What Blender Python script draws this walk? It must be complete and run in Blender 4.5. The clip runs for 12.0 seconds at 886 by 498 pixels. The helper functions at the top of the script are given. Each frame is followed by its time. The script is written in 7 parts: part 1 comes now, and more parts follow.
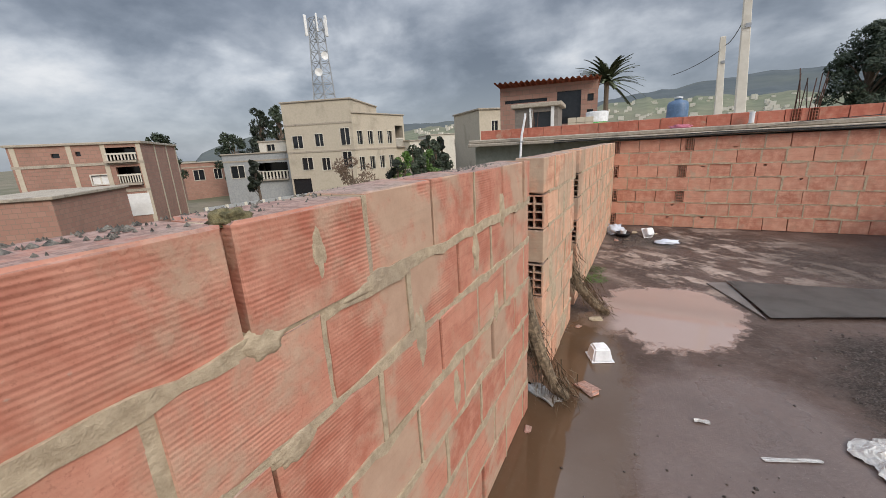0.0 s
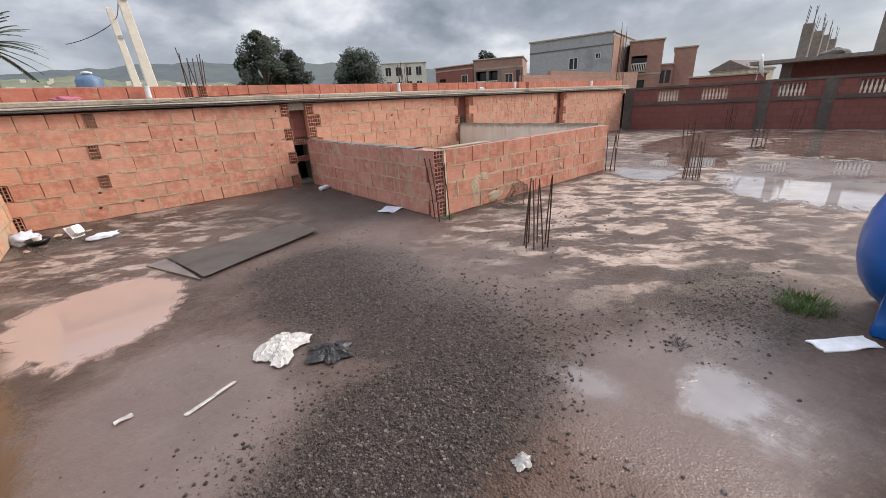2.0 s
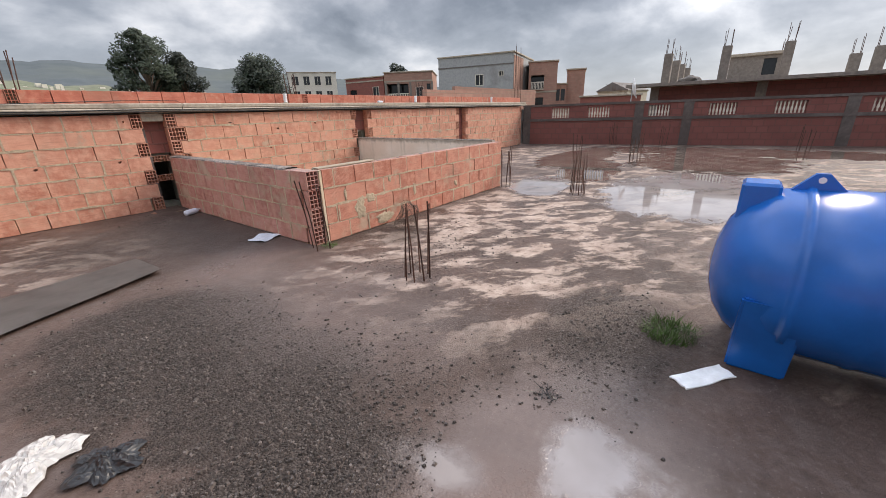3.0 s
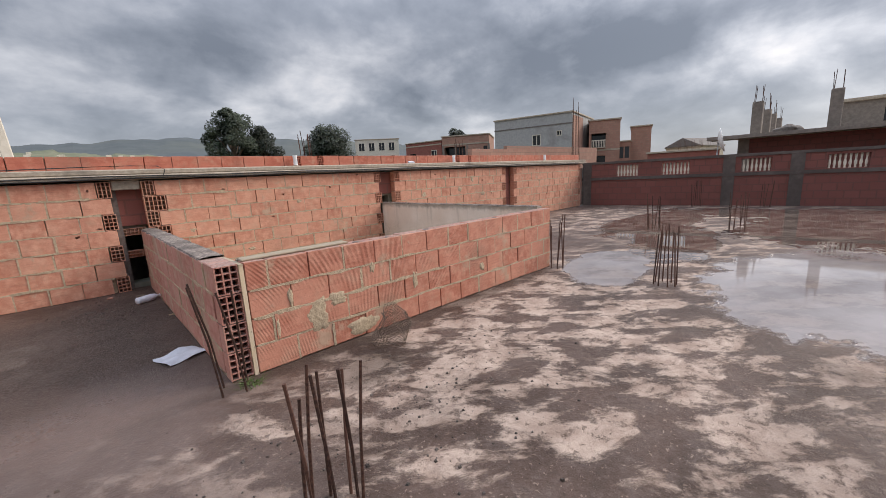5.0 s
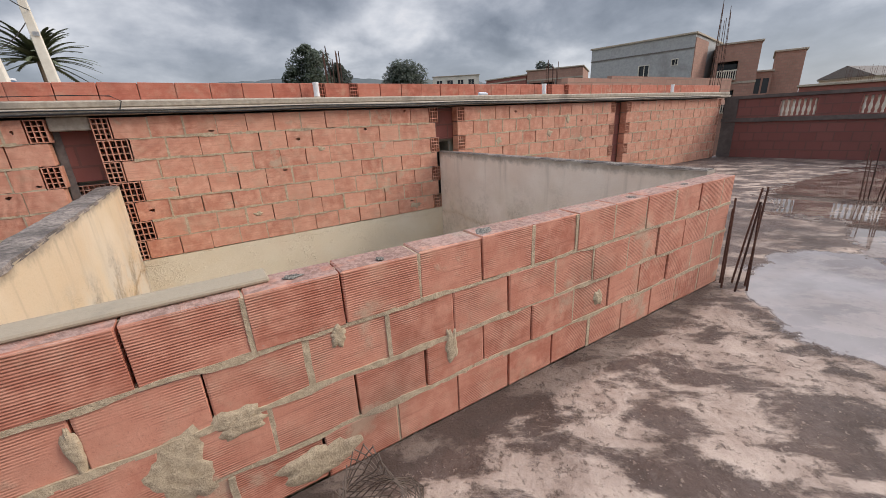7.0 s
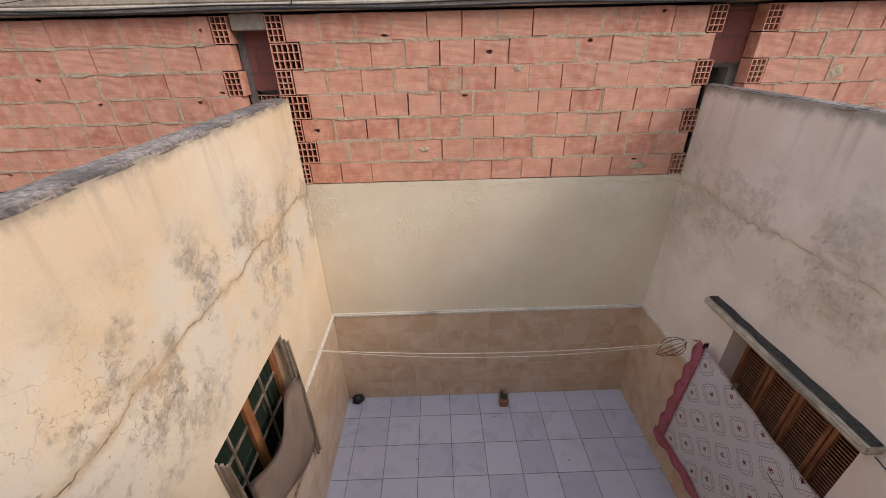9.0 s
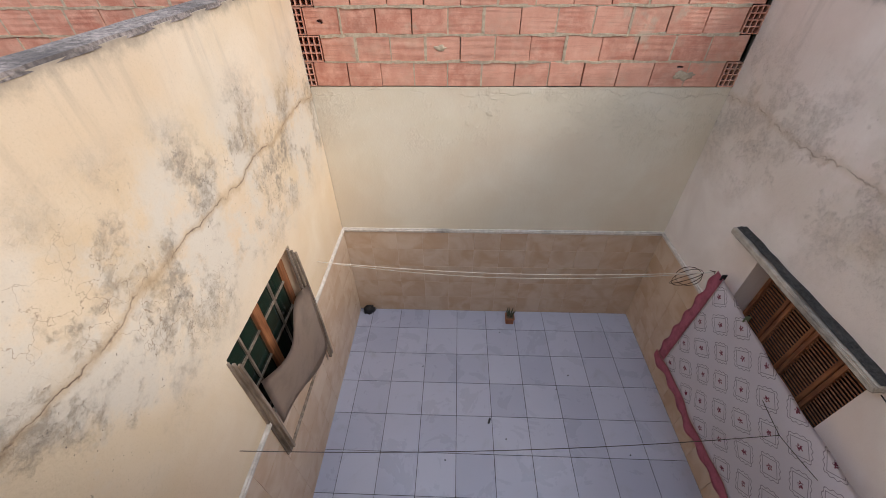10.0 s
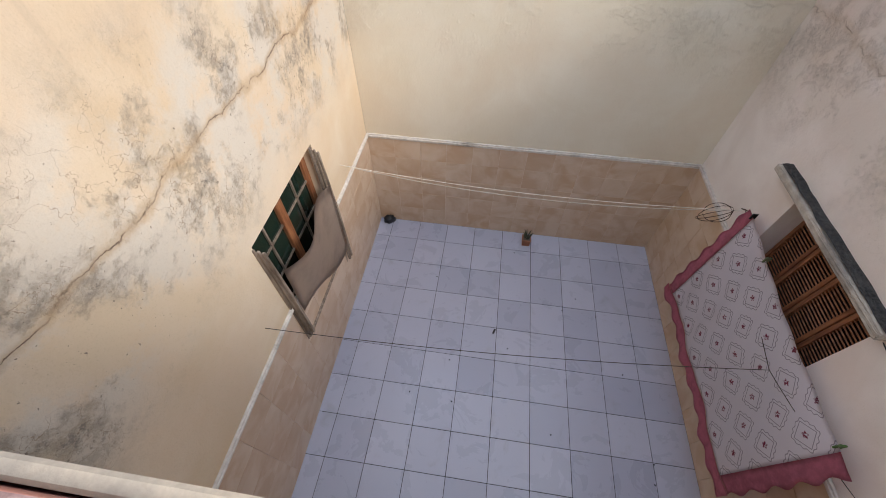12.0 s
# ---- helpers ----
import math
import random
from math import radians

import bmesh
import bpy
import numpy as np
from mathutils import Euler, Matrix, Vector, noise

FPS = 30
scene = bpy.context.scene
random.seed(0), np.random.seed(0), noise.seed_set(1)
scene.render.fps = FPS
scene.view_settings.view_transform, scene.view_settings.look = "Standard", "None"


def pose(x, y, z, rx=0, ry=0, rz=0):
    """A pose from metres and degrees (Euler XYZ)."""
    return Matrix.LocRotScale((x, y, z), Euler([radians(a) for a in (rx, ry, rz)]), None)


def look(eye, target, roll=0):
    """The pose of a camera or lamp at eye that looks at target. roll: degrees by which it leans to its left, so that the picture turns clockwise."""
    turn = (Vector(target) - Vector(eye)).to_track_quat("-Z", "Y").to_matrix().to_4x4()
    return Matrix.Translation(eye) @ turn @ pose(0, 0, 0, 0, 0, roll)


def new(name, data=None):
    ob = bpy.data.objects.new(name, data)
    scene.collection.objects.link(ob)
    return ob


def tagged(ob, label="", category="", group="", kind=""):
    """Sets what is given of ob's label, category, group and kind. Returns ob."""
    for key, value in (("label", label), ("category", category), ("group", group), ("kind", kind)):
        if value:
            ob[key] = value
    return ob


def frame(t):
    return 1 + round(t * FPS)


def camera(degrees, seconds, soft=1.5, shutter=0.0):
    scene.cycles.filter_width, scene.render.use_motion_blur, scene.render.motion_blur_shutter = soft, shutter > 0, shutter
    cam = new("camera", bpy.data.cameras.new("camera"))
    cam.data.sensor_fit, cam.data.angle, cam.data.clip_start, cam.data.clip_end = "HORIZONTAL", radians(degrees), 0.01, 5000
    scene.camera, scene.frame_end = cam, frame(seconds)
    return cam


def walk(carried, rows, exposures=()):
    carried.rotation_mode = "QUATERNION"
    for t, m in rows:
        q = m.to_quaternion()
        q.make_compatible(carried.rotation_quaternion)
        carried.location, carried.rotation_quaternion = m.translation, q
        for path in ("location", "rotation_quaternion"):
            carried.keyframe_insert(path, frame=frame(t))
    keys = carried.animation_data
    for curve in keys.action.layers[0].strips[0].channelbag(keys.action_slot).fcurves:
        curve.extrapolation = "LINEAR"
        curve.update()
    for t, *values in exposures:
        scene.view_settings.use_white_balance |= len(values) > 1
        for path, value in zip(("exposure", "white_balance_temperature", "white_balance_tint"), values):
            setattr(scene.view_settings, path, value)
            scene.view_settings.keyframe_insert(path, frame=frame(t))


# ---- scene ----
cam = camera(98.5, 12.0, soft=0.75)
PATH = [
    (0, (-3.787, -3.764, 1.582), (-4.705, -2.063, 1.065), -3.1),
    (0.5, (-3.65, -3.809, 1.494), (-3.96, -1.912, 0.939), -3.6),
    (1, (-3.555, -3.768, 1.438), (-3.185, -1.908, 0.803), -3.5),
    (1.5, (-3.38, -3.708, 1.392), (-2.511, -2.041, 0.709), -3.4),
    (2, (-3.117, -3.669, 1.368), (-1.924, -2.229, 0.658), -3.2),
    (2.5, (-2.848, -3.674, 1.382), (-1.497, -2.393, 0.65), -3.0),
    (2.7, (-2.723, -3.677, 1.405), (-1.301, -2.479, 0.669), -3.0),
    (4.3, (-1.274, -3.421, 1.361), (0.289, -2.243, 0.948), -3.0),
    (4.5, (-1.085, -3.302, 1.37), (0.382, -2.007, 0.956), -3.1),
    (5, (-0.719, -2.867, 1.371), (0.627, -1.437, 0.993), -3.0),
    (5.5, (-0.345, -2.436, 1.362), (0.908, -0.914, 1.023), -2.9),
    (6, (0.023, -1.982, 1.365), (1.145, -0.364, 1.016), -2.8),
    (6.5, (0.413, -1.591, 1.321), (1.453, 0.05, 0.843), -2.8),
    (6.7, (0.587, -1.459, 1.316), (1.604, 0.154, 0.713), -2.7),
    (8.3, (1.303, -0.281, 1.326), (1.927, 1.497, 0.657), -1.8),
    (8.5, (1.367, -0.167, 1.299), (1.755, 1.656, 0.573), -1.8),
    (9, (1.419, 0.104, 1.289), (1.44, 1.859, 0.33), -1.4),
    (9.5, (1.452, 0.221, 1.244), (1.405, 1.862, 0.103), -1.1),
    (10, (1.463, 0.22, 1.194), (1.399, 1.734, -0.111), -0.7),
    (10.5, (1.479, 0.207, 1.163), (1.363, 1.574, -0.292), -0.1),
    (11, (1.501, 0.187, 1.15), (1.36, 1.454, -0.391), 0.4),
    (11.5, (1.503, 0.169, 1.158), (1.349, 1.385, -0.423), 0.5),
    (12, (1.522, 0.159, 1.162), (1.362, 1.362, -0.428), 0.7),
]
walk(cam, [(t, look(eye, target, roll)) for t, eye, target, roll in PATH],
     [(0, -0.10, 6700, 11), (1.0, -0.05, 6900, 13), (1.6, 0.2, 7000, 14), (2.7, 0.38, 7000, 14), (4.3, 0.08, 7000, 15), (6.7, 0.12, 6900, 14), (8.3, -0.05, 6900, 15), (9.0, 0.12, 6800, 17), (9.5, 0.2, 6500, 15), (10.5, 0.3, 6300, 14), (12, 0.42, 6250, 13)])


# ---- light ----
SUN_AZ, SUN_EL = -26.0, 37.0
sun_data = bpy.data.lights.new("sun", "SUN")
sun_data.energy, sun_data.angle, sun_data.color = 2.45, radians(26), (1.0, 0.92, 0.82)
sun = new("sun", sun_data)
sun.matrix_world = look((math.cos(radians(SUN_AZ)) * 60, math.sin(radians(SUN_AZ)) * 60, 42), (0, 0, 0))


class Nodes:
    """Short names for building a node tree."""

    def __init__(self, tree):
        self.t = tree
        tree.nodes.clear()

    def n(self, kind, ins=None, **attrs):
        nd = self.t.nodes.new(kind)
        for k, v in attrs.items():
            setattr(nd, k, v)
        for k, v in (ins or {}).items():
            self.put(nd.inputs[k], v)
        return nd

    def put(self, socket, v):
        if isinstance(v, bpy.types.NodeSocket):
            self.t.links.new(v, socket)
        elif isinstance(v, (tuple, list)) and len(v) == 3 and socket.type == "RGBA":
            socket.default_value = (*v, 1)
        else:
            socket.default_value = v

    def m(self, op, a, b=0.0, c=0.0, clamp=False):
        nd = self.n("ShaderNodeMath", {0: a, 1: b, 2: c}, operation=op)
        nd.use_clamp = clamp
        return nd.outputs[0]

    def noise(self, vec, scale, detail=4.0, rough=0.55, dist=0.0):
        return self.n("ShaderNodeTexNoise", {"Vector": vec, "Scale": scale, "Detail": detail, "Roughness": rough, "Distortion": dist}).outputs["Fac"]

    def ramp(self, x, lo, hi, a=0.0, b=1.0):
        return self.n("ShaderNodeMapRange", {"Value": x, "From Min": lo, "From Max": hi, "To Min": a, "To Max": b}, interpolation_type="SMOOTHSTEP").outputs["Result"]

    def mix(self, f, a, b):
        nd = self.n("ShaderNodeMix", data_type="RGBA")
        self.put(nd.inputs[0], f), self.put(nd.inputs[6], a), self.put(nd.inputs[7], b)
        return nd.outputs[2]

    def scaled(self, vec, s, off=(0, 0, 0), rot=(0, 0, 0)):
        return self.n("ShaderNodeMapping", {"Vector": vec, "Scale": s, "Location": off, "Rotation": rot}).outputs[0]

    def xyz(self, vec):
        o = self.n("ShaderNodeSeparateXYZ", {0: vec}).outputs
        return o[0], o[1], o[2]

    def bump(self, h, dist, strength=1.0, normal=None):
        ins = {"Height": h, "Distance": dist, "Strength": strength}
        if normal:
            ins["Normal"] = normal
        return self.n("ShaderNodeBump", ins).outputs[0]


def material(name, build):
    m = bpy.data.materials.new(name)
    m.use_nodes = True
    k = Nodes(m.node_tree)
    geo = k.n("ShaderNodeNewGeometry").outputs["Position"]
    obj = k.n("ShaderNodeTexCoord").outputs["Object"]
    bsdf = k.n("ShaderNodeBsdfPrincipled")
    for key, v in build(k, geo, obj).items():
        k.put(bsdf.inputs[key], v)
    out = k.n("ShaderNodeOutputMaterial")
    m.node_tree.links.new(bsdf.outputs[0], out.inputs[0])
    return m


world = bpy.data.worlds.new("sky")
scene.world = world
world.use_nodes = True
k = Nodes(world.node_tree)
way = k.n("ShaderNodeTexCoord").outputs["Generated"]
wx, wy, wz = k.xyz(way)
lift = k.m("ADD", k.m("MAXIMUM", wz, 0.0), 0.38)
flat = k.n("ShaderNodeCombineXYZ", {0: k.m("DIVIDE", wx, lift), 1: k.m("DIVIDE", wy, lift), 2: 0.0}).outputs[0]
big = k.noise(k.scaled(flat, (0.9, 0.9, 1), (3.1, 1.7, 0)), 1.0, 5.0, 0.5, 0.25)
small = k.noise(k.scaled(flat, (2.6, 2.6, 1), (0.4, 2.2, 0)), 1.0, 7.0, 0.55, 0.15)
cloud = k.m("ADD", k.m("MULTIPLY", big, 0.5), k.m("MULTIPLY", small, 0.5))
# thick banks and bright breaks in the cloud: bearing, height, breadth, depth, amount
BANKS = ((62, 13.5, 8, 3.6, 0.085), (47, 13, 5, 2.4, 0.09), (53, 16.5, 6, 2.6, 0.06), (10.7, 10.7, 6, 2.8, 0.10), (2, 12.5, 5, 3, 0.08), (-5, 9.5, 9, 3.5, 0.06), (31, 21, 8, 3, 0.08),
         (127, 15, 4, 3.5, 0.12), (159, 9.5, 7, 5, 0.09), (145, 10.5, 7, 4, 0.09), (122, 19, 8, 3, 0.07), (94, 11.5, 17, 5, 0.085),
         (31, 16.5, 13, 3.6, -0.08), (19, 15.3, 7, 2.8, -0.06), (78, 17, 10, 4, -0.09), (84, 9, 8, 3, -0.04), (112, 11, 6, 3, -0.04), (155, 14.5, 6, 2.5, -0.06), (50, 8.6, 9, 2, -0.05))
warp_a = k.m("MULTIPLY", k.m("SUBTRACT", k.noise(way, 9.0, 5.0, 0.6), 0.5), 9.0)
warp_e = k.m("MULTIPLY", k.m("SUBTRACT", k.noise(k.scaled(way, (1, 1, 1), (4, 2, 7)), 11.0, 5.0, 0.6), 0.5), 5.0)
bearing = k.m("ADD", k.m("MULTIPLY", k.m("ARCTAN2", wy, wx), 180 / math.pi), warp_a)
height = k.m("ADD", k.m("MULTIPLY", k.m("ARCSINE", wz), 180 / math.pi), warp_e)
for az, el, wide, deep, amount in BANKS:
    da, de = k.m("DIVIDE", k.m("SUBTRACT", bearing, az), wide), k.m("DIVIDE", k.m("SUBTRACT", height, el), deep)
    d2 = k.m("ADD", k.m("MULTIPLY", da, da), k.m("MULTIPLY", de, de))
    cloud = k.m("ADD", cloud, k.m("MULTIPLY", k.m("EXPONENT", k.m("MULTIPLY", d2, -1.0)), amount))
ramp = k.n("ShaderNodeValToRGB", {"Fac": cloud})
stops = ramp.color_ramp.elements
stops[0].position, stops[0].color = 0.40, (1.7, 2.05, 2.6, 1)
stops[1].position, stops[1].color = 0.68, (8.8, 9.1, 9.5, 1)
for p, c in ((0.48, (2.7, 3.15, 3.85, 1)), (0.535, (3.9, 4.4, 5.15, 1)), (0.60, (5.9, 6.45, 7.2, 1))):
    stops.new(p).color = c
haze = k.ramp(wz, 0.02, 0.2, 0.55, 0.0)
clouds = k.mix(haze, ramp.outputs[0], (4.1, 4.7, 5.5))
zenith = k.ramp(wz, 0.24, 0.85, 0.84, 3.1)
towards = k.n("ShaderNodeVectorMath", {0: way, 1: (math.cos(radians(SUN_EL)) * math.cos(radians(SUN_AZ)), math.cos(radians(SUN_EL)) * math.sin(radians(SUN_AZ)), math.sin(radians(SUN_EL)))}, operation="DOT_PRODUCT").outputs["Value"]
zenith = k.m("MULTIPLY", zenith, k.ramp(towards, 0.5, 1.0, 1.0, 1.25))
clouds = k.n("ShaderNodeVectorMath", {0: clouds, "Scale": zenith}, operation="SCALE").outputs[0]
sky = k.n("ShaderNodeTexSky", sky_type="NISHITA", sun_disc=False, sun_elevation=radians(SUN_EL), sun_rotation=radians(90 - SUN_AZ))
mixed = k.mix(0.9, sky.outputs[0], clouds)
bg = k.n("ShaderNodeBackground", {"Color": mixed, "Strength": 0.12})
k.t.links.new(bg.outputs[0], k.n("ShaderNodeOutputWorld").inputs[0])


# ---- materials ----
def clay(tone, smear=0.6, groove=1.0):
    def build(k, geo, obj):
        rnd = k.n("ShaderNodeObjectInfo").outputs["Random"]
        ox, oy, oz = k.xyz(obj)
        shift = k.n("ShaderNodeVectorMath", {0: obj, 1: k.n("ShaderNodeCombineXYZ", {0: k.m("MULTIPLY", rnd, 40.0), 1: 0.0, 2: k.m("MULTIPLY", rnd, 17.0)}).outputs[0]}, operation="ADD").outputs[0]
        grain = k.noise(shift, 9.0, 6.0, 0.65)
        streak = k.noise(k.scaled(shift, (3, 3, 60)), 1.0, 3.0, 0.6)
        hue = k.mix(rnd, (tone[0] * 0.86, tone[1] * 0.74, tone[2] * 0.72), (tone[0] * 1.14, tone[1] * 1.25, tone[2] * 1.3))
        col = k.mix(k.ramp(grain, 0.35, 0.72), hue, (tone[0] * 1.25, tone[1] * 1.5, tone[2] * 1.6))
        col = k.mix(k.m("MULTIPLY", k.ramp(streak, 0.5, 0.75), 0.35), col, (tone[0] * 0.5, tone[1] * 0.4, tone[2] * 0.4))
        spots = k.noise(geo, 45.0, 4.0, 0.7)
        col = k.mix(k.ramp(spots, 0.66, 0.74, 0.0, 0.5), col, (0.42, 0.36, 0.3))
        col = k.mix(k.ramp(k.noise(geo, 150.0, 4.0, 0.7), 0.54, 0.7, 0.0, 0.4), col, (tone[0] * 0.5, tone[1] * 0.42, tone[2] * 0.4))
        cem = k.noise(geo, 2.8, 7.0, 0.62, 0.15)
        mask = k.ramp(cem, 0.63 - 0.06 * smear, 0.72 - 0.05 * smear)
        col = k.mix(k.m("MULTIPLY", mask, 0.65), col, k.mix(grain, (0.37, 0.295, 0.21), (0.52, 0.43, 0.31)))
        dust = k.noise(geo, 6.5, 7.0, 0.65)
        col = k.mix(k.ramp(dust, 0.48, 0.72, 0.0, 0.38), col, (0.52, 0.36, 0.25))
        dirt = k.noise(geo, 1.3, 5.0, 0.6)
        col = k.mix(k.ramp(dirt, 0.5, 0.78, 0.0, 0.4), col, (0.2, 0.12, 0.085))
        up = k.ramp(k.m("ABSOLUTE", k.xyz(k.n("ShaderNodeNewGeometry").outputs["Normal"])[2]), 0.6, 0.9)
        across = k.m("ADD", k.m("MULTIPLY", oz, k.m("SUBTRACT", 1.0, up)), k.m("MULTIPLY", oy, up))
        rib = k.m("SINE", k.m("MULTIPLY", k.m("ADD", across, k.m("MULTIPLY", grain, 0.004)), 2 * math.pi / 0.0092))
        # grime on brick tops, spread wide to put weaker sunlight into their colour
        moss = k.m("MULTIPLY", k.ramp(k.noise(geo, 7.0, 8.0, 0.7), 0.28, 0.5), up)
        col = k.mix(k.m("MULTIPLY", moss, 0.75), col, k.mix(k.ramp(spots, 0.4, 0.6), (0.15, 0.115, 0.10), (0.34, 0.25, 0.22)))
        keep = k.m("MULTIPLY", k.m("MULTIPLY", k.m("SUBTRACT", 1.0, mask), k.ramp(streak, 0.3, 0.6, 0.35, 1.0)), k.ramp(k.noise(geo, 3.4, 3.0), 0.38, 0.6))
        h = k.m("ADD", k.m("MULTIPLY", k.m("MULTIPLY", rib, keep), 0.11 * groove), k.m("ADD", k.m("MULTIPLY", grain, 0.7), k.m("MULTIPLY", mask, 0.35)))
        # shade in the rib troughs, put into the colour on top of the bump
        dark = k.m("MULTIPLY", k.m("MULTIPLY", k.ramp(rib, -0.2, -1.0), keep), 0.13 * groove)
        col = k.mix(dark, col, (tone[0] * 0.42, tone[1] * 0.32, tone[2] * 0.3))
        return {"Base Color": col, "Roughness": 0.85, "Normal": k.bump(h, 0.006, 0.9)}
    return build


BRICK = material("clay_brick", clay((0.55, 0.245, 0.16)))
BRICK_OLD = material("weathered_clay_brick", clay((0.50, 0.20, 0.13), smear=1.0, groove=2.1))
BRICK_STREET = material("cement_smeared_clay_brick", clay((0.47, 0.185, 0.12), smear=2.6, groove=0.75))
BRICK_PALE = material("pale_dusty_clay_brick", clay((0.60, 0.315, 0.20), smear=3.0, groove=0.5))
# dusty brick with the west parapet face's shade put into its darker mauve
BRICK_DUSTY_SHADED = material("dusty_mauve_clay_brick", clay((0.43, 0.195, 0.15), smear=1.6, groove=0.3))
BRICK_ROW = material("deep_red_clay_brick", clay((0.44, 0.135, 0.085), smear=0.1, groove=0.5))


def stone(a, b, scale, rough=0.9, relief=0.006, stain=(0.1, 0.09, 0.08), stain_at=0.62, amount=0.6):
    def build(k, geo, obj):
        fine = k.noise(geo, scale, 8.0, 0.65)
        broad = k.noise(geo, scale * 0.09, 5.0, 0.6, 0.4)
        col = k.mix(k.ramp(fine, 0.3, 0.7), a, b)
        col = k.mix(k.ramp(broad, stain_at - 0.1, stain_at + 0.12, 0.0, amount), col, stain)
        return {"Base Color": col, "Roughness": rough, "Normal": k.bump(fine, relief, 0.8)}
    return build


MORTAR = material("mortar", stone((0.37, 0.29, 0.195), (0.53, 0.43, 0.30), 30, relief=0.012, stain=(0.28, 0.225, 0.17)))
CONCRETE = material("raw_concrete", stone((0.31, 0.265, 0.21), (0.45, 0.39, 0.315), 16))
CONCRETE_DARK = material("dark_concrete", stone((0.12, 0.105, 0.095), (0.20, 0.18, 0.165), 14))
GRIME = material("grimy_cement_skim", stone((0.09, 0.075, 0.066), (0.36, 0.30, 0.26), 44, relief=0.016, stain=(0.06, 0.05, 0.045), stain_at=0.5, amount=0.75))
MOSS = material("black_moss", stone((0.010, 0.0095, 0.009), (0.058, 0.054, 0.048), 40, relief=0.02))
LICHEN = material("lichened_cement", stone((0.03, 0.028, 0.026), (0.30, 0.275, 0.235), 95, relief=0.015))
RENDER_BEIGE = material("beige_render", stone((0.47, 0.41, 0.315), (0.54, 0.47, 0.37), 6, stain=(0.3, 0.25, 0.19)))
RENDER_GREY = material("grey_render", stone((0.30, 0.31, 0.31), (0.38, 0.385, 0.38), 5, stain=(0.2, 0.19, 0.18)))
RENDER_PALE = material("pale_render", stone((0.58, 0.54, 0.46), (0.66, 0.62, 0.54), 5, stain=(0.4, 0.36, 0.3)))
RENDER_WHITE = material("white_render", stone((0.7, 0.7, 0.69), (0.8, 0.8, 0.78), 5, stain=(0.5, 0.48, 0.45)))
RENDER_GREEN = material("greenish_render", stone((0.24, 0.245, 0.20), (0.32, 0.325, 0.27), 8))


def far_brick(tone, width=0.3, height=0.21):
    def build(k, geo, obj):
        x, y, z = k.xyz(obj)
        v = k.n("ShaderNodeCombineXYZ", {0: k.m("ADD", x, y), 1: z, 2: 0.0}).outputs[0]
        t = k.n("ShaderNodeTexBrick", {"Vector": v, "Scale": 1.0, "Color1": (tone[0] * 0.93, tone[1] * 0.9, tone[2] * 0.9), "Color2": (tone[0] * 1.06, tone[1] * 1.08, tone[2] * 1.08), "Mortar": (tone[0] * 0.75, tone[1] * 0.95, tone[2] * 0.95),
                                       "Mortar Size": 0.012, "Brick Width": width, "Row Height": height, "Bias": 0.0})
        broad = k.noise(geo, 0.9, 6.0, 0.6)
        col = k.mix(k.ramp(broad, 0.48, 0.75, 0.0, 0.45), t.outputs["Color"], (tone[0] * 0.6, tone[1] * 0.7, tone[2] * 0.7))
        return {"Base Color": col, "Roughness": 0.9, "Normal": k.bump(k.m("ADD", t.outputs["Fac"], k.noise(geo, 20, 4)), 0.01, 0.7)}
    return build


FAR_BRICK = material("brickwork_salmon", far_brick((0.36, 0.20, 0.152)))
EAST_BRICK = material("dirty_red_painted_brickwork", far_brick((0.19, 0.068, 0.056)))
EAST_BAND = material("brown_stained_concrete", stone((0.095, 0.078, 0.07), (0.145, 0.12, 0.108), 7, stain=(0.06, 0.045, 0.04), stain_at=0.5))
# darker than CONCRETE: the far columns' shadow is put into the colour
FRAME = material("dull_grey_concrete", stone((0.17, 0.145, 0.125), (0.25, 0.215, 0.185), 8))
FAR_BRICK_RED = material("brickwork_dull_red", far_brick((0.27, 0.095, 0.075)))


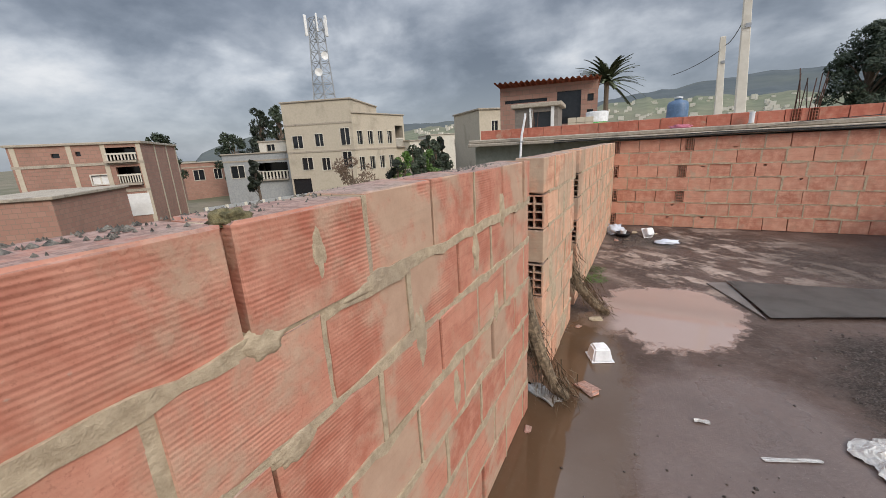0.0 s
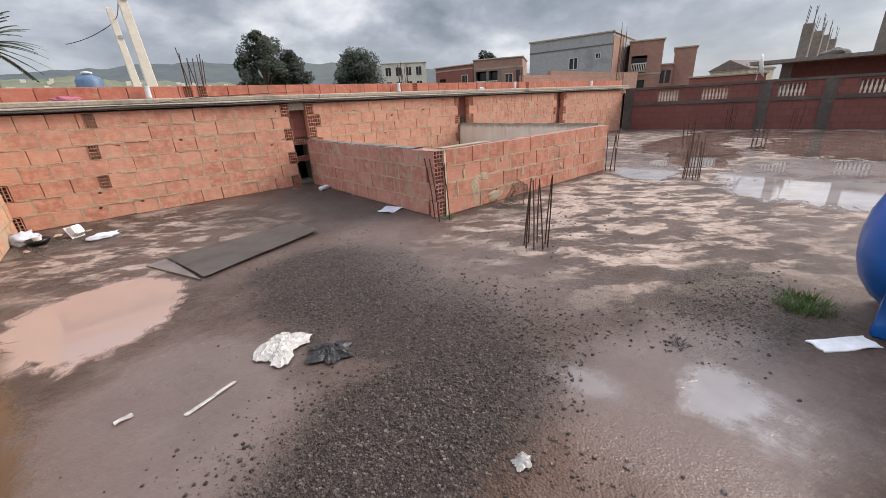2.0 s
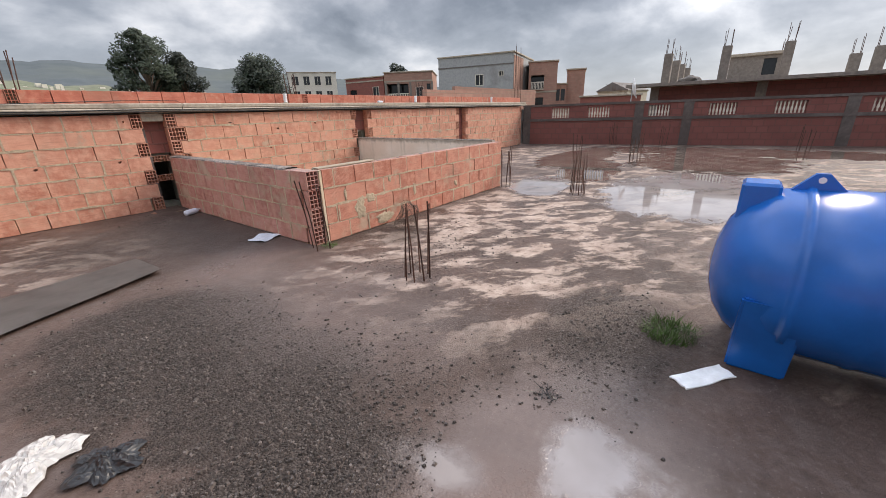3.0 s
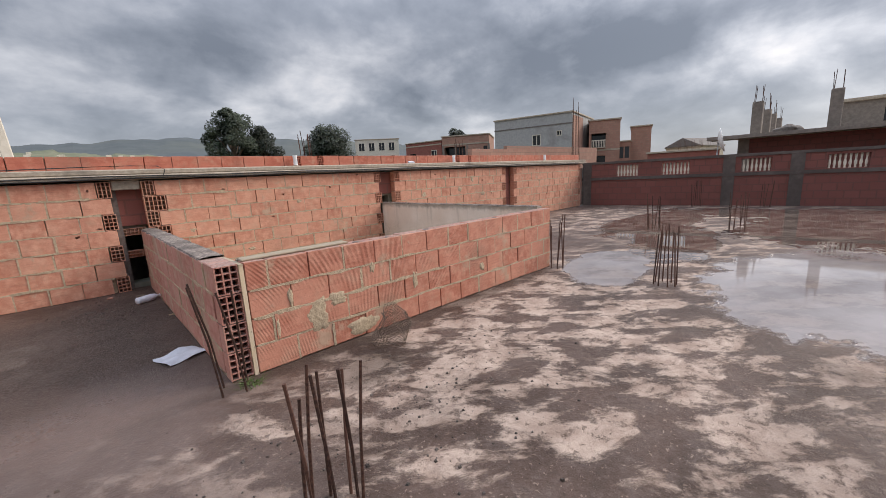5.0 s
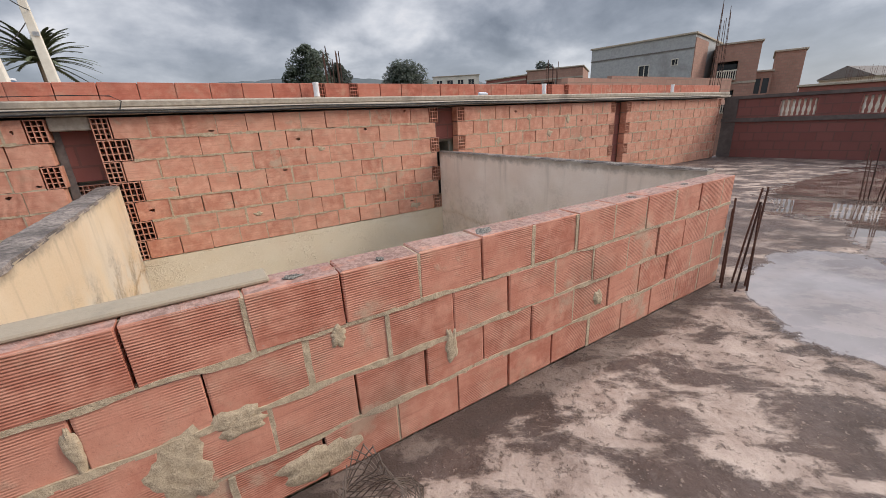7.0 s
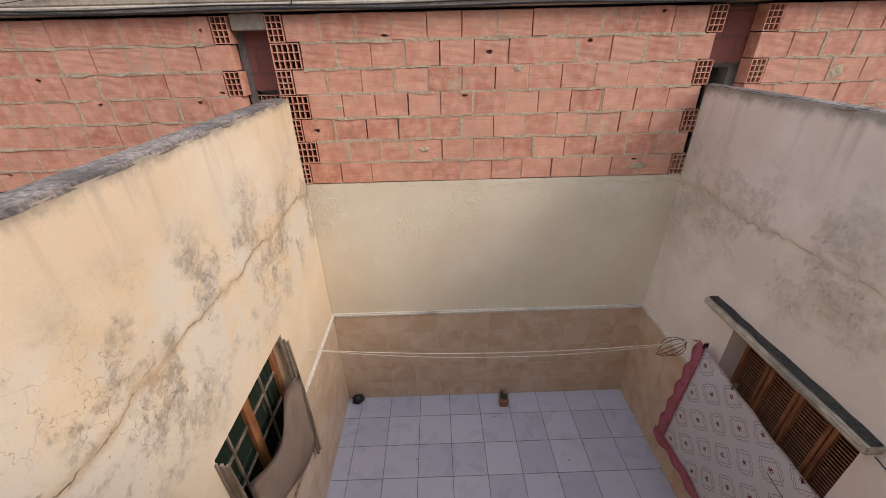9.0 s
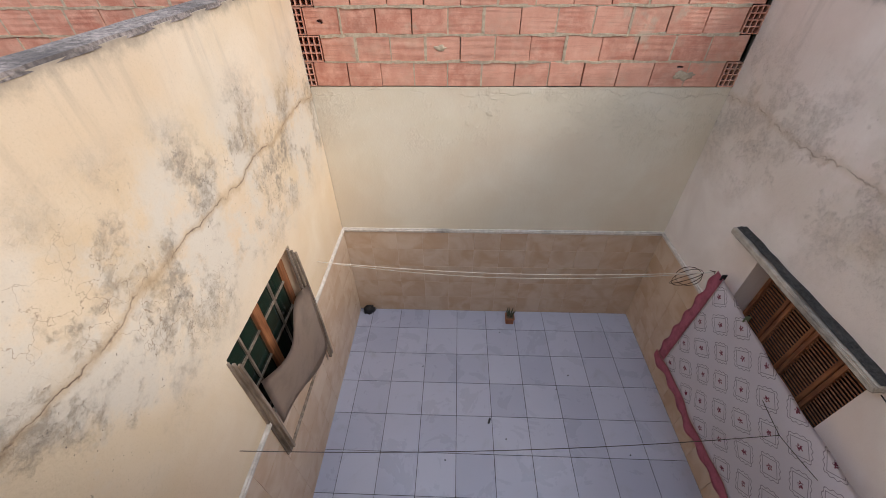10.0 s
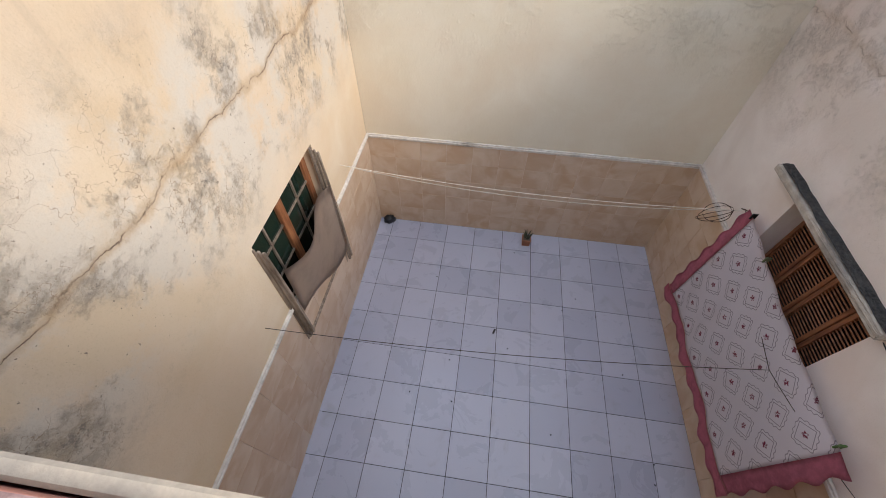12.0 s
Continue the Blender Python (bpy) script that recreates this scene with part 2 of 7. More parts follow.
def plaster(base, warm, band):
    """Painted plaster with runs from the coping, a cracked damp band and stains."""
    def build(k, geo, obj):
        x, y, z = k.xyz(geo)
        fine = k.noise(geo, 40.0, 6.0, 0.65)
        cloudy = k.noise(geo, 1.7, 5.0, 0.55, 0.5)
        col = k.mix(k.ramp(cloudy, 0.32, 0.68), base, warm)
        warp = k.noise(geo, 2.2, 4.0, 0.6)
        level = k.m("ADD", z, k.m("MULTIPLY", k.m("SUBTRACT", warp, 0.5), 0.55))
        near = k.m("SUBTRACT", 1.0, k.ramp(k.m("ABSOLUTE", k.m("ADD", level, 0.14)), 0.2, 0.85))
        patchy = k.noise(geo, 0.9, 6.0, 0.6, 0.3)
        col = k.mix(k.ramp(patchy, 0.4, 0.66, 0.0, 0.6), col, (base[0] * 0.97, base[1] * 0.9, base[2] * 0.86))
        bare = k.m("MULTIPLY", k.ramp(k.noise(geo, 1.9, 8.0, 0.66, 0.1), 0.42, 0.55), near)
        col = k.mix(k.m("MULTIPLY", bare, 0.9 * band), col, (0.60, 0.54, 0.44))
        blot = k.noise(geo, 2.4, 9.0, 0.7, 0.1)
        mottle = k.ramp(k.noise(geo, 16.0, 8.0, 0.75), 0.40, 0.62, 0.25, 1.0)
        damp = k.m("MULTIPLY", k.m("MULTIPLY", k.ramp(blot, 0.48, 0.58), mottle), near)
        col = k.mix(k.m("MULTIPLY", damp, 0.85 * band), col, (0.33, 0.275, 0.205))
        ochre = k.m("MULTIPLY", k.ramp(k.noise(k.scaled(geo, (1, 1, 1), (5, 3, 1)), 1.5, 6.0, 0.6), 0.52, 0.66), near)
        col = k.mix(k.m("MULTIPLY", ochre, 0.45 * band), col, (0.56, 0.40, 0.21))
        worn = k.m("MULTIPLY", k.ramp(k.noise(geo, 30.0, 8.0, 0.78), 0.52, 0.57), k.m("MULTIPLY", k.ramp(blot, 0.55, 0.63), near))
        col = k.mix(k.m("MULTIPLY", worn, 0.7 * band), col, (0.17, 0.145, 0.12))
        speck = k.ramp(k.noise(geo, 38.0, 4.0, 0.6), 0.67, 0.71)
        col = k.mix(k.m("MULTIPLY", speck, k.m("MULTIPLY", near, band)), col, (0.2, 0.16, 0.12))
        web = k.n("ShaderNodeTexVoronoi", {"Vector": k.n("ShaderNodeVectorMath", {0: geo, 1: k.n("ShaderNodeVectorMath", {0: k.n("ShaderNodeTexNoise", {"Vector": geo, "Scale": 5.0, "Detail": 5.0}).outputs["Color"], "Scale": 0.7}, operation="SCALE").outputs[0]}, operation="ADD").outputs[0], "Scale": 4.2}, feature="DISTANCE_TO_EDGE").outputs["Distance"]
        hair = k.m("MULTIPLY", k.m("SUBTRACT", 1.0, k.ramp(web, 0.003, 0.012)), k.m("MULTIPLY", k.ramp(k.noise(geo, 1.3, 4.0), 0.47, 0.58), near))
        col = k.mix(k.m("MULTIPLY", hair, 0.85 * band), col, (0.30, 0.22, 0.15))
        run = k.noise(k.scaled(geo, (6.5, 6.5, 0.55)), 1.0, 4.0, 0.6)
        high = k.ramp(z, 0.0, 0.85)
        col = k.mix(k.m("MULTIPLY", k.m("MULTIPLY", k.ramp(run, 0.52, 0.75), high), 0.42), col, (0.20, 0.175, 0.14))
        grime = k.ramp(k.m("ADD", z, k.m("MULTIPLY", k.m("SUBTRACT", k.noise(geo, 9.0, 6.0, 0.7), 0.5), 0.16)), 0.76, 0.85)
        col = k.mix(k.m("MULTIPLY", grime, 0.7), col, (0.17, 0.15, 0.12))
        pits = k.noise(geo, 130.0, 4.0, 0.65)
        col = k.mix(k.ramp(pits, 0.52, 0.72, 0.0, 0.22), col, (0.36, 0.28, 0.19))
        wander = k.m("ADD", k.m("MULTIPLY", k.m("SUBTRACT", k.noise(geo, 1.6, 3.0), 0.5), 0.3), k.m("MULTIPLY", k.m("SUBTRACT", k.noise(geo, 11.0, 5.0, 0.7), 0.5), 0.09))
        line = k.m("ABSOLUTE", k.m("ADD", k.m("ADD", z, 0.07), wander))
        thick = k.ramp(k.noise(geo, 2.7, 3.0), 0.4, 0.7, 0.0005, 0.007)
        crack = k.m("MULTIPLY", k.m("SUBTRACT", 1.0, k.m("DIVIDE", line, k.m("ADD", thick, 0.003)), clamp=True), k.ramp(k.noise(geo, 3.9, 6.0, 0.7), 0.42, 0.56))
        halo = k.m("SUBTRACT", 1.0, k.ramp(line, 0.0, 0.05))
        col = k.mix(k.m("MULTIPLY", halo, 0.6 * band), col, (0.42, 0.29, 0.16))
        col = k.mix(k.m("MULTIPLY", crack, 0.85 * band), col, (0.13, 0.08, 0.05))
        h = k.m("SUBTRACT", k.m("ADD", k.m("MULTIPLY", fine, 0.4), k.m("ADD", cloudy, k.m("MULTIPLY", damp, k.m("MULTIPLY", blot, 1.5)))), crack)
        return {"Base Color": col, "Roughness": 0.8, "Normal": k.bump(h, 0.008, 0.7)}
    return build


CREAM = material("cream_plaster", plaster((0.64, 0.51, 0.34), (0.69, 0.58, 0.43), 1.0))
CREAM_BACK = material("pale_cream_plaster", plaster((0.66, 0.58, 0.43), (0.70, 0.63, 0.49), 0.02))
GREY_PLASTER = material("grey_weathered_plaster", plaster((0.68, 0.60, 0.525), (0.78, 0.71, 0.635), 0.48))


def marbled(k, geo, obj):
    rnd = k.n("ShaderNodeObjectInfo").outputs["Random"]
    off = k.n("ShaderNodeVectorMath", {0: obj, 1: k.n("ShaderNodeCombineXYZ", {0: k.m("MULTIPLY", rnd, 30.0), 1: 0.0, 2: k.m("MULTIPLY", rnd, 11.0)}).outputs[0]}, operation="ADD").outputs[0]
    vein = k.noise(off, 3.4, 5.0, 0.5, 0.6)
    col = k.mix(k.ramp(vein, 0.32, 0.68), (0.49, 0.325, 0.195), (0.60, 0.465, 0.335))
    col = k.mix(k.m("MULTIPLY", rnd, 0.15), col, (0.56, 0.46, 0.36))
    return {"Base Color": col, "Roughness": 0.38}


def floor_tile(k, geo, obj):
    rnd = k.n("ShaderNodeObjectInfo").outputs["Random"]
    col = k.mix(rnd, (0.40, 0.41, 0.495), (0.48, 0.49, 0.57))
    dirt = k.noise(geo, 3.0, 6.0, 0.65, 0.6)
    col = k.mix(k.ramp(dirt, 0.56, 0.8, 0.0, 0.4), col, (0.27, 0.26, 0.26))
    return {"Base Color": col, "Roughness": k.ramp(dirt, 0.3, 0.8, 0.22, 0.5), "Normal": k.bump(k.noise(geo, 5.0, 3.0), 0.002, 0.4)}


MARBLE = material("beige_marbled_tile", marbled)
TILE = material("white_glazed_tile", floor_tile)
GROUT = material("dark_grout", stone((0.05, 0.048, 0.05), (0.09, 0.085, 0.085), 30))
MOULD = material("white_moulding", stone((0.54, 0.49, 0.42), (0.68, 0.63, 0.56), 24))


def wet_roof(k, geo, obj):
    """Damp screed: pale dried crust, dark grit and standing water."""
    x, y, z = k.xyz(geo)
    edge = k.m("SUBTRACT", k.noise(geo, 2.3, 6.0, 0.6, 0.3), 0.5)
    soft = k.m("SUBTRACT", k.noise(geo, 0.9, 4.0, 0.6, 0.3), 0.5)
    fine = k.m("SUBTRACT", k.noise(geo, 9.0, 6.0, 0.62), 0.5)
    torn = k.m("ADD", k.m("ADD", edge, soft), k.m("MULTIPLY", fine, 0.6))

    def patch(cx, cy, rx, ry, ang=0.0, blur=0.16, rag=0.9):
        c, s = math.cos(radians(ang)), math.sin(radians(ang))
        dx, dy = k.m("SUBTRACT", x, cx), k.m("SUBTRACT", y, cy)
        u = k.m("DIVIDE", k.m("ADD", k.m("MULTIPLY", dx, c), k.m("MULTIPLY", dy, s)), rx)
        v = k.m("DIVIDE", k.m("SUBTRACT", k.m("MULTIPLY", dy, c), k.m("MULTIPLY", dx, s)), ry)
        r = k.m("SQRT", k.m("ADD", k.m("MULTIPLY", u, u), k.m("MULTIPLY", v, v)))
        r = k.m("ADD", r, k.m("MULTIPLY", torn, rag))
        return k.m("SUBTRACT", 1.0, k.ramp(r, 1.0 - blur, 1.0 + blur))

    def union(*ms):
        out = ms[0]
        for one in ms[1:]:
            out = k.m("MAXIMUM", out, one)
        return out

    grit = k.noise(geo, 60.0, 5.0, 0.7)
    broad = k.noise(geo, 1.1, 6.0, 0.6, 0.6)
    mid = k.noise(geo, 5.0, 6.0, 0.65, 0.4)
    pebble = k.n("ShaderNodeTexVoronoi", {"Vector": geo, "Scale": 90.0, "Randomness": 1.0})
    stone_h = k.m("SUBTRACT", 1.0, k.m("MULTIPLY", pebble.outputs["Distance"], 1.3), clamp=True)
    stone_tone = k.xyz(pebble.outputs["Color"])[0]
    col = k.mix(k.ramp(broad, 0.35, 0.65), (0.060, 0.039, 0.031), (0.115, 0.077, 0.063))
    col = k.mix(k.ramp(mid, 0.42, 0.7, 0.0, 0.45), col, (0.145, 0.112, 0.10))
    mottled = k.noise(geo, 23.0, 7.0, 0.7)
    col = k.mix(k.ramp(mottled, 0.5, 0.68, 0.0, 0.5), col, (0.035, 0.026, 0.022))
    col = k.mix(k.ramp(mottled, 0.48, 0.32, 0.0, 0.4), col, (0.19, 0.15, 0.132))
    col = k.mix(k.ramp(k.noise(geo, 95.0, 2.0, 0.5), 0.68, 0.72, 0.0, 0.7), col, (0.34, 0.28, 0.25))
    # pale dried crust in torn streaks
    streak = k.noise(k.scaled(k.scaled(geo, (1, 1, 1), rot=(0, 0, radians(38))), (1.0, 1.9, 1)), 1.9, 10.0, 0.66, 0.25)
    zone = union(patch(3.9, -1.6, 4.2, 1.9, 0, 0.4), patch(10.5, -1.0, 4.0, 4.5, 0, 0.4), k.m("MULTIPLY", patch(-3.0, 2.2, 1.5, 1.7, 0, 0.4), 0.85), patch(1.6, -0.6, 2.2, 0.7, 5, 0.4), patch(0.9, -2.4, 1.5, 0.9, 0, 0.4), patch(5.0, -5.5, 4.5, 3.0, 0, 0.4), patch(0.0, -1.55, 0.5, 0.22, 15, 0.3))
    lean = k.m("MULTIPLY", patch(2.6, -0.75, 2.2, 0.7, 0, 0.5), 0.035)
    crust = k.m("MULTIPLY", zone, k.ramp(k.m("ADD", streak, lean), 0.475, 0.56))
    crust = k.m("MULTIPLY", crust, k.ramp(k.noise(geo, 15.0, 6.0, 0.72), 0.33, 0.47, 0.25, 1.0))
    specks = k.ramp(k.noise(geo, 34.0, 3.0, 0.6), 0.62, 0.66)
    crust = k.m("MAXIMUM", crust, k.m("MULTIPLY", k.m("MULTIPLY", specks, zone), 0.55))
    col = k.mix(k.m("MULTIPLY", crust, k.ramp(broad, 0.3, 0.65, 0.72, 0.95)), col, k.mix(k.ramp(mid, 0.3, 0.7), (0.33, 0.245, 0.20), (0.54, 0.43, 0.36)))
    # dark grit; patch (-1.2, 1.9) is wet and has the parapet's shade painted in
    tar = union(patch(-1.88, -0.85, 0.72, 1.0, 8, 0.22, 0.7), patch(-1.75, -1.75, 0.62, 0.6, 0, 0.25, 0.8), patch(-2.5, -2.6, 1.15, 0.55, 12, 0.3, 0.8), k.m("MULTIPLY", patch(-2.9, -3.3, 1.3, 0.6, 0, 0.4), 0.8), k.m("MULTIPLY", patch(-1.15, -2.2, 0.5, 0.8, 40, 0.4), 0.45), k.m("MULTIPLY", patch(-0.2, -3.2, 0.7, 0.45, 10, 0.4), 0.8), k.m("MULTIPLY", patch(-1.2, 1.9, 1.2, 1.5, 0, 0.4), 0.6), k.m("MULTIPLY", patch(-3.8, 2.9, 0.6, 0.6, 0, 0.4), 0.8))
    gravel_col = k.mix(k.ramp(stone_tone, 0.1, 1.0), (0.020, 0.0165, 0.015), (0.088, 0.072, 0.063))
    gravel_col = k.mix(k.ramp(mid, 0.42, 0.62, 0.0, 0.6), gravel_col, (0.070, 0.052, 0.044))
    col = k.mix(k.m("MULTIPLY", tar, k.ramp(mid, 0.25, 0.6, 0.65, 1.0)), col, gravel_col)
    col = k.mix(k.m("MULTIPLY", patch(-1.95, -3.3, 0.7, 0.4, 0, 0.4), 0.65), col, (0.14, 0.078, 0.054))
    # thin water film and standing water
    film = union(patch(-1.3, -3.3, 0.75, 0.55, -10, 0.4, 0.9), patch(-3.25, -1.65, 0.62, 0.75, 0, 0.25, 0.6), k.m("MULTIPLY", patch(-0.9, -1.3, 0.7, 1.1, 0, 0.5, 0.8), 0.6), k.m("MULTIPLY", patch(-0.75, 0.0, 0.7, 0.7, 0, 0.4, 0.8), 0.7))
    pond = union(patch(-3.55, 0.0, 0.58, 0.72, -25, 0.05, 0.9), patch(4.55, -0.62, 1.05, 0.55, 14, 0.03, 0.6), patch(5.1, -3.1, 2.05, 1.35, -4, 0.035, 0.6), patch(6.9, -0.8, 1.9, 0.7, 12, 0.04, 0.9), patch(9.4, 0.3, 2.6, 0.9, 0, 0.05, 0.8), patch(9.6, -3.0, 2.4, 1.7, 0, 0.05, 0.9),
                 patch(-1.27, -3.42, 0.17, 0.23, -20, 0.25, 2.4), patch(-1.58, -2.92, 0.09, 0.15, 10, 0.5, 2.4), patch(-4.1, -1.9, 0.36, 1.6, 0, 0.22, 0.6), patch(12.0, -3.5, 1.3, 4.5, 0, 0.06, 1.0))
    silt = patch(-3.55, 0.0, 0.60, 0.74, -25, 0.06, 0.9)
    # the film's wet sheen is put into the colour too, as a paler tone
    col = k.mix(k.m("MULTIPLY", film, 0.4), col, (0.19, 0.142, 0.127))
    col = k.mix(k.m("MULTIPLY", pond, 0.55), col, (0.12, 0.088, 0.074))
    # bright sky mirrored in the ponds, put into the base colour as pale grey
    sky_sheen = union(patch(4.55, -0.62, 1.05, 0.55, 14, 0.05, 0.6), patch(5.1, -3.1, 2.05, 1.35, -4, 0.06, 0.6), patch(-1.27, -3.42, 0.19, 0.25, -20, 0.4, 2.4), k.m("MULTIPLY", patch(-1.58, -2.92, 0.11, 0.17, 10, 0.6, 2.4), 0.45))
    col = k.mix(k.m("MULTIPLY", sky_sheen, k.ramp(soft, -0.25, 0.2, 0.3, 0.9)), col, (0.34, 0.31, 0.305))
    col = k.mix(k.m("MULTIPLY", silt, 0.8), col, (0.44, 0.32, 0.275))
    col = k.mix(k.m("MULTIPLY", patch(-4.15, -1.9, 0.4, 1.7, 0, 0.2, 0.6), 0.75), col, (0.10, 0.056, 0.026))
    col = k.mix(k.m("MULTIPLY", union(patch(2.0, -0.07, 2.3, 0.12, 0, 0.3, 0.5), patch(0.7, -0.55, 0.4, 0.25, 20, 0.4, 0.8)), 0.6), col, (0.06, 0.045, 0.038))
    damp = k.ramp(k.noise(geo, 0.7, 5.0, 0.6, 0.4), 0.35, 0.7, 0.58, 0.36)
    rough = k.m("ADD", damp, k.m("MULTIPLY", crust, 0.35))
    rough = k.m("ADD", rough, k.m("MULTIPLY", tar, k.ramp(stone_tone, 0.2, 0.9, 0.22, -0.10)))
    rough = k.m("SUBTRACT", rough, k.m("MULTIPLY", film, 0.17))
    still = k.m("SUBTRACT", 1.0, pond)
    rough = k.m("ADD", k.m("MULTIPLY", rough, still), k.m("MULTIPLY", pond, 0.03))
    lumps = k.m("ADD", k.m("MULTIPLY", grit, 0.45), mid)
    lumps = k.m("ADD", lumps, k.m("MULTIPLY", k.m("MULTIPLY", stone_h, k.m("ADD", tar, 0.04)), 0.6))
    relief = k.m("MULTIPLY", k.m("ADD", lumps, k.m("MULTIPLY", crust, 0.4)), k.m("MULTIPLY", still, k.m("SUBTRACT", 1.0, k.m("MULTIPLY", film, 0.6))))
    return {"Base Color": col, "Roughness": rough, "Normal": k.bump(relief, 0.016, 1.0), "Specular IOR Level": k.m("ADD", 0.2, k.m("MULTIPLY", k.m("MAXIMUM", pond, k.m("MULTIPLY", film, 0.8)), 0.34))}


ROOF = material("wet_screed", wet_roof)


def plain(color, rough, metal=0.0, vary=0.15, scale=8.0, relief=0.001, **extra):
    def build(k, geo, obj):
        f = k.noise(geo, scale, 5.0, 0.6)
        rnd = k.n("ShaderNodeObjectInfo").outputs["Random"]
        f2 = k.m("ADD", f, k.m("MULTIPLY", k.m("SUBTRACT", rnd, 0.5), 0.3))
        lo, hi = tuple(c * (1 - vary) for c in color), tuple(min(1, c * (1 + vary)) for c in color)
        out = {"Base Color": k.mix(k.ramp(f2, 0.3, 0.7), lo, hi), "Roughness": rough, "Metallic": metal, "Normal": k.bump(f, relief, 0.6)}
        out.update(extra)
        return out
    return build


def timber(a, b, scale=1.0):
    def build(k, geo, obj):
        g = k.noise(k.scaled(obj, (30 * scale, 30 * scale, 2.5 * scale)), 1.0, 6.0, 0.6, 0.4)
        w = k.noise(obj, 6.0, 4.0)
        return {"Base Color": k.mix(k.ramp(k.m("ADD", k.m("MULTIPLY", g, 0.7), k.m("MULTIPLY", w, 0.3)), 0.35, 0.65), a, b), "Roughness": 0.6, "Normal": k.bump(g, 0.003, 0.7)}
    return build


RUST = material("rusty_steel", plain((0.085, 0.042, 0.03), 0.75, 0.3, 0.5, 60, 0.002))
BLUE = material("blue_polyethylene", plain((0.004, 0.105, 0.40), 0.26, 0.0, 0.14, 3, 0.002))
WHITE = material("white_plastic", plain((0.78, 0.79, 0.80), 0.4))
FOIL = material("crumpled_white_plastic", plain((0.62, 0.60, 0.57), 0.22, 0, 0.3, 20, 0.004, **{"Transmission Weight": 0.45}))
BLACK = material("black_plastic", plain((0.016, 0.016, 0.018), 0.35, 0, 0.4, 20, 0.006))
CABLE = material("black_cable", plain((0.02, 0.02, 0.02), 0.5))
STEEL = material("galvanised_steel", plain((0.42, 0.43, 0.44), 0.45, 0.6))
MAT = material("wet_rubber_mat", plain((0.15, 0.135, 0.125), 0.38, 0, 0.25, 4, 0.004))
WOOD = material("brown_varnished_wood", timber((0.16, 0.055, 0.022), (0.36, 0.15, 0.06)))
WOOD_GREY = material("rotten_grey_wood", timber((0.10, 0.072, 0.052), (0.30, 0.235, 0.18)))
BOARD = material("warped_hardboard", plain((0.40, 0.31, 0.24), 0.55, 0, 0.14, 5, 0.003))
GLASS = material("dark_green_glass", plain((0.008, 0.022, 0.016), 0.06))
DARK_FILL = material("dark_window_glass", plain((0.02, 0.022, 0.025), 0.1))
BARK = material("bark", plain((0.15, 0.11, 0.08), 0.9, 0, 0.3, 12, 0.01))
LEAF = material("dark_leaves", plain((0.030, 0.043, 0.024), 0.65, 0, 0.5, 1.2))
LEAF_PALM = material("palm_leaves", plain((0.09, 0.105, 0.055), 0.6, 0, 0.4, 1.5))
LEAF_DRY = material("dry_twigs", plain((0.17, 0.115, 0.08), 0.8, 0, 0.3, 3))
STRAW = material("dry_brush", plain((0.25, 0.185, 0.12), 0.85, 0, 0.5, 40, 0.01))
GRASS = material("green_grass", plain((0.075, 0.15, 0.025), 0.55, 0, 0.4, 20))
CLAY_POT = material("terracotta", plain((0.32, 0.13, 0.07), 0.8))
ROPE = material("pale_cord", plain((0.55, 0.5, 0.42), 0.8))
RUSTY_WIRE = material("dull_rusty_wire", plain((0.12, 0.088, 0.068), 0.7))
WIRE = material("dark_wire", plain((0.07, 0.055, 0.045), 0.7))
PINK = material("pink_cloth", plain((0.50, 0.16, 0.22), 0.85, 0, 0.18, 14, 0.003))
PAPER = material("blueish_paper", plain((0.62, 0.66, 0.74), 0.6))
def loose_stone(k, geo, obj):
    island = k.n("ShaderNodeNewGeometry").outputs["Random Per Island"]
    col = k.mix(k.ramp(island, 0.1, 1.0), (0.028, 0.023, 0.020), (0.13, 0.105, 0.092))
    return {"Base Color": k.mix(k.ramp(k.noise(geo, 120, 3), 0.4, 0.7, 0, 0.4), col, (0.10, 0.075, 0.06)), "Roughness": k.ramp(island, 0.0, 1.0, 0.6, 0.32)}


GRIT = material("dark_grit", loose_stone)


# ---- building helpers ----
def link_mesh(name, me, mat_, parent=None, m=None):
    if mat_ is not None and not me.materials:
        me.materials.append(mat_)
    ob = new(name, me)
    if parent is not None:
        ob.parent = parent
    if m is not None:
        ob.matrix_basis = m
    return ob


def finish(name, bm, mat_, smooth=False):
    me = bpy.data.meshes.new(name)
    bmesh.ops.recalc_face_normals(bm, faces=bm.faces)
    bm.to_mesh(me)
    bm.free()
    if smooth:
        for p in me.polygons:
            p.use_smooth = True
    me.materials.append(mat_)
    return me


def part(name, bm, mat_, parent=None, label="", m=None, smooth=False):
    ob = link_mesh(name, finish(name, bm, mat_, smooth), None, parent, m)
    return tagged(ob, label) if label else ob


def thing(name, m, label, category, group="", kind=""):
    ob = new(name)
    ob.matrix_basis = m
    ob.empty_display_size = 0.1
    return tagged(ob, label, category, group, kind)


def add_box(bm, x0, y0, z0, x1, y1, z1, c=0.0):
    """A box, with chamfered edges where c is given."""
    r = bmesh.ops.create_cube(bm, size=1.0)
    for v in r["verts"]:
        v.co = Vector(((x0 + x1) / 2 + v.co.x * (x1 - x0), (y0 + y1) / 2 + v.co.y * (y1 - y0), (z0 + z1) / 2 + v.co.z * (z1 - z0)))
    if c > 0:
        es = list({e for v in r["verts"] for e in v.link_edges})
        bmesh.ops.bevel(bm, geom=es, offset=c, segments=1, affect="EDGES")
    return bm


def boxes(*rows, c=0.0):
    bm = bmesh.new()
    for r in rows:
        add_box(bm, *r, c=c)
    return bm


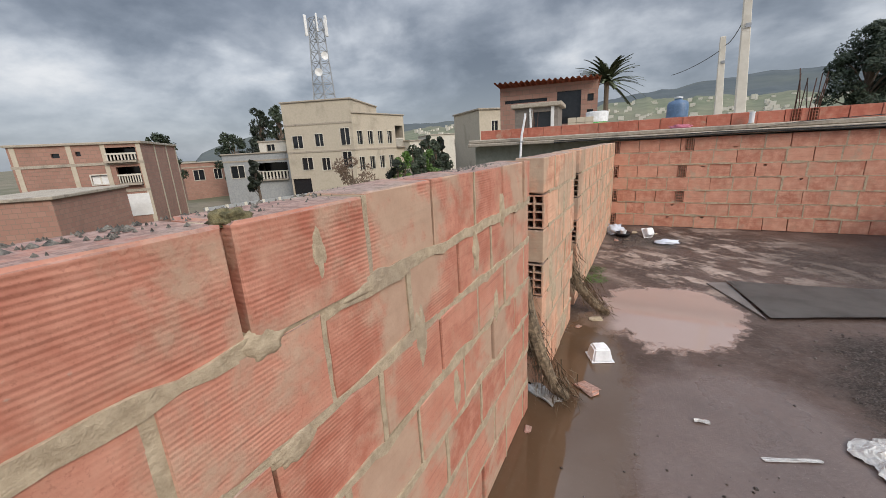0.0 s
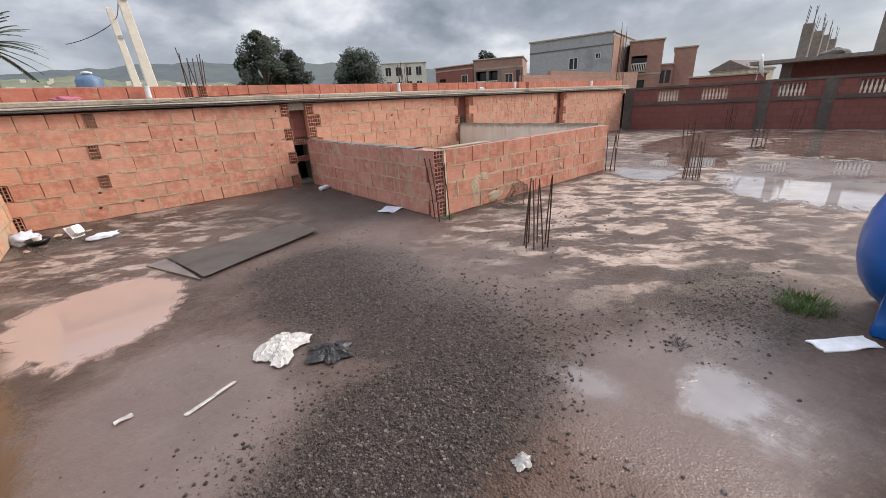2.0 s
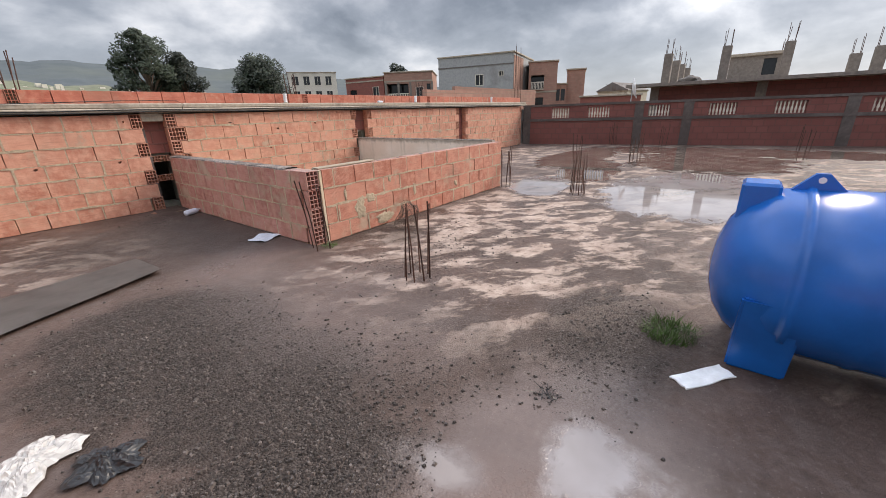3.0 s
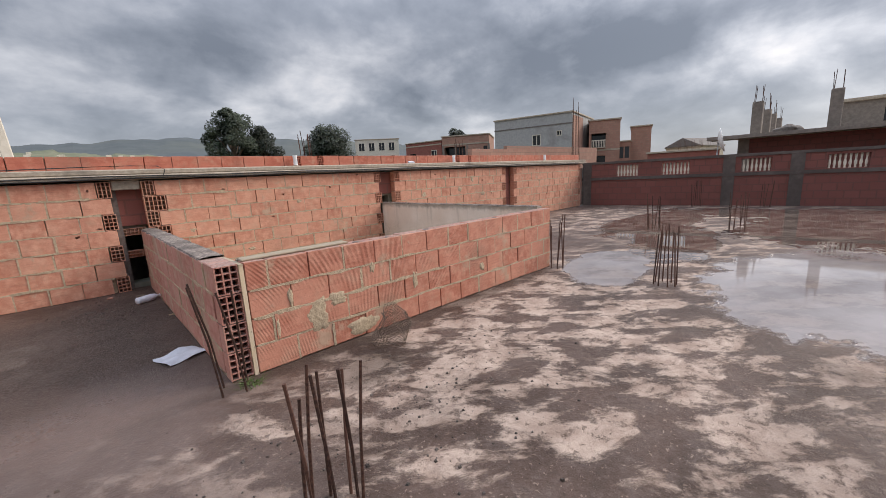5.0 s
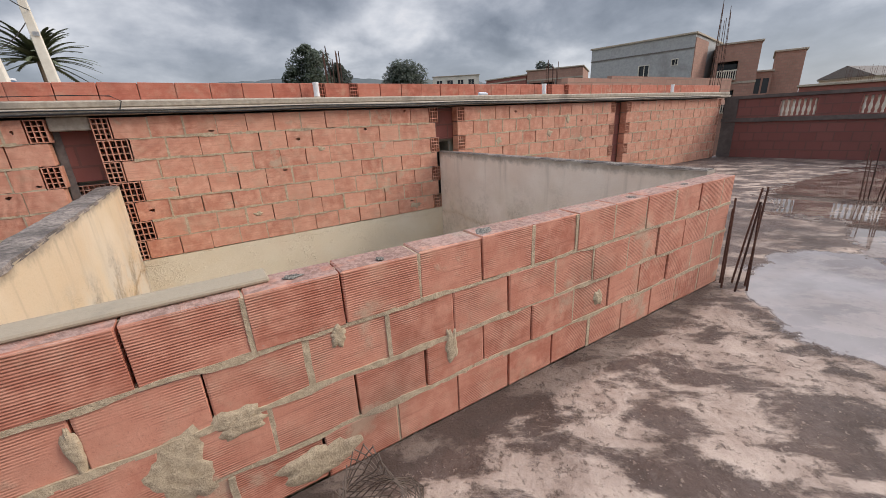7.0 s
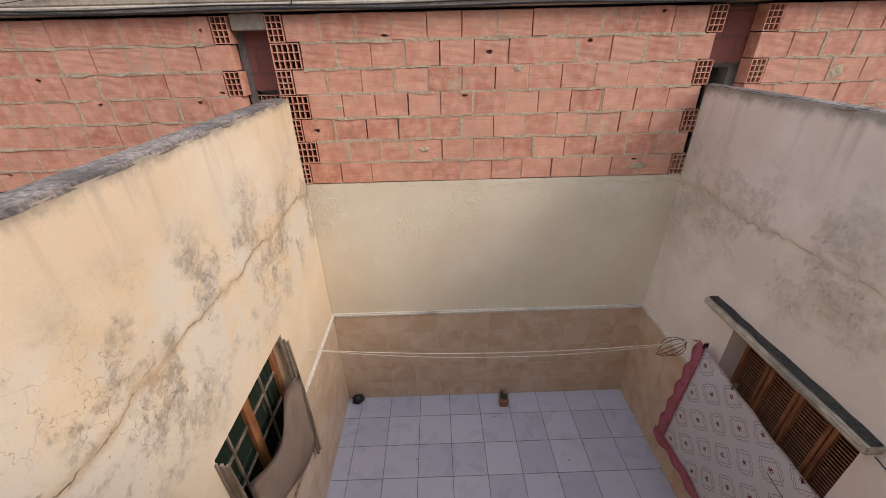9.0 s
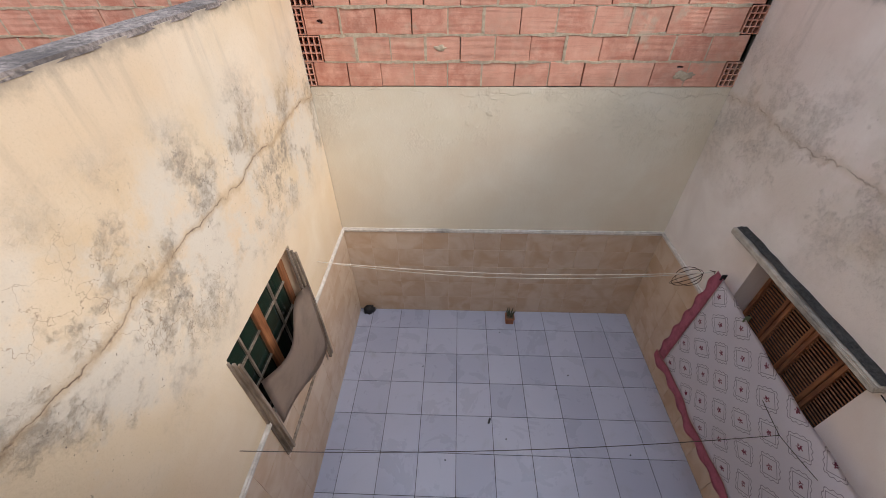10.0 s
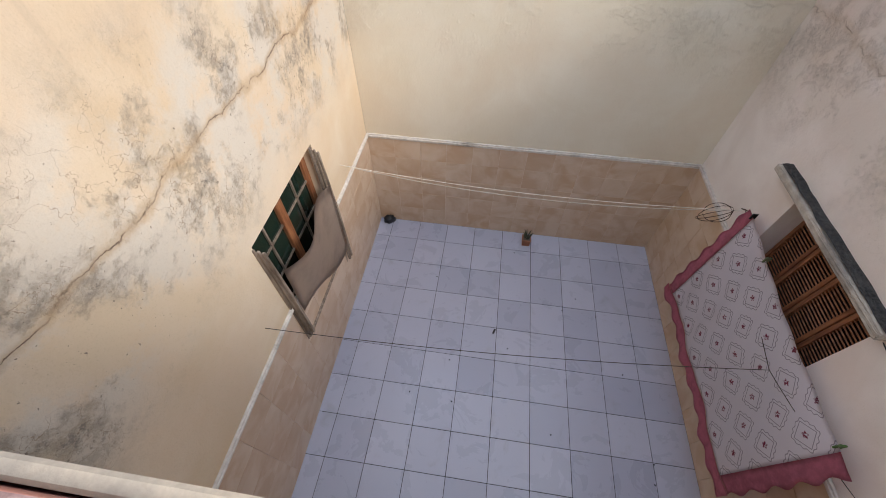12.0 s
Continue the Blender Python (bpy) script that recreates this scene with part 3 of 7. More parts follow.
def tube(bm, points, r0, r1=None, sides=6):
    """A round bar along points, tapering from r0 to r1."""
    r1 = r0 if r1 is None else r1
    pts = [Vector(p) for p in points]
    rings = []
    for i, p in enumerate(pts):
        d = (pts[min(i + 1, len(pts) - 1)] - pts[max(i - 1, 0)]).normalized()
        a = d.orthogonal().normalized()
        b = d.cross(a)
        r = r0 + (r1 - r0) * i / max(1, len(pts) - 1)
        rings.append([bm.verts.new(p + r * (a * math.cos(2 * math.pi * j / sides) + b * math.sin(2 * math.pi * j / sides))) for j in range(sides)])
    for q, s in zip(rings, rings[1:]):
        off = min(range(sides), key=lambda o: (s[o].co - q[0].co).length)
        for j in range(sides):
            bm.faces.new((q[j], q[(j + 1) % sides], s[(j + 1 + off) % sides], s[(j + off) % sides]))
    bm.faces.new(rings[0])
    bm.faces.new(rings[-1])
    return bm


def lathe(bm, profile, sides=20, at=(0, 0, 0)):
    rings = [[bm.verts.new((at[0] + r * math.cos(2 * math.pi * j / sides), at[1] + r * math.sin(2 * math.pi * j / sides), at[2] + z)) for j in range(sides)] for r, z in profile]
    for q, s in zip(rings, rings[1:]):
        for j in range(sides):
            bm.faces.new((q[j], q[(j + 1) % sides], s[(j + 1) % sides], s[j]))
    bm.faces.new(rings[0]), bm.faces.new(rings[-1])
    return bm


def holed_wall(bm, x0, x1, z0, z1, y0, y1, holes):
    """A wall along x, one connected mesh, with rectangular openings (a, b, low, high) through it."""
    xs = sorted({x0, x1, *[h[0] for h in holes], *[h[1] for h in holes]})
    zs = sorted({z0, z1, *[h[2] for h in holes], *[h[3] for h in holes]})
    nx, nz = len(xs) - 1, len(zs) - 1
    full = lambda i, j: 0 <= i < nx and 0 <= j < nz and not any(h[0] < (xs[i] + xs[i + 1]) / 2 < h[1] and h[2] < (zs[j] + zs[j + 1]) / 2 < h[3] for h in holes)
    made = {}

    def v(i, s, j):
        if (i, s, j) not in made:
            made[i, s, j] = bm.verts.new((xs[i], (y0, y1)[s], zs[j]))
        return made[i, s, j]

    for i in range(nx):
        for j in range(nz):
            if not full(i, j):
                continue
            bm.faces.new((v(i, 0, j), v(i + 1, 0, j), v(i + 1, 0, j + 1), v(i, 0, j + 1)))
            bm.faces.new((v(i, 1, j), v(i, 1, j + 1), v(i + 1, 1, j + 1), v(i + 1, 1, j)))
            if not full(i - 1, j):
                bm.faces.new((v(i, 0, j), v(i, 0, j + 1), v(i, 1, j + 1), v(i, 1, j)))
            if not full(i + 1, j):
                bm.faces.new((v(i + 1, 0, j), v(i + 1, 1, j), v(i + 1, 1, j + 1), v(i + 1, 0, j + 1)))
            if not full(i, j - 1):
                bm.faces.new((v(i, 0, j), v(i, 1, j), v(i + 1, 1, j), v(i + 1, 0, j)))
            if not full(i, j + 1):
                bm.faces.new((v(i, 0, j + 1), v(i + 1, 0, j + 1), v(i + 1, 1, j + 1), v(i, 1, j + 1)))
    return bm


# ---- bricks ----
def brick_mesh(name, lx, ly, lz, mat_, rng, wear=0.003, c=0.004):
    bm = bmesh.new()
    add_box(bm, 0, 0, 0, lx, ly, lz, c=c)
    for v in bm.verts:
        v.co += Vector((rng.uniform(-wear, wear), rng.uniform(-wear, wear) * 0.5, rng.uniform(-wear, wear)))
    return finish(name, bm, mat_)


def header_mesh(name, lx, ly, lz, cols, rows, mat_):
    """A hollow brick seen end-on: a front pierced by square cells."""
    bm = bmesh.new()
    web = 0.0085
    cw, ch = (lx - web * (cols + 1)) / cols, (lz - web * (rows + 1)) / rows
    for i in range(cols + 1):
        x = i * (cw + web)
        add_box(bm, x, 0, 0, x + web, ly, lz)
    for j in range(rows + 1):
        z = j * (ch + web)
        for i in range(cols):
            x = web + i * (cw + web)
            add_box(bm, x, 0.002, z, x + cw, ly, z + web)
    add_box(bm, 0.003, ly - 0.01, 0.003, lx - 0.003, ly - 0.004, lz - 0.003)
    return finish(name, bm, mat_)


MESHES = {}


def chipped_mesh(name, lx, ly, lz, mat_, rng):
    """A hollow brick whose face is broken through to the cell behind."""
    bm = bmesh.new()
    w, h = rng.uniform(0.02, 0.045), rng.uniform(0.010, 0.022)
    cx, cz = rng.uniform(0.06, lx - 0.06), rng.choice((0.035, lz - 0.035, lz * 0.5))
    corner = [bm.verts.new((a, 0, b)) for a, b in ((lx, lz), (0, lz), (0, 0), (lx, 0))]
    back = [bm.verts.new((v.co.x, ly, v.co.z)) for v in corner]
    rim = []
    for i in range(8):
        r = rng.uniform(0.6, 1.2)
        rim.append(bm.verts.new((cx + w * r * math.cos(i * math.pi / 4), 0, cz + h * r * math.sin(i * math.pi / 4))))
    deep = [bm.verts.new((v.co.x, 0.06, v.co.z)) for v in rim]
    for i in range(8):
        j = (i + 1) % 8
        bm.faces.new((rim[i], rim[j], corner[i // 2]))
        if i % 2:
            bm.faces.new((rim[j], corner[(i // 2 + 1) % 4], corner[i // 2]))
        bm.faces.new((rim[i], deep[i], deep[j], rim[j]))
    bm.faces.new(deep)
    for i in range(4):
        j = (i + 1) % 4
        bm.faces.new((corner[i], corner[j], back[j], back[i]))
    bm.faces.new(back)
    return finish(name, bm, mat_)


def pointing(rows, row_h, first, last, thick, perps, rng, bed, proud, seed, upright=1.0):
    """Uneven mortar: a wavering bed under each course and squeezed-out upright joints."""
    bm = bmesh.new()

    def bar(stations):
        rings = [[bm.verts.new(p) for p in ring] for ring in stations]
        for p, q in zip(rings, rings[1:]):
            for i in range(4):
                bm.faces.new((p[i], p[(i + 1) % 4], q[(i + 1) % 4], q[i]))
        bm.faces.new(rings[0]), bm.faces.new(rings[-1])

    n = max(2, int((last - first) / 0.045))
    for r in range(1, rows):
        out = []
        for i in range(n + 1):
            x = first + (last - first) * i / n
            a, b, c = (noise.noise(Vector((x * 5.0, r * 7.3 + seed, q * 9.1))) + 0.5 * noise.noise(Vector((x * 17.0, r * 3.1 + seed, q * 5.3))) for q in range(3))
            y = 0.001 - proud * (0.5 + a) + rng.uniform(-0.001, 0.001)
            lo, hi = r * row_h - bed * max(0.35, 1 + 1.5 * b), r * row_h + bed * max(0.35, 1 + 1.5 * c)
            out.append(((x, y, lo), (x, y, hi), (x, thick - 0.004, hi), (x, thick - 0.004, lo)))
        bar(out)
    for x, z in perps:
        w = bed * upright * rng.uniform(0.6, 1.3)
        y = 0.002 - proud * rng.uniform(-0.1, 0.9)
        x += rng.uniform(-0.003, 0.003)
        out = []
        for i in range(5):
            d = 0.4 * bed * noise.noise(Vector((x * 3, z * 9 + i * 2.7, seed)))
            zz = z + (row_h - 0.014) * i / 4
            out.append(((x - w + d, y, zz), (x + w + d, y, zz), (x + w, thick - 0.004, zz), (x - w, thick - 0.004, zz)))
        bar(out)
    return bm


def variants(key, lx, ly, lz, mat_, n=5):
    if key not in MESHES:
        rng = random.Random(hash(key) % 1000 if isinstance(key, int) else len(key) * 7)
        MESHES[key] = [brick_mesh("brick", lx, ly, lz, mat_, rng) for _ in range(n)]
    return MESHES[key]


def brick_wall(name, m, length, rows, thick, label, mat_, row_h=0.2135, pitch=0.31, seed=1, ends="", group="", gap=0.0075, hollow="", mids=(), skip=0.3, chips=0.0, bed=0.008, proud=0.004):
    """Mortar core with every brick proud of it. ends: 'l' and 'r' set hollow ends at every other course."""
    rng = random.Random(seed)
    height = rows * row_h
    first = 0.26 if "w" in ends else 0.15 if "l" in ends else 0.13 if "s" in hollow else 0.012
    last = 0.15 if "r" in ends else 0.13 if "e" in hollow else 0.012
    inset = 0.062
    perps = []
    core = boxes((first, inset, 0, length - last, thick - inset, height - 0.012))
    cap = header_mesh("hollow_brick", thick, 0.12, row_h - gap, 3, 4, mat_) if hollow else None
    ob = part(name, core, MORTAR, None, label, m)
    tagged(ob, category="brick wall", kind="structure")
    key = (round(thick, 3), mat_.name)
    full = variants(("full",) + key, pitch - gap, thick, row_h - gap, mat_)
    half = variants(("half",) + key, pitch / 2 - gap, thick, row_h - gap, mat_)
    broken = MESHES.setdefault(("broken",) + key, [chipped_mesh("brick", pitch - gap, thick, row_h - gap, mat_, random.Random(60 + q)) for q in range(5)])
    head = MESHES.setdefault(("head",) + key, header_mesh("hollow_brick", 0.14, thick, row_h - gap, 3, 4, mat_))
    wide = MESHES.setdefault(("wide",) + key, header_mesh("hollow_brick", 0.25, thick, row_h - gap, 5, 3, mat_))
    for r in range(rows):
        z = r * row_h + gap * 0.5
        x = 0.0
        stop = length
        if "l" in ends and r % 2 == 0:
            link_mesh("hollow_brick", head, None, ob, pose(0, -0.004, z))
            x = 0.15
        elif "w" in ends:
            link_mesh("hollow_brick", wide, None, ob, pose(0, -0.004, z))
            x = 0.26
        elif r % 2 == 1 and "l" not in ends and "s" not in hollow:
            link_mesh("brick", rng.choice(half), None, ob, pose(0, rng.uniform(-0.003, 0.003), z))
            x = pitch / 2
            perps.append((x - gap * 0.4, z))
        if "r" in ends and r % 2 == 0:
            stop = length - 0.15
            link_mesh("hollow_brick", head, None, ob, pose(stop + 0.01, -0.004, z))
        if "s" in hollow and r % 2 == 1:
            link_mesh("hollow_brick", cap, None, ob, pose(x, thick, z, 0, 0, -90))
            x += 0.125
        if "e" in hollow:
            stop = length - 0.125
            link_mesh("hollow_brick", cap, None, ob, pose(length, 0, z, 0, 0, 90))
        for mr, mx in mids:
            if mr == r:
                while mx - x > 0.05:
                    w = min(pitch, mx - x)
                    o = link_mesh("brick", rng.choice(full), None, ob, pose(x, rng.uniform(-0.004, 0.004), z))
                    o.scale = ((w - gap) / (pitch - gap), 1, 1)
                    x += w
                link_mesh("hollow_brick", head, None, ob, pose(x, -0.012, z)).scale = (0.75, 1, 1)
                x += 0.115
        while stop - x > 0.05:
            left = stop - x
            w = pitch if left > pitch * 0.98 else left
            me = rng.choice(broken if rng.random() < chips else full)
            tilt = rng.uniform(-0.25, 0.25)
            b = link_mesh("brick", me, None, ob, pose(x + rng.uniform(0, 0.004), rng.uniform(-0.004, 0.004), z + rng.uniform(-0.002, 0.002), 0, tilt, 0))
            if w < pitch * 0.98:
                b.scale = ((w - gap) / (pitch - gap), 1, 1)
            x += w
            if stop - x > 0.05 and rng.random() > skip:
                perps.append((x - gap * 0.4, z))
    part("mortar_joints", pointing(rows, row_h, first, length - last, thick, perps, rng, bed, proud, seed * 1.7, 0.55 if bed > 0.015 else 1.0), MORTAR, ob)
    return ob


# ---- the roof terrace ----
def setting(name, bm, mat_, label, category, m=None):
    return tagged(part(name, bm, mat_, None, label, m), category=category, kind="structure")


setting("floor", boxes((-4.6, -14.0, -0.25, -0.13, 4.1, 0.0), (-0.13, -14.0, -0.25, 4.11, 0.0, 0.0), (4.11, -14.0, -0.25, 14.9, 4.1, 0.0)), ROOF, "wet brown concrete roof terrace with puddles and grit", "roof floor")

ROW = 0.2135
# parapets round the light well
brick_wall("wall_well_south", pose(0.055, 0, 0), 4.045, 4, 0.145, "low parapet of ribbed salmon hollow bricks beside the light well", BRICK_OLD, ROW - 0.003, seed=3, skip=0.5, chips=0.03, bed=0.0095, proud=0.005)
brick_wall("wall_well_west", pose(-0.13, 3.9, 0, 0, 0, -90), 3.88, 4, 0.15, "low parapet of hollow bricks with plastered inner side", BRICK_DUSTY_SHADED, ROW - 0.003, seed=4, hollow="e", skip=0.15, bed=0.010, proud=0.008)
# long wall to the neighbour, in four bays with open column slots
NB = [(-4.40, 4.05), (-0.02, 4.02), (4.36, 3.97), (8.72, 4.1)]
for i, (x, w) in enumerate(NB):
    brick_wall(f"wall_north_{i + 1}", pose(x, 3.96, 0), w, 7, 0.15, "wall of salmon hollow bricks under a concrete beam", BRICK, 0.2165, seed=10 + i, ends=("lr", "lwr", "lr", "lr")[i], mids=((6, 1.15), (4, 1.12), (2, 1.1)) if i == 0 else (), skip=(0.2, 0.5, 0.38, 0.3)[i], chips=(0.05, 0.06, 0.04, 0.03)[i], bed=0.0105, proud=0.007)
# wall along the street side, in three panels that step apart
WEST = [(-9.0, 7.235), (-1.52, 1.10), (-0.10, 4.05)]
for i, (y, w) in enumerate(WEST):
    brick_wall(f"wall_west_{i + 1}", pose(-4.33 + (0.0, 0.02, 0.0)[i], y, 0, 0, 0, 90), w, 7, 0.17, "wall of ribbed hollow bricks smeared with cement", BRICK_PALE if i else BRICK_STREET, 0.2140, seed=20 + i, hollow="s" if i else "", gap=0.012, skip=0.05 if i else 0.3, chips=0.02, bed=0.009 if i else 0.0155, proud=0.007)
# grimy cement skim on the tops of the well's walls
def skim(name, x0, x1, y0, y1, z, label, seed):
    bm = bmesh.new()
    n = 60
    rows = []
    for i in range(n + 1):
        y = y0 + (y1 - y0) * i / n
        j0, j1 = 0.016 * noise.noise(Vector((y * 6, seed, 0))), 0.016 * noise.noise(Vector((y * 6, seed, 5)))
        rows.append([bm.verts.new((x, y, zz)) for x, zz in ((x0 + j0, z - 0.012), (x0 + j0 + 0.01, z + 0.004), ((x0 + x1) / 2, z + 0.010 + 0.006 * noise.noise(Vector((y * 9, seed, 2)))), (x1 + j1 - 0.006, z + 0.004), (x1 + j1, z - 0.02))])
    for p, q in zip(rows, rows[1:]):
        for j in range(4):
            bm.faces.new((p[j], p[j + 1], q[j + 1], q[j]))
    tagged(part(name, bm, GRIME, None, label), category="coping", kind="structure")


skim("coping_west", -0.128, 0.052, 0.45, 3.9, 0.845, "grimy cement skim on the parapet top", 1.0)
skim("coping_east", 3.998, 4.122, 0.16, 3.955, 0.868, "dark mossy cement on the wall top", 7.0)
# concrete beam on the long wall, and the neighbour's storey behind it
def beam(bm, x0, x1):
    add_box(bm, x0, 3.90, 1.535, x1, 4.55, 1.60, c=0.012)
    add_box(bm, x0, 3.94, 1.60, x1, 4.55, 1.675, c=0.015)
    return bm
setting("beam", beam(bmesh.new(), -7.2, 13.2), CONCRETE, "long raw concrete roof edge with a drip lip", "concrete beam")
slot_holes = [(-0.32, 0.0, 0.05, 0.86), (4.03, 4.33, 0.05, 1.0), (8.36, 8.68, 0.05, 1.0)]
# added to stop light from the far side, so the slots stay dark
setting("neighbour_inner_wall", boxes((-7.1, 5.6, -3.4, 13.0, 5.7, 1.39)), CONCRETE_DARK, "added dark sheet blocking light behind the slots", "wall")
setting("neighbour_wall", holed_wall(bmesh.new(), -7.15, 13.1, -3.4, 1.53, 4.20, 4.5, slot_holes), RENDER_GREEN, "greenish rendered wall of the next house", "house wall")
setting("neighbour_roof", boxes((-7.2, 4.5, 1.40, 13.2, 24, 1.62)), CONCRETE, "flat concrete roof of the next house", "roof")
brick_wall("parapet_neighbour", pose(-7.0, 4.17, 1.672), 20.1, 1, 0.14, "single course of deep red hollow bricks on the roof edge", BRICK_ROW, 0.19, 0.335, seed=40, mids=((0, 5.10), (0, 5.30), (0, 9.30), (0, 9.75), (0, 13.60), (0, 14.0)))
# slots between the bays: back face of the neighbour's brickwork
for i, (x, lo) in enumerate(((-0.35, 0.90), (4.0, 1.04), (8.33, 0.0))):
    setting(f"column_slot_{i + 1}", boxes((x, 4.125, lo, x + 0.4, 4.195, 1.5)), FAR_BRICK_RED, "dark brick backing of an open column slot", "wall")
    part("jamb", boxes((x - 0.02, 4.115, 0.0, x + 0.05, 4.40, 1.5)), CONCRETE_DARK, bpy.data.objects[f"column_slot_{i + 1}"], "raw concrete jamb")
slot_brick = header_mesh("hollow_brick", 0.28, 0.07, 0.10, 6, 2, BRICK)
for z in (0.76, 0.44):
    link_mesh("hollow_brick", slot_brick, None, bpy.data.objects["column_slot_1"], pose(-0.32, 4.13, z))
setting("slot_block", boxes((-0.34, 3.99, 1.40, -0.03, 4.10, 1.53), c=0.01), CONCRETE, "grey concrete block at the head of a slot", "block")

# plastered right wall of the well, and its walls below the terrace
BASE = -3.235
bm = holed_wall(bmesh.new(), 0.15, 3.9645, BASE, 0.865, 0.0, 0.12, [(1.52, 2.66, -2.15, -0.92)])
setting("wall_well_east", bm, GREY_PLASTER, "grey weathered plaster wall with a shuttered window", "wall", Matrix(((0, 1, 0, 4.0), (1, 0, 0, 0.0), (0, 0, 1, 0), (0, 0, 0, 1))))
bm = holed_wall(bmesh.new(), 0.0, 3.96, BASE, -0.015, 0.0, 0.2, [(1.52, 2.64, -2.25, -0.87)])
setting("wall_well_lower_west", bm, CREAM, "cream plaster wall, cracked and damp stained, with a window", "wall", Matrix(((0, -1, 0, 0.05), (1, 0, 0, 0.0), (0, 0, 1, 0), (0, 0, 0, 1))))
setting("plaster_west", boxes((0.022, 0.0, -0.015, 0.05, 3.955, 0.835)), CREAM, "cream plaster lining of the parapet with dark runs", "plaster")
setting("plaster_south", boxes((0.05, 0.147, BASE, 4.0, 0.166, 0.81), (0.05, 0.146, 0.805, 0.92, 0.172, 0.85), c=0.004), CREAM, "cream plaster lining of the parapet", "plaster")
setting("coping_south", boxes((0.06, 0.06, 0.838, 0.92, 0.176, 0.856), c=0.006), CREAM, "cream plaster skim at the end of the parapet top", "coping")
setting("wall_well_north", boxes((0.05, 3.965, BASE, 4.0, 4.19, -0.004)), CREAM_BACK, "pale cream plaster wall below the brickwork", "wall")
setting("well_floor_bed", boxes((-0.1, 0.0, BASE - 0.2, 4.15, 4.1, BASE - 0.006)), GROUT, "dark grout bed of the tiled floor", "floor")

# east wall of the terrace
EAST = Matrix.Translation((13.05, 3.96, 0)) @ Matrix.Rotation(radians(-79.8), 4, "Z")
holes = [(1.15, 1.85, 1.02, 1.40), (2.55, 3.35, 1.02, 1.40), (4.65, 5.35, 1.02, 1.40), (6.5, 7.3, 1.02, 1.40), (8.3, 9.1, 1.02, 1.40), (10.6, 11.5, 1.02, 1.40)]
e = setting("wall_east", holed_wall(bmesh.new(), 0.0, 20.0, 0.0, 1.47, 0.0, 0.18, holes), EAST_BRICK, "dull red brick wall with baluster openings and concrete bands", "wall", EAST)
part("band", boxes((-0.02, -0.03, 0.90, 20.0, 0.0 - 0.002, 1.0)), EAST_BAND, e, "concrete band")
part("coping", boxes((-0.02, -0.03, 1.472, 20.0, 0.2, 1.55)), EAST_BAND, e, "concrete coping")
for x in (0.0, 4.2, 5.75, 10.0, 14.3):
    part("column", boxes((x, -0.025, 0.0, x + 0.3, -0.003, 0.895)), EAST_BAND, e, "concrete column")
    part("column", boxes((x, -0.025, 1.002, x + 0.3, -0.003, 1.47)), EAST_BAND, e, "concrete column")
BAL = lathe(bmesh.new(), [(0.025, 0), (0.025, 0.03), (0.018, 0.06), (0.034, 0.12), (0.03, 0.17), (0.016, 0.24), (0.024, 0.31), (0.026, 0.38)], 8)
bal_me = finish("baluster", BAL, RENDER_PALE, True)
for a, b, lo, hi in holes:
    n = round((b - a) / 0.1)
    for i in range(n):
        link_mesh("baluster", bal_me, None, e, pose(a + (i + 0.5) * (b - a) / n, 0.09, lo))
# south wall closing the terrace behind the camera
setting("wall_south", boxes((-4.6, -14.2, 0, 16.0, -14.02, 1.3)), FAR_BRICK, "plain brick wall closing the terrace", "wall")

# ground to the horizon
bm = bmesh.new()
bmesh.ops.create_grid(bm, x_segments=8, y_segments=8, size=3000)
GROUND = material("dusty_ground", stone((0.15, 0.125, 0.085), (0.23, 0.19, 0.13), 0.6, stain=(0.07, 0.085, 0.035), stain_at=0.5))
setting("ground", bm, GROUND, "dusty ground with patches of scrub", "ground", pose(0, 0, -3.45))


# ---- tiles of the light well ----
well_floor = bpy.data.objects["well_floor_bed"]
tile_me = brick_mesh("tile", 0.410, 0.410, 0.006, TILE, random.Random(5), 0.0, 0.001)
xs = [0.055] + [0.262 + 0.4155 * i for i in range(10)]
ys = [1.09 + 0.4215 * (i - 3) for i in range(10)]
for x in xs:
    for y in ys:
        x1, y1 = min((0.262 if x < 0.1 else x + 0.4155), 3.997), min(y + 0.4215, 3.962)
        y0 = max(y, 0.165)
        if x1 - x < 0.03 or y1 - y0 < 0.03:
            continue
        o = link_mesh("tile", tile_me, None, well_floor, pose(x, y0, BASE - 0.005))
        o.scale = ((x1 - x - 0.006) / 0.410, (y1 - y0 - 0.006) / 0.410, 1)
dado_me = brick_mesh("tile", 0.328, 0.008, 0.298, MARBLE, random.Random(6), 0.0, 0.001)
for owner, m, length in (("wall_well_north", pose(0.055, 3.957, 0), 3.94), ("wall_well_lower_west", pose(0.058, 0.18, 0, 0, 0, 90), 3.77), ("wall_well_east", pose(3.992, 3.955, 0, 0, 0, -90), 3.77)):
    own = bpy.data.objects[owner]
    inv = own.matrix_basis.inverted()
    x = 0.0
    while x < length - 0.02:
        w = min(0.33, length - x)
        for j in range(5):
            z = BASE + j * 0.30
            o = link_mesh("tile", dado_me, None, own)
            o.matrix_basis = inv @ m @ pose(x, 0, z) @ Matrix.Diagonal(((w - 0.002) / 0.328, 1, 1, 1))
        x += w
    bm = bmesh.new()
    for z, t, h in ((-1.755, 0.012, 0.02), (-1.735, 0.022, 0.022), (-1.713, 0.014, 0.016)):
        add_box(bm, 0.0, -t, z, length, 0.008, z + h, c=0.004)
    o = part("moulding", bm, MOULD, own, "white moulding above the tiles")
    o.matrix_basis = inv @ m

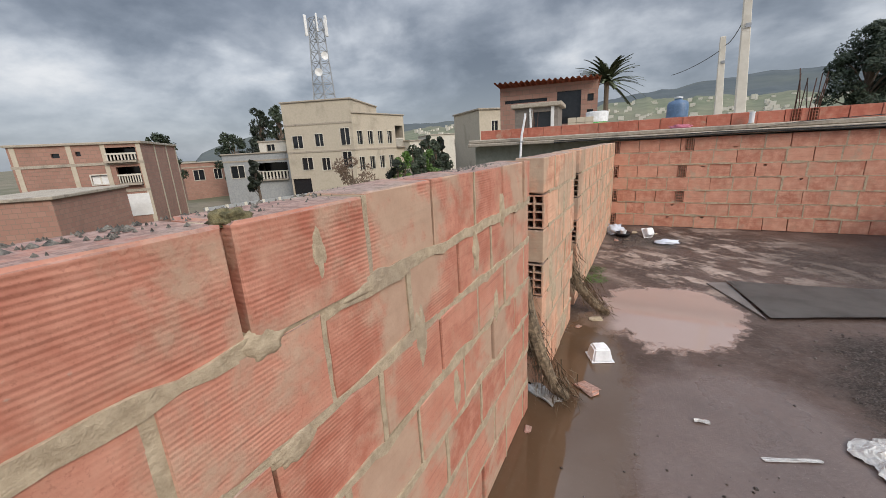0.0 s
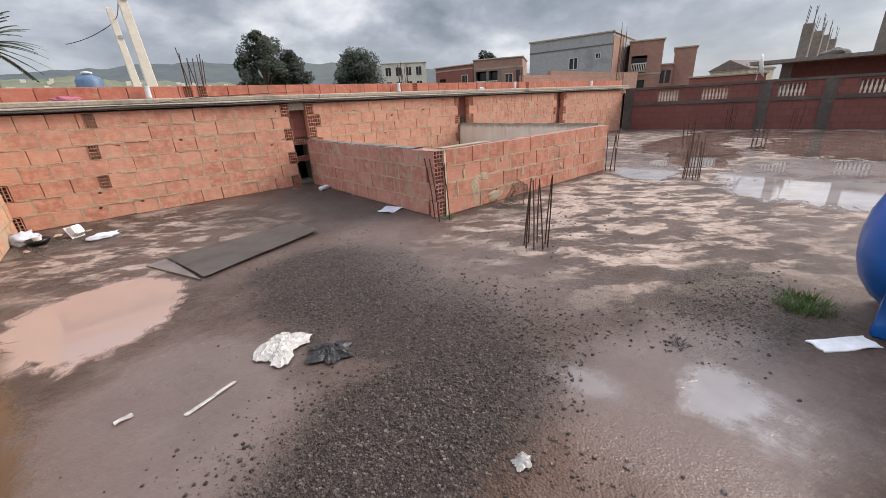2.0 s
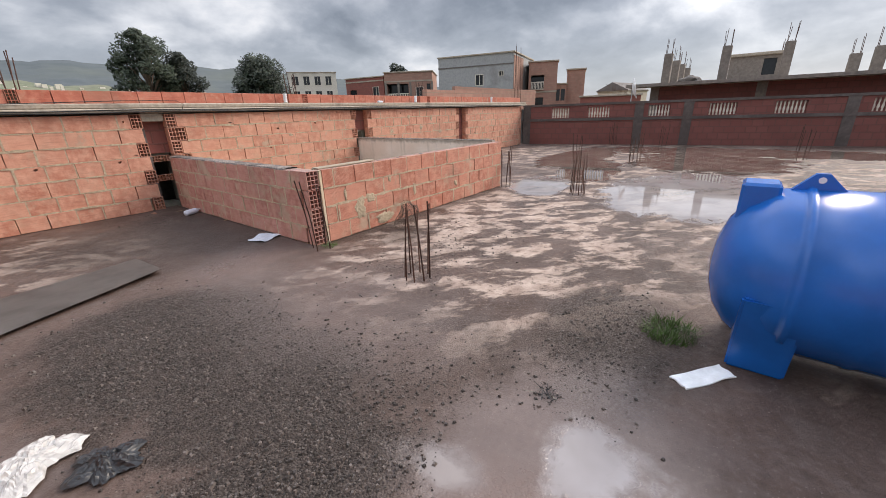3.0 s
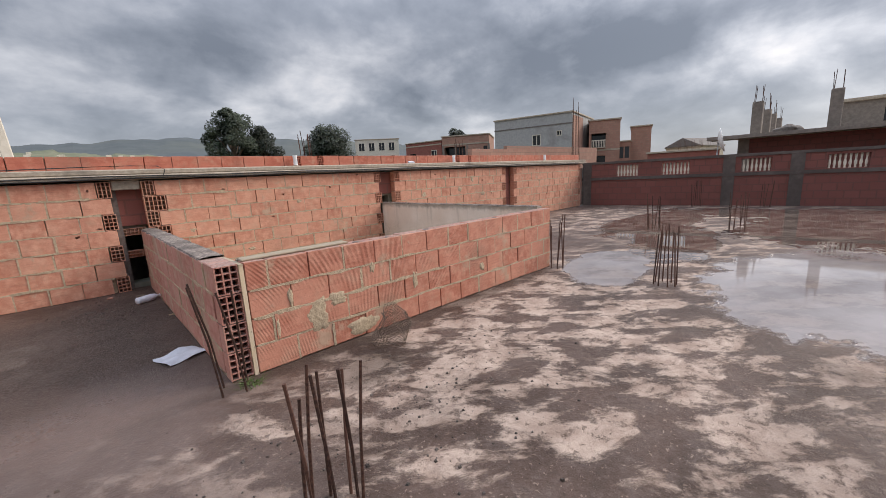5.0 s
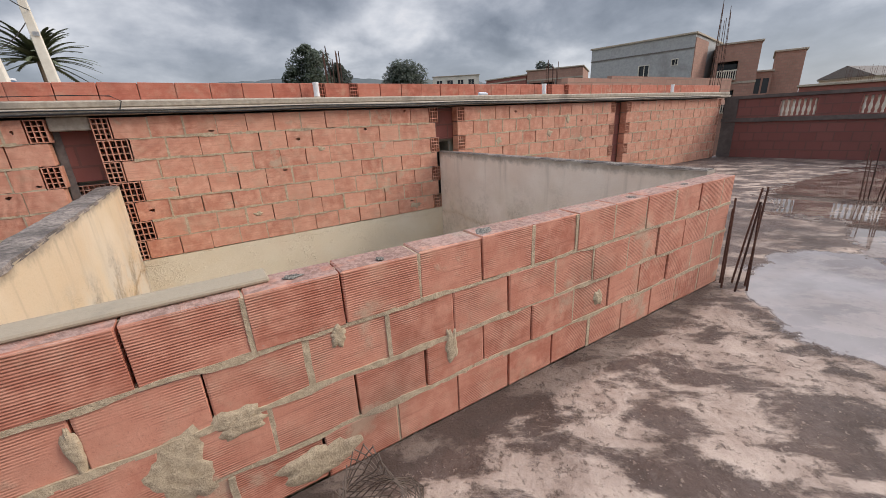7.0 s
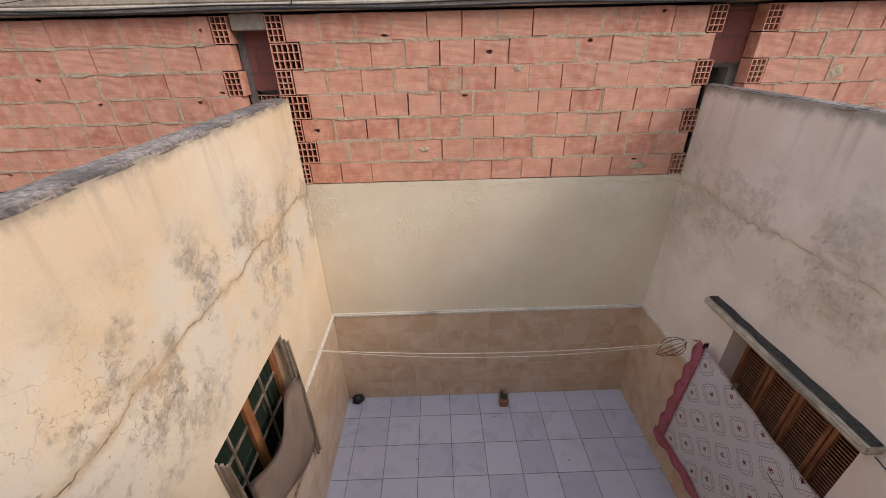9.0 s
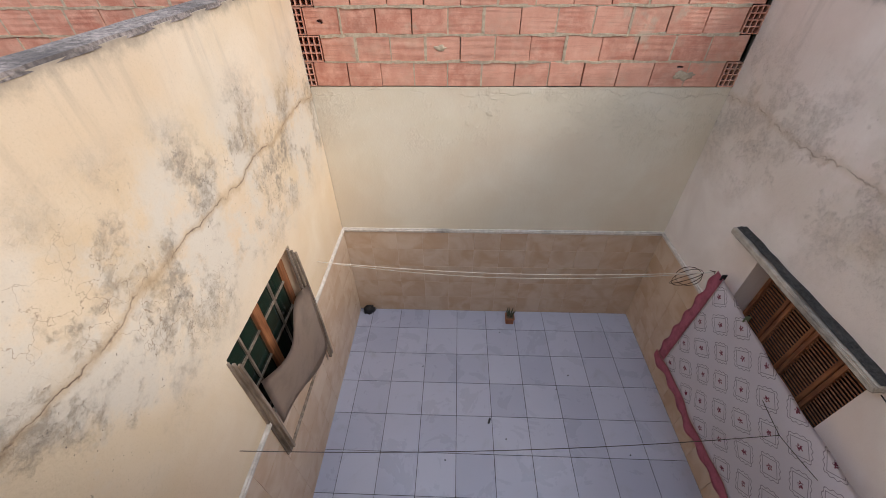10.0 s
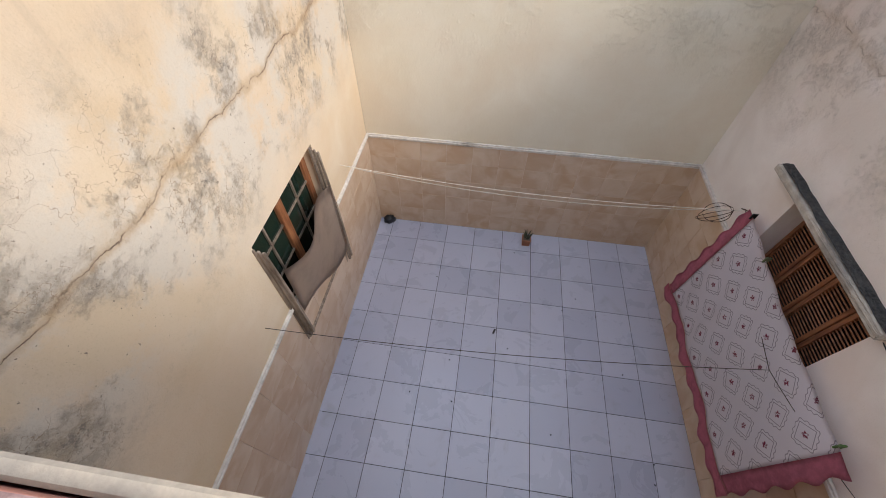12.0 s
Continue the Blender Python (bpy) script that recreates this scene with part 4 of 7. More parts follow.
# ---- window with a warped board, west side of the well ----
W = Matrix(((0, -1, 0, 0.05), (1, 0, 0, 1.52), (0, 0, 1, -2.25), (0, 0, 0, 1)))  # local x along the wall, -y into the well


def old_window():
    t = thing("window_1", W, "broken wooden window with dark green panes and a warped board", "window", kind="structure")
    bm = boxes((0.0, 0.10, 0.0, 1.12, 0.16, 0.06), (0.0, 0.10, 1.32, 1.12, 0.16, 1.38), (0.0, 0.10, 0.06, 0.07, 0.16, 1.32), (1.05, 0.10, 0.06, 1.12, 0.16, 1.32), (0.51, 0.095, 0.06, 0.60, 0.155, 1.32), c=0.006)
    part("window_frame", bm, WOOD, t, "brown wooden frame")
    for a, b in ((0.07, 0.51), (0.60, 1.05)):
        for j in range(4):
            z0, z1 = 0.06 + j * 0.315, 0.06 + (j + 1) * 0.315
            for q in range(2):
                m0 = a + q * (b - a) / 2
                part("pane", boxes((m0 + 0.008, 0.125, z0 + 0.008, m0 + (b - a) / 2 - 0.008, 0.131, z1 - 0.008)), GLASS, t)
            if j:
                part("muntin", boxes((a, 0.112, z0 - 0.009, b, 0.14, z0 + 0.009)), WOOD_GREY, t)
        part("muntin", boxes(((a + b) / 2 - 0.009, 0.11, 0.06, (a + b) / 2 + 0.009, 0.142, 1.32)), WOOD_GREY, t)
    rng = random.Random(9)
    for x, z0, z1 in ((-0.02, -0.02, 1.40), (1.075, -0.28, 1.40)):
        bm = bmesh.new()
        for q in range(3):
            xx = x + q * 0.014
            tube(bm, [(xx + 0.012, -0.005 - 0.03 * q + rng.uniform(-0.01, 0.01), z0 + q * 0.05), (xx + 0.012, -0.01 - 0.028 * q, (z0 + z1) / 2), (xx + 0.012, 0.0 - 0.022 * q, z1 - 0.04 - 0.03 * q)], 0.017, 0.013, 4)
        part("shutter_post", bm, WOOD_GREY, t, "split rotten wooden post")
    # warped board
    bm = bmesh.new()
    n, mrow = 18, 8
    grid = []
    for i in range(n + 1):
        u = i / n
        x = 0.05 + 1.02 * u
        top = 1.05 - 0.10 * u ** 2 - 0.05 * math.sin(2 * math.pi * u)
        low = 0.42 - 0.40 * u + 0.05 * math.sin(2 * math.pi * u)
        col = []
        for j in range(mrow + 1):
            v = j / mrow
            bulge = 0.07 + 0.05 * math.sin(math.pi * u) * (0.4 + 0.6 * v) + 0.05 * math.sin(2 * math.pi * u) * v
            col.append(bm.verts.new((x, 0.0 - bulge - 0.02 * v, low + (top - low) * v)))
        grid.append(col)
    for i in range(n):
        for j in range(mrow):
            bm.faces.new((grid[i][j], grid[i + 1][j], grid[i + 1][j + 1], grid[i][j + 1]))
    bmesh.ops.solidify(bm, geom=bm.faces[:], thickness=0.007)
    part("board", bm, BOARD, t, "warped beige hardboard", smooth=True)
    part("window_sill", boxes((0.0, -0.03, -0.03, 1.12, 0.10, -0.004), c=0.008), WOOD_GREY, t, "grey wooden sill")
    # black sheet stands in for the darkness of the room
    part("backing", boxes((0.0, 0.17, 0.0, 1.12, 0.19, 1.38)), BLACK, t, "black panel for the unlit room")
    return t


old_window()

# ---- shuttered window, east side of the well ----
def shutter_window():
    m = Matrix(((0, 1, 0, 4.0), (-1, 0, 0, 2.66), (0, 0, 1, -2.15), (0, 0, 0, 1)))
    t = thing("window_2", m, "brown louvred wooden shutters set deep in plaster", "window", kind="structure")
    w, h = 1.14, 1.23
    slat = boxes((0.0, 0.0, 0.0, w / 4 - 0.075, 0.028, 0.010), c=0.002)
    slat_me = finish("slat", slat, WOOD)
    for i in range(4):
        x0, x1 = i * w / 4 + 0.004, (i + 1) * w / 4 - 0.004
        leaf = part("shutter", boxes((x0, 0.18, 0, x0 + 0.036, 0.22, h), (x1 - 0.036, 0.18, 0, x1, 0.22, h), (x0 + 0.036, 0.18, 0, x1 - 0.036, 0.22, 0.05), (x0 + 0.036, 0.18, h - 0.05, x1 - 0.036, 0.22, h), c=0.004), WOOD, t)
        z = 0.06
        while z < h - 0.07:
            o = link_mesh("slat", slat_me, None, leaf, pose(x0 + 0.034, 0.188, z, -46))
            z += 0.031
    part("reveal", boxes((-0.06, 0.123, -0.06, -0.002, 0.26, h + 0.06), (w + 0.002, 0.123, -0.06, w + 0.06, 0.26, h + 0.06), (-0.002, 0.123, h + 0.002, w + 0.002, 0.26, h + 0.06), (-0.002, 0.123, -0.06, w + 0.002, 0.26, -0.002)), GREY_PLASTER, t, "plastered window reveal")
    # unlit room behind the slats, drawn as a black sheet
    part("backing", boxes((0.002, 0.235, 0.002, w - 0.002, 0.25, h - 0.002)), BLACK, t, "black panel for the unlit room")
    return t


shutter_window()
bm = boxes((1.44, 0, 0.025, 2.96, 0.2, 0.085), c=0.01)
rng = random.Random(2)
bmesh.ops.subdivide_edges(bm, edges=bm.edges[:], cuts=5, use_grid_fill=True)
for v in bm.verts:
    v.co += Vector((rng.uniform(-1, 1), rng.uniform(-1, 1), rng.uniform(-1, 1))) * 0.004
setting("lintel", bm, CONCRETE, "rough concrete lintel slab over the window", "lintel", Matrix(((0, 1, 0, 3.89), (1, 0, 0, 0.0), (0, 0, 1, -0.945), (0, 0, 0, 1))))
bm = bmesh.new()
bmesh.ops.create_grid(bm, x_segments=40, y_segments=6, size=0.5)
for v in bm.verts:
    v.co = Vector((3.958 + v.co.y * 0.09, 2.2 + v.co.x * 1.5, -0.848 + 0.012 * noise.noise(v.co * 11 + Vector((3, 0, 0)))))
part("lichen", bm, MOSS, bpy.data.objects["lintel"], "black lichen on the lintel").matrix_basis = bpy.data.objects["lintel"].matrix_basis.inverted()


# ---- printed tablecloth on the line ----
def printed(k, geo, obj):
    x, y, z = k.xyz(obj)
    u0, v0 = k.m("DIVIDE", y, 0.35), k.m("DIVIDE", z, 0.35)
    a, b = k.m("ADD", u0, v0), k.m("SUBTRACT", u0, v0)
    p, q = k.m("SUBTRACT", k.m("FRACT", a), 0.5), k.m("SUBTRACT", k.m("FRACT", b), 0.5)
    r = k.m("SQRT", k.m("ADD", k.m("MULTIPLY", p, p), k.m("MULTIPLY", q, q)))
    box_d = k.m("MAXIMUM", k.m("ABSOLUTE", p), k.m("ABSOLUTE", q))
    ang = k.m("ARCTAN2", q, p)
    scallop = k.m("ADD", k.m("MULTIPLY", k.m("SINE", k.m("MULTIPLY", ang, 12.0)), 0.022), 0.40)
    l1 = k.m("SUBTRACT", 1.0, k.ramp(k.m("ABSOLUTE", k.m("SUBTRACT", k.m("ADD", k.m("MULTIPLY", r, 0.4), k.m("MULTIPLY", box_d, 0.75)), scallop)), 0.006, 0.022))
    l2 = k.m("SUBTRACT", 1.0, k.ramp(k.m("ABSOLUTE", k.m("SUBTRACT", box_d, 0.25)), 0.004, 0.018))
    petals = k.m("ADD", k.m("MULTIPLY", k.m("SINE", k.m("MULTIPLY", ang, 5.0)), 0.02), 0.085)
    flower = k.m("MULTIPLY", k.m("SUBTRACT", 1.0, k.ramp(k.m("SUBTRACT", r, petals), -0.02, 0.02)), k.ramp(k.noise(geo, 90, 3), 0.38, 0.5))
    col = k.mix(k.noise(geo, 3, 4), (0.78, 0.73, 0.765), (0.84, 0.79, 0.825))
    col = k.mix(k.m("MULTIPLY", k.m("MAXIMUM", l1, l2), 0.75), col, (0.25, 0.21, 0.24))
    col = k.mix(flower, col, (0.23, 0.035, 0.07))
    return {"Base Color": col, "Roughness": 0.85, "Normal": k.bump(k.noise(geo, 400, 2), 0.001, 0.4)}


CLOTH = material("printed_cloth", printed)


def cloth_x(y, z):
    d = (-1.25 - z)
    return 3.86 - 0.05 * d + 0.014 * math.sin(7.5 * y + 1.5 * z) * min(1, d * 1.5) + 0.006 * math.sin(17 * y - 3 * z)


def strip(fun, nu, nv):
    bm = bmesh.new()
    g = [[bm.verts.new(fun(i / nu, j / nv)) for j in range(nv + 1)] for i in range(nu + 1)]
    for i in range(nu):
        for j in range(nv):
            bm.faces.new((g[i][j], g[i + 1][j], g[i + 1][j + 1], g[i][j + 1]))
    bmesh.ops.solidify(bm, geom=bm.faces[:], thickness=0.002)
    return bm


def top_z(y):
    return -1.39 + (y - 0.76) * 0.077 - 0.05 * math.sin((y - 0.76) / 2.07 * math.pi)


def cloth():
    t = thing("tablecloth", pose(0, 0, 0), "white tablecloth with red flowers and a pink border", "tablecloth")

    def main(u, v):
        y = 0.92 + 1.78 * u
        z = top_z(y) + (-2.52 - top_z(y)) * v
        return (cloth_x(y, z), y, z)

    def foot(u, v):
        y = 0.78 + 2.07 * u
        z = -2.52 - (0.13 + 0.022 * math.sin(y * 26)) * v
        return (cloth_x(y, z) - 0.004, y, z)

    def side(y0, y1, wave):
        def f(u, v):
            z0 = top_z(y0)
            z = z0 + (-2.52 - z0) * u
            y = y0 + (y1 - y0 + wave * math.sin(z * 26)) * v
            return (cloth_x(y, z) - 0.002, y, z)
        return f

    part("panel", strip(main, 60, 30), CLOTH, t, "white printed cloth", smooth=True)
    part("border", strip(foot, 70, 4), PINK, t, "scalloped pink border", smooth=True)
    part("border", strip(side(2.70, 2.83, 0.018), 40, 4), PINK, t, "scalloped pink border", smooth=True)
    part("border", strip(side(0.92, 0.78, -0.018), 40, 4), PINK, t, "scalloped pink border", smooth=True)
    for y, m in ((2.72, BLACK), (2.3, LEAF_PALM), (0.95, GRASS)):
        part("clothes_peg", boxes((3.84, y - 0.006, top_z(y) - 0.035, 3.885, y + 0.006, top_z(y) + 0.03), c=0.003), m, t, "small clothes peg")
    return t


cloth()


def sag(a, b, drop, n=14):
    a, b = Vector(a), Vector(b)
    return [a.lerp(b, i / n) - Vector((0, 0, drop * 4 * (i / n) * (1 - i / n))) for i in range(n + 1)]


def line(name, label, runs, mat_, category="cord", r=0.004):
    t = thing(name, pose(*runs[0][0]), label, category)
    base = Vector(runs[0][0])
    for a, b, d in runs:
        part("cord", tube(bmesh.new(), [p - base for p in sag(a, b, d)], r, r, 5), mat_, t)
    return t


line("clothesline", "pale clothesline stretched across the light well", [((0.05, 3.06, -1.45), (3.99, 2.98, -1.43), 0.10), ((0.05, 3.06, -1.45), (3.99, 2.98, -1.43), 0.16)], ROPE, r=0.0035)
line("clothesline", "thin grey clothesline low across the light well", [((0.05, 1.22, -1.47), (3.80, 1.5, -1.62), 0.12), ((3.80, 1.5, -1.62), (3.99, 2.98, -1.43), 0.05), ((3.80, 1.5, -1.62), (3.99, 0.3, -1.4), 0.04)], WIRE, r=0.0028)
t = thing("wire_coil", pose(3.99, 2.98, -1.43), "coil of rusty wire hung on a nail", "wire")
bm = bmesh.new()
for q in range(3):
    tube(bm, [(-0.12 - q * 0.01 + 0.13 * math.cos(i / 16 * 2 * math.pi) - 0.10, 0.10 * math.sin(i / 16 * 2 * math.pi) * 0.5, -0.06 - 0.015 * q + 0.08 * math.sin(i / 16 * 2 * math.pi + q)) for i in range(17)], 0.0035, 0.0035, 5)
part("coil", bm, RUST, t)
part("nail", tube(bmesh.new(), [(0.03, 0, 0), (-0.05, 0, 0.02)], 0.006, 0.004), RUST, t)
line("loose_wire", "loose black wire hung along the plaster wall", [((3.985, 1.45, -0.95), (3.985, 0.3, -0.75), 0.1)], CABLE, "wire")

# potted cactus and scraps on the tiles
t = thing("potted_cactus", pose(2.26, 3.77, BASE), "small cactus in a square terracotta pot on tiles", "potted plant")
part("pot", boxes((-0.055, -0.055, 0.0, 0.055, 0.055, 0.10), (-0.065, -0.065, 0.10, 0.065, 0.065, 0.125), c=0.006), CLAY_POT, t, "terracotta pot")
part("soil", boxes((-0.05, -0.05, 0.124, 0.05, 0.05, 0.128)), BARK, t)
bm = bmesh.new()
for i in range(7):
    a = i * 2.4
    tube(bm, [(0.02 * math.cos(a), 0.02 * math.sin(a), 0.12), (0.04 * math.cos(a), 0.04 * math.sin(a), 0.19), (0.07 * math.cos(a), 0.07 * math.sin(a), 0.24 + 0.02 * (i % 3))], 0.014, 0.004, 5)
part("stems", bm, LEAF_PALM, t, "green cactus stems")


def crumple(name, m, size, mat_, label, category, seed, flat=0.5, sub=3):
    bm = bmesh.new()
    bmesh.ops.create_icosphere(bm, subdivisions=sub, radius=1.0)
    for v in bm.verts:
        d = noise.noise(v.co * 2.3 + Vector((seed, 0, 0))) * 0.45 + (0.25 - abs(noise.noise(v.co * 3.6 + Vector((0, seed, 0))))) * 0.7 - abs(noise.noise(v.co * 8 + Vector((0, 0, seed)))) * 0.16
        v.co *= 1 + d
        v.co.z = max(v.co.z, -0.35) + 0.35
        v.co = Vector((v.co.x * size[0], v.co.y * size[1], v.co.z * size[2] * flat))
    return tagged(part(name, bm, mat_, None, label, m, smooth=True), category=category)


crumple("black_rag", pose(0.20, 3.90, BASE, 0, 0, 20), (0.08, 0.06, 0.16), BLACK, "crumpled black rag in the corner of tiles", "rag", 3)
rng = random.Random(31)
for i in range(14):
    x, y = rng.uniform(0.3, 3.6), rng.uniform(0.8, 3.7)
    if i == 0:
        x, y = 1.89, 2.3
    bm = boxes((-0.012, -0.008, 0, 0.012, 0.008, 0.004), c=0.002)
    tagged(part("litter_scrap", bm, BLACK, None, "tiny dark scrap lying on the tiles", pose(x, y, BASE + 0.0015, 0, 0, rng.uniform(0, 180))), category="litter", group="scraps on the tiles").scale = (3, 1.5, 1) if i == 0 else (0.8, 0.8, 1)


# ---- things on the terrace ----
def rebar(x, y, z, n, height, spread, seed, label, lean=0.08, group="column bars"):
    rng = random.Random(seed)
    t = thing("rebar_cluster", pose(x, y, z), label, "rebar", group)
    for i in range(n):
        a = 2 * math.pi * i / n + 0.5
        px, py = spread * math.cos(a), spread * math.sin(a)
        h = height * rng.uniform(0.82, 1.08)
        lx, ly = rng.uniform(-lean, lean) * h, rng.uniform(-lean, lean) * h
        part("bar", tube(bmesh.new(), [(px, py, -0.02), (px + lx * 0.35, py + ly * 0.5, h * 0.5), (px + lx, py + ly, h)], 0.0075, 0.0065, 6), RUST, t)
    return t


rebar(-0.15, -1.53, 0, 8, 0.68, 0.115, 1, "starter bars of rusty steel rising from the roof slab")
rebar(4.07, -0.13, 0, 6, 0.70, 0.09, 2, "rusty starter bars beside the brick parapet")
rebar(4.05, -1.52, 0, 8, 0.70, 0.12, 3, "starter bars of rusty steel standing by a puddle")
rebar(8.47, -1.47, 0, 8, 0.72, 0.13, 4, "starter bars of rusty steel rising from wet concrete")
rebar(8.40, 0.0, 0, 6, 0.70, 0.12, 5, "starter bars of rusty steel rising from wet concrete")
rebar(13.3, 0.35, 0, 6, 0.8, 0.12, 6, "rusty bars in front of a dull red wall")
rebar(13.6, -1.3, 0, 5, 0.8, 0.12, 7, "rusty bars in front of a dull red wall")
rebar(10.5, -4.8, 0, 6, 0.8, 0.12, 8, "starter bars of rusty steel rising from wet concrete")
rebar(-0.14, -0.10, 0, 4, 0.74, 0.10, 9, "thin rusty bars at the open parapet corner", 0.14)
rebar(2.62, 4.36, 1.66, 7, 0.62, 0.10, 10, "bundle of rusty bars on the roof edge", 0.06)
rebar(6.85, 4.36, 1.66, 7, 0.62, 0.10, 11, "bundle of rusty bars on the roof edge", 0.06)
rebar(-1.65, 4.55, 1.62, 9, 0.80, 0.14, 12, "bundle of rusty bars on the roof edge", 0.1)
rebar(-6.0, 4.5, 1.62, 6, 0.62, 0.12, 13, "bundle of rusty bars on the roof edge", 0.08)
rebar(13.2, 4.35, 1.60, 7, 2.2, 0.14, 14, "tall rusty bars rising at the wall corner", 0.03)

# blue water tank on its side
def water_tank():
    t = thing("water_tank", pose(0.19, -3.63, 0), "blue plastic water tank lying on moulded feet", "water tank")
    R, cz, L = 0.45, 0.52, 1.75
    bm = bmesh.new()
    prof = [(0.03, 0.0), (0.14, 0.012), (0.26, 0.05), (0.36, 0.12), (0.43, 0.22), (0.45, 0.32), (0.45, 0.34), (0.462, 0.345), (0.462, 0.375), (0.45, 0.38), (0.45, 0.62), (0.456, 0.63), (0.456, 0.66), (0.45, 0.67), (0.45, 1.08), (0.456, 1.09), (0.456, 1.12), (0.45, 1.13), (0.45, L - 0.38), (0.462, L - 0.375), (0.462, L - 0.345), (0.45, L - 0.34), (0.43, L - 0.22), (0.36, L - 0.12), (0.26, L - 0.05), (0.14, L - 0.012), (0.03, L)]
    lathe(bm, prof, 40)
    for v in bm.verts:
        v.co = Vector((v.co.x, -v.co.z, v.co.y + cz))
    part("body", bm, BLUE, t, smooth=True)
    for y in (-0.30, -1.15):
        for s in (-1, 1):
            bm = bmesh.new()
            pts = []
            for yy in (y + 0.13, y - 0.13):
                pts.append([bm.verts.new(p) for p in ((s * 0.27, yy, 0.0), (s * 0.20, yy, 0.45), (s * 0.445, yy - 0.02 * (yy - y), 0.48), (s * 0.30, yy, 0.0))])
            for i in range(4):
                j = (i + 1) % 4
                bm.faces.new((pts[0][i], pts[0][j], pts[1][j], pts[1][i]))
            bm.faces.new(pts[0]), bm.faces.new(pts[1])
            bmesh.ops.bevel(bm, geom=bm.edges[:], offset=0.012, segments=2, affect="EDGES")
            part("foot", bm, BLUE, t)
    part("block", boxes((-0.10, -0.24, 0.78, 0.10, -0.07, 0.995), c=0.015), BLUE, t)
    lug = bmesh.new()
    tri = [[lug.verts.new(p) for p in ((0.02 * s, -0.27, 0.955), (0.02 * s, -0.50, 0.955), (0.02 * s, -0.41, 1.05), (0.02 * s, -0.36, 1.05))] for s in (-1, 1)]
    for i in range(4):
        j = (i + 1) % 4
        lug.faces.new((tri[0][i], tri[0][j], tri[1][j], tri[1][i]))
    lug.faces.new(tri[0]), lug.faces.new(tri[1])
    part("lifting_lug", lug, BLUE, t)
    part("lug_hole", lathe(bmesh.new(), [(0.016, -0.022), (0.016, 0.022)], 12), WHITE, t, "pale hole of the lug", Matrix.Translation((0, -0.385, 1.018)) @ Matrix.Rotation(radians(90), 4, "Y"))
    part("manhole", lathe(bmesh.new(), [(0.20, 0.0), (0.20, 0.10), (0.225, 0.105), (0.225, 0.15), (0.06, 0.17)], 28, (0, -0.90, 0.93)), BLUE, t, "round lid", smooth=False)
    part("pipe", tube(bmesh.new(), [(0, -0.72, 0.95), (0, -0.72, 1.12), (0, -0.72, 1.16)], 0.03, 0.03, 12), WHITE, t, "white plastic pipe")
    return t


water_tank()

# folded rubber mat
def mat_mesh():
    bm = bmesh.new()
    n = 14
    a, b_, c_, d_ = Vector((-2.76, 0.15, 0)), Vector((-1.46, 0.63, 0)), Vector((-1.50, 1.28, 0)), Vector((-2.95, 1.06, 0))
    g = []
    for i in range(n + 1):
        col = []
        for j in range(9):
            u, v = i / n, j / 8
            p = a.lerp(b_, u).lerp(d_.lerp(c_, u), v)
            p.z = 0.026 + 0.006 * math.sin(u * 5 + v * 2) + 0.03 * u * u * (1 - v)
            col.append(bm.verts.new(p))
        g.append(col)
    for i in range(n):
        for j in range(8):
            bm.faces.new((g[i][j], g[i + 1][j], g[i + 1][j + 1], g[i][j + 1]))
    bmesh.ops.solidify(bm, geom=bm.faces[:], thickness=0.022)
    return bm


t = thing("rubber_mat", pose(0, 0, 0), "dark wet rubber mat lying with one corner folded", "mat")
part("sheet", mat_mesh(), MAT, t)
bm = bmesh.new()
lo = [bm.verts.new((x, y, 0.001)) for x, y in ((-2.79, 0.14), (-2.94, 1.05), (-3.13, 0.97))]
hi = [bm.verts.new((x, y, 0.016)) for x, y in ((-2.79, 0.14), (-2.94, 1.05), (-3.13, 0.97))]
bm.faces.new(lo), bm.faces.new(hi)
for i in range(3):
    bm.faces.new((lo[i], lo[(i + 1) % 3], hi[(i + 1) % 3], hi[i]))
part("flap", bm, MAT, t)

def film_bag(name, m, w, l, high, mat_, label, category, seed):
    """Thin film thrown down: a ragged outline with sharp folds."""
    bm = bmesh.new()
    n, rings = 56, 20
    grid = []
    for q in range(rings + 1):
        f = q / rings
        row = []
        for i in range(n):
            a = 2 * math.pi * i / n
            u, v = math.cos(a), math.sin(a)
            reach = 1 + 0.45 * noise.noise(Vector((u * 1.4 + seed, v * 1.4, 0))) + 0.22 * noise.noise(Vector((u * 5 + seed, v * 5, 4)))
            p = Vector((u * w * f * reach, v * l * f * reach, 0))
            fold = sum(s * (0.5 - abs(noise.noise(Vector((p.x * c, p.y * c, seed + c))))) for c, s in ((9, 0.9), (22, 0.45), (48, 0.25)))
            p.z = 0.004 + high * max(0.0, fold + 0.1) * (1 - 0.75 * f * f)
            row.append(bm.verts.new(p))
        grid.append(row)
    for p, q in zip(grid, grid[1:]):
        for i in range(n):
            bm.faces.new((p[i], p[(i + 1) % n], q[(i + 1) % n], q[i]))
    bmesh.ops.remove_doubles(bm, verts=grid[0], dist=0.0001)
    bmesh.ops.solidify(bm, geom=bm.faces[:], thickness=0.0012)
    return tagged(part(name, bm, mat_, None, label, m), category=category)


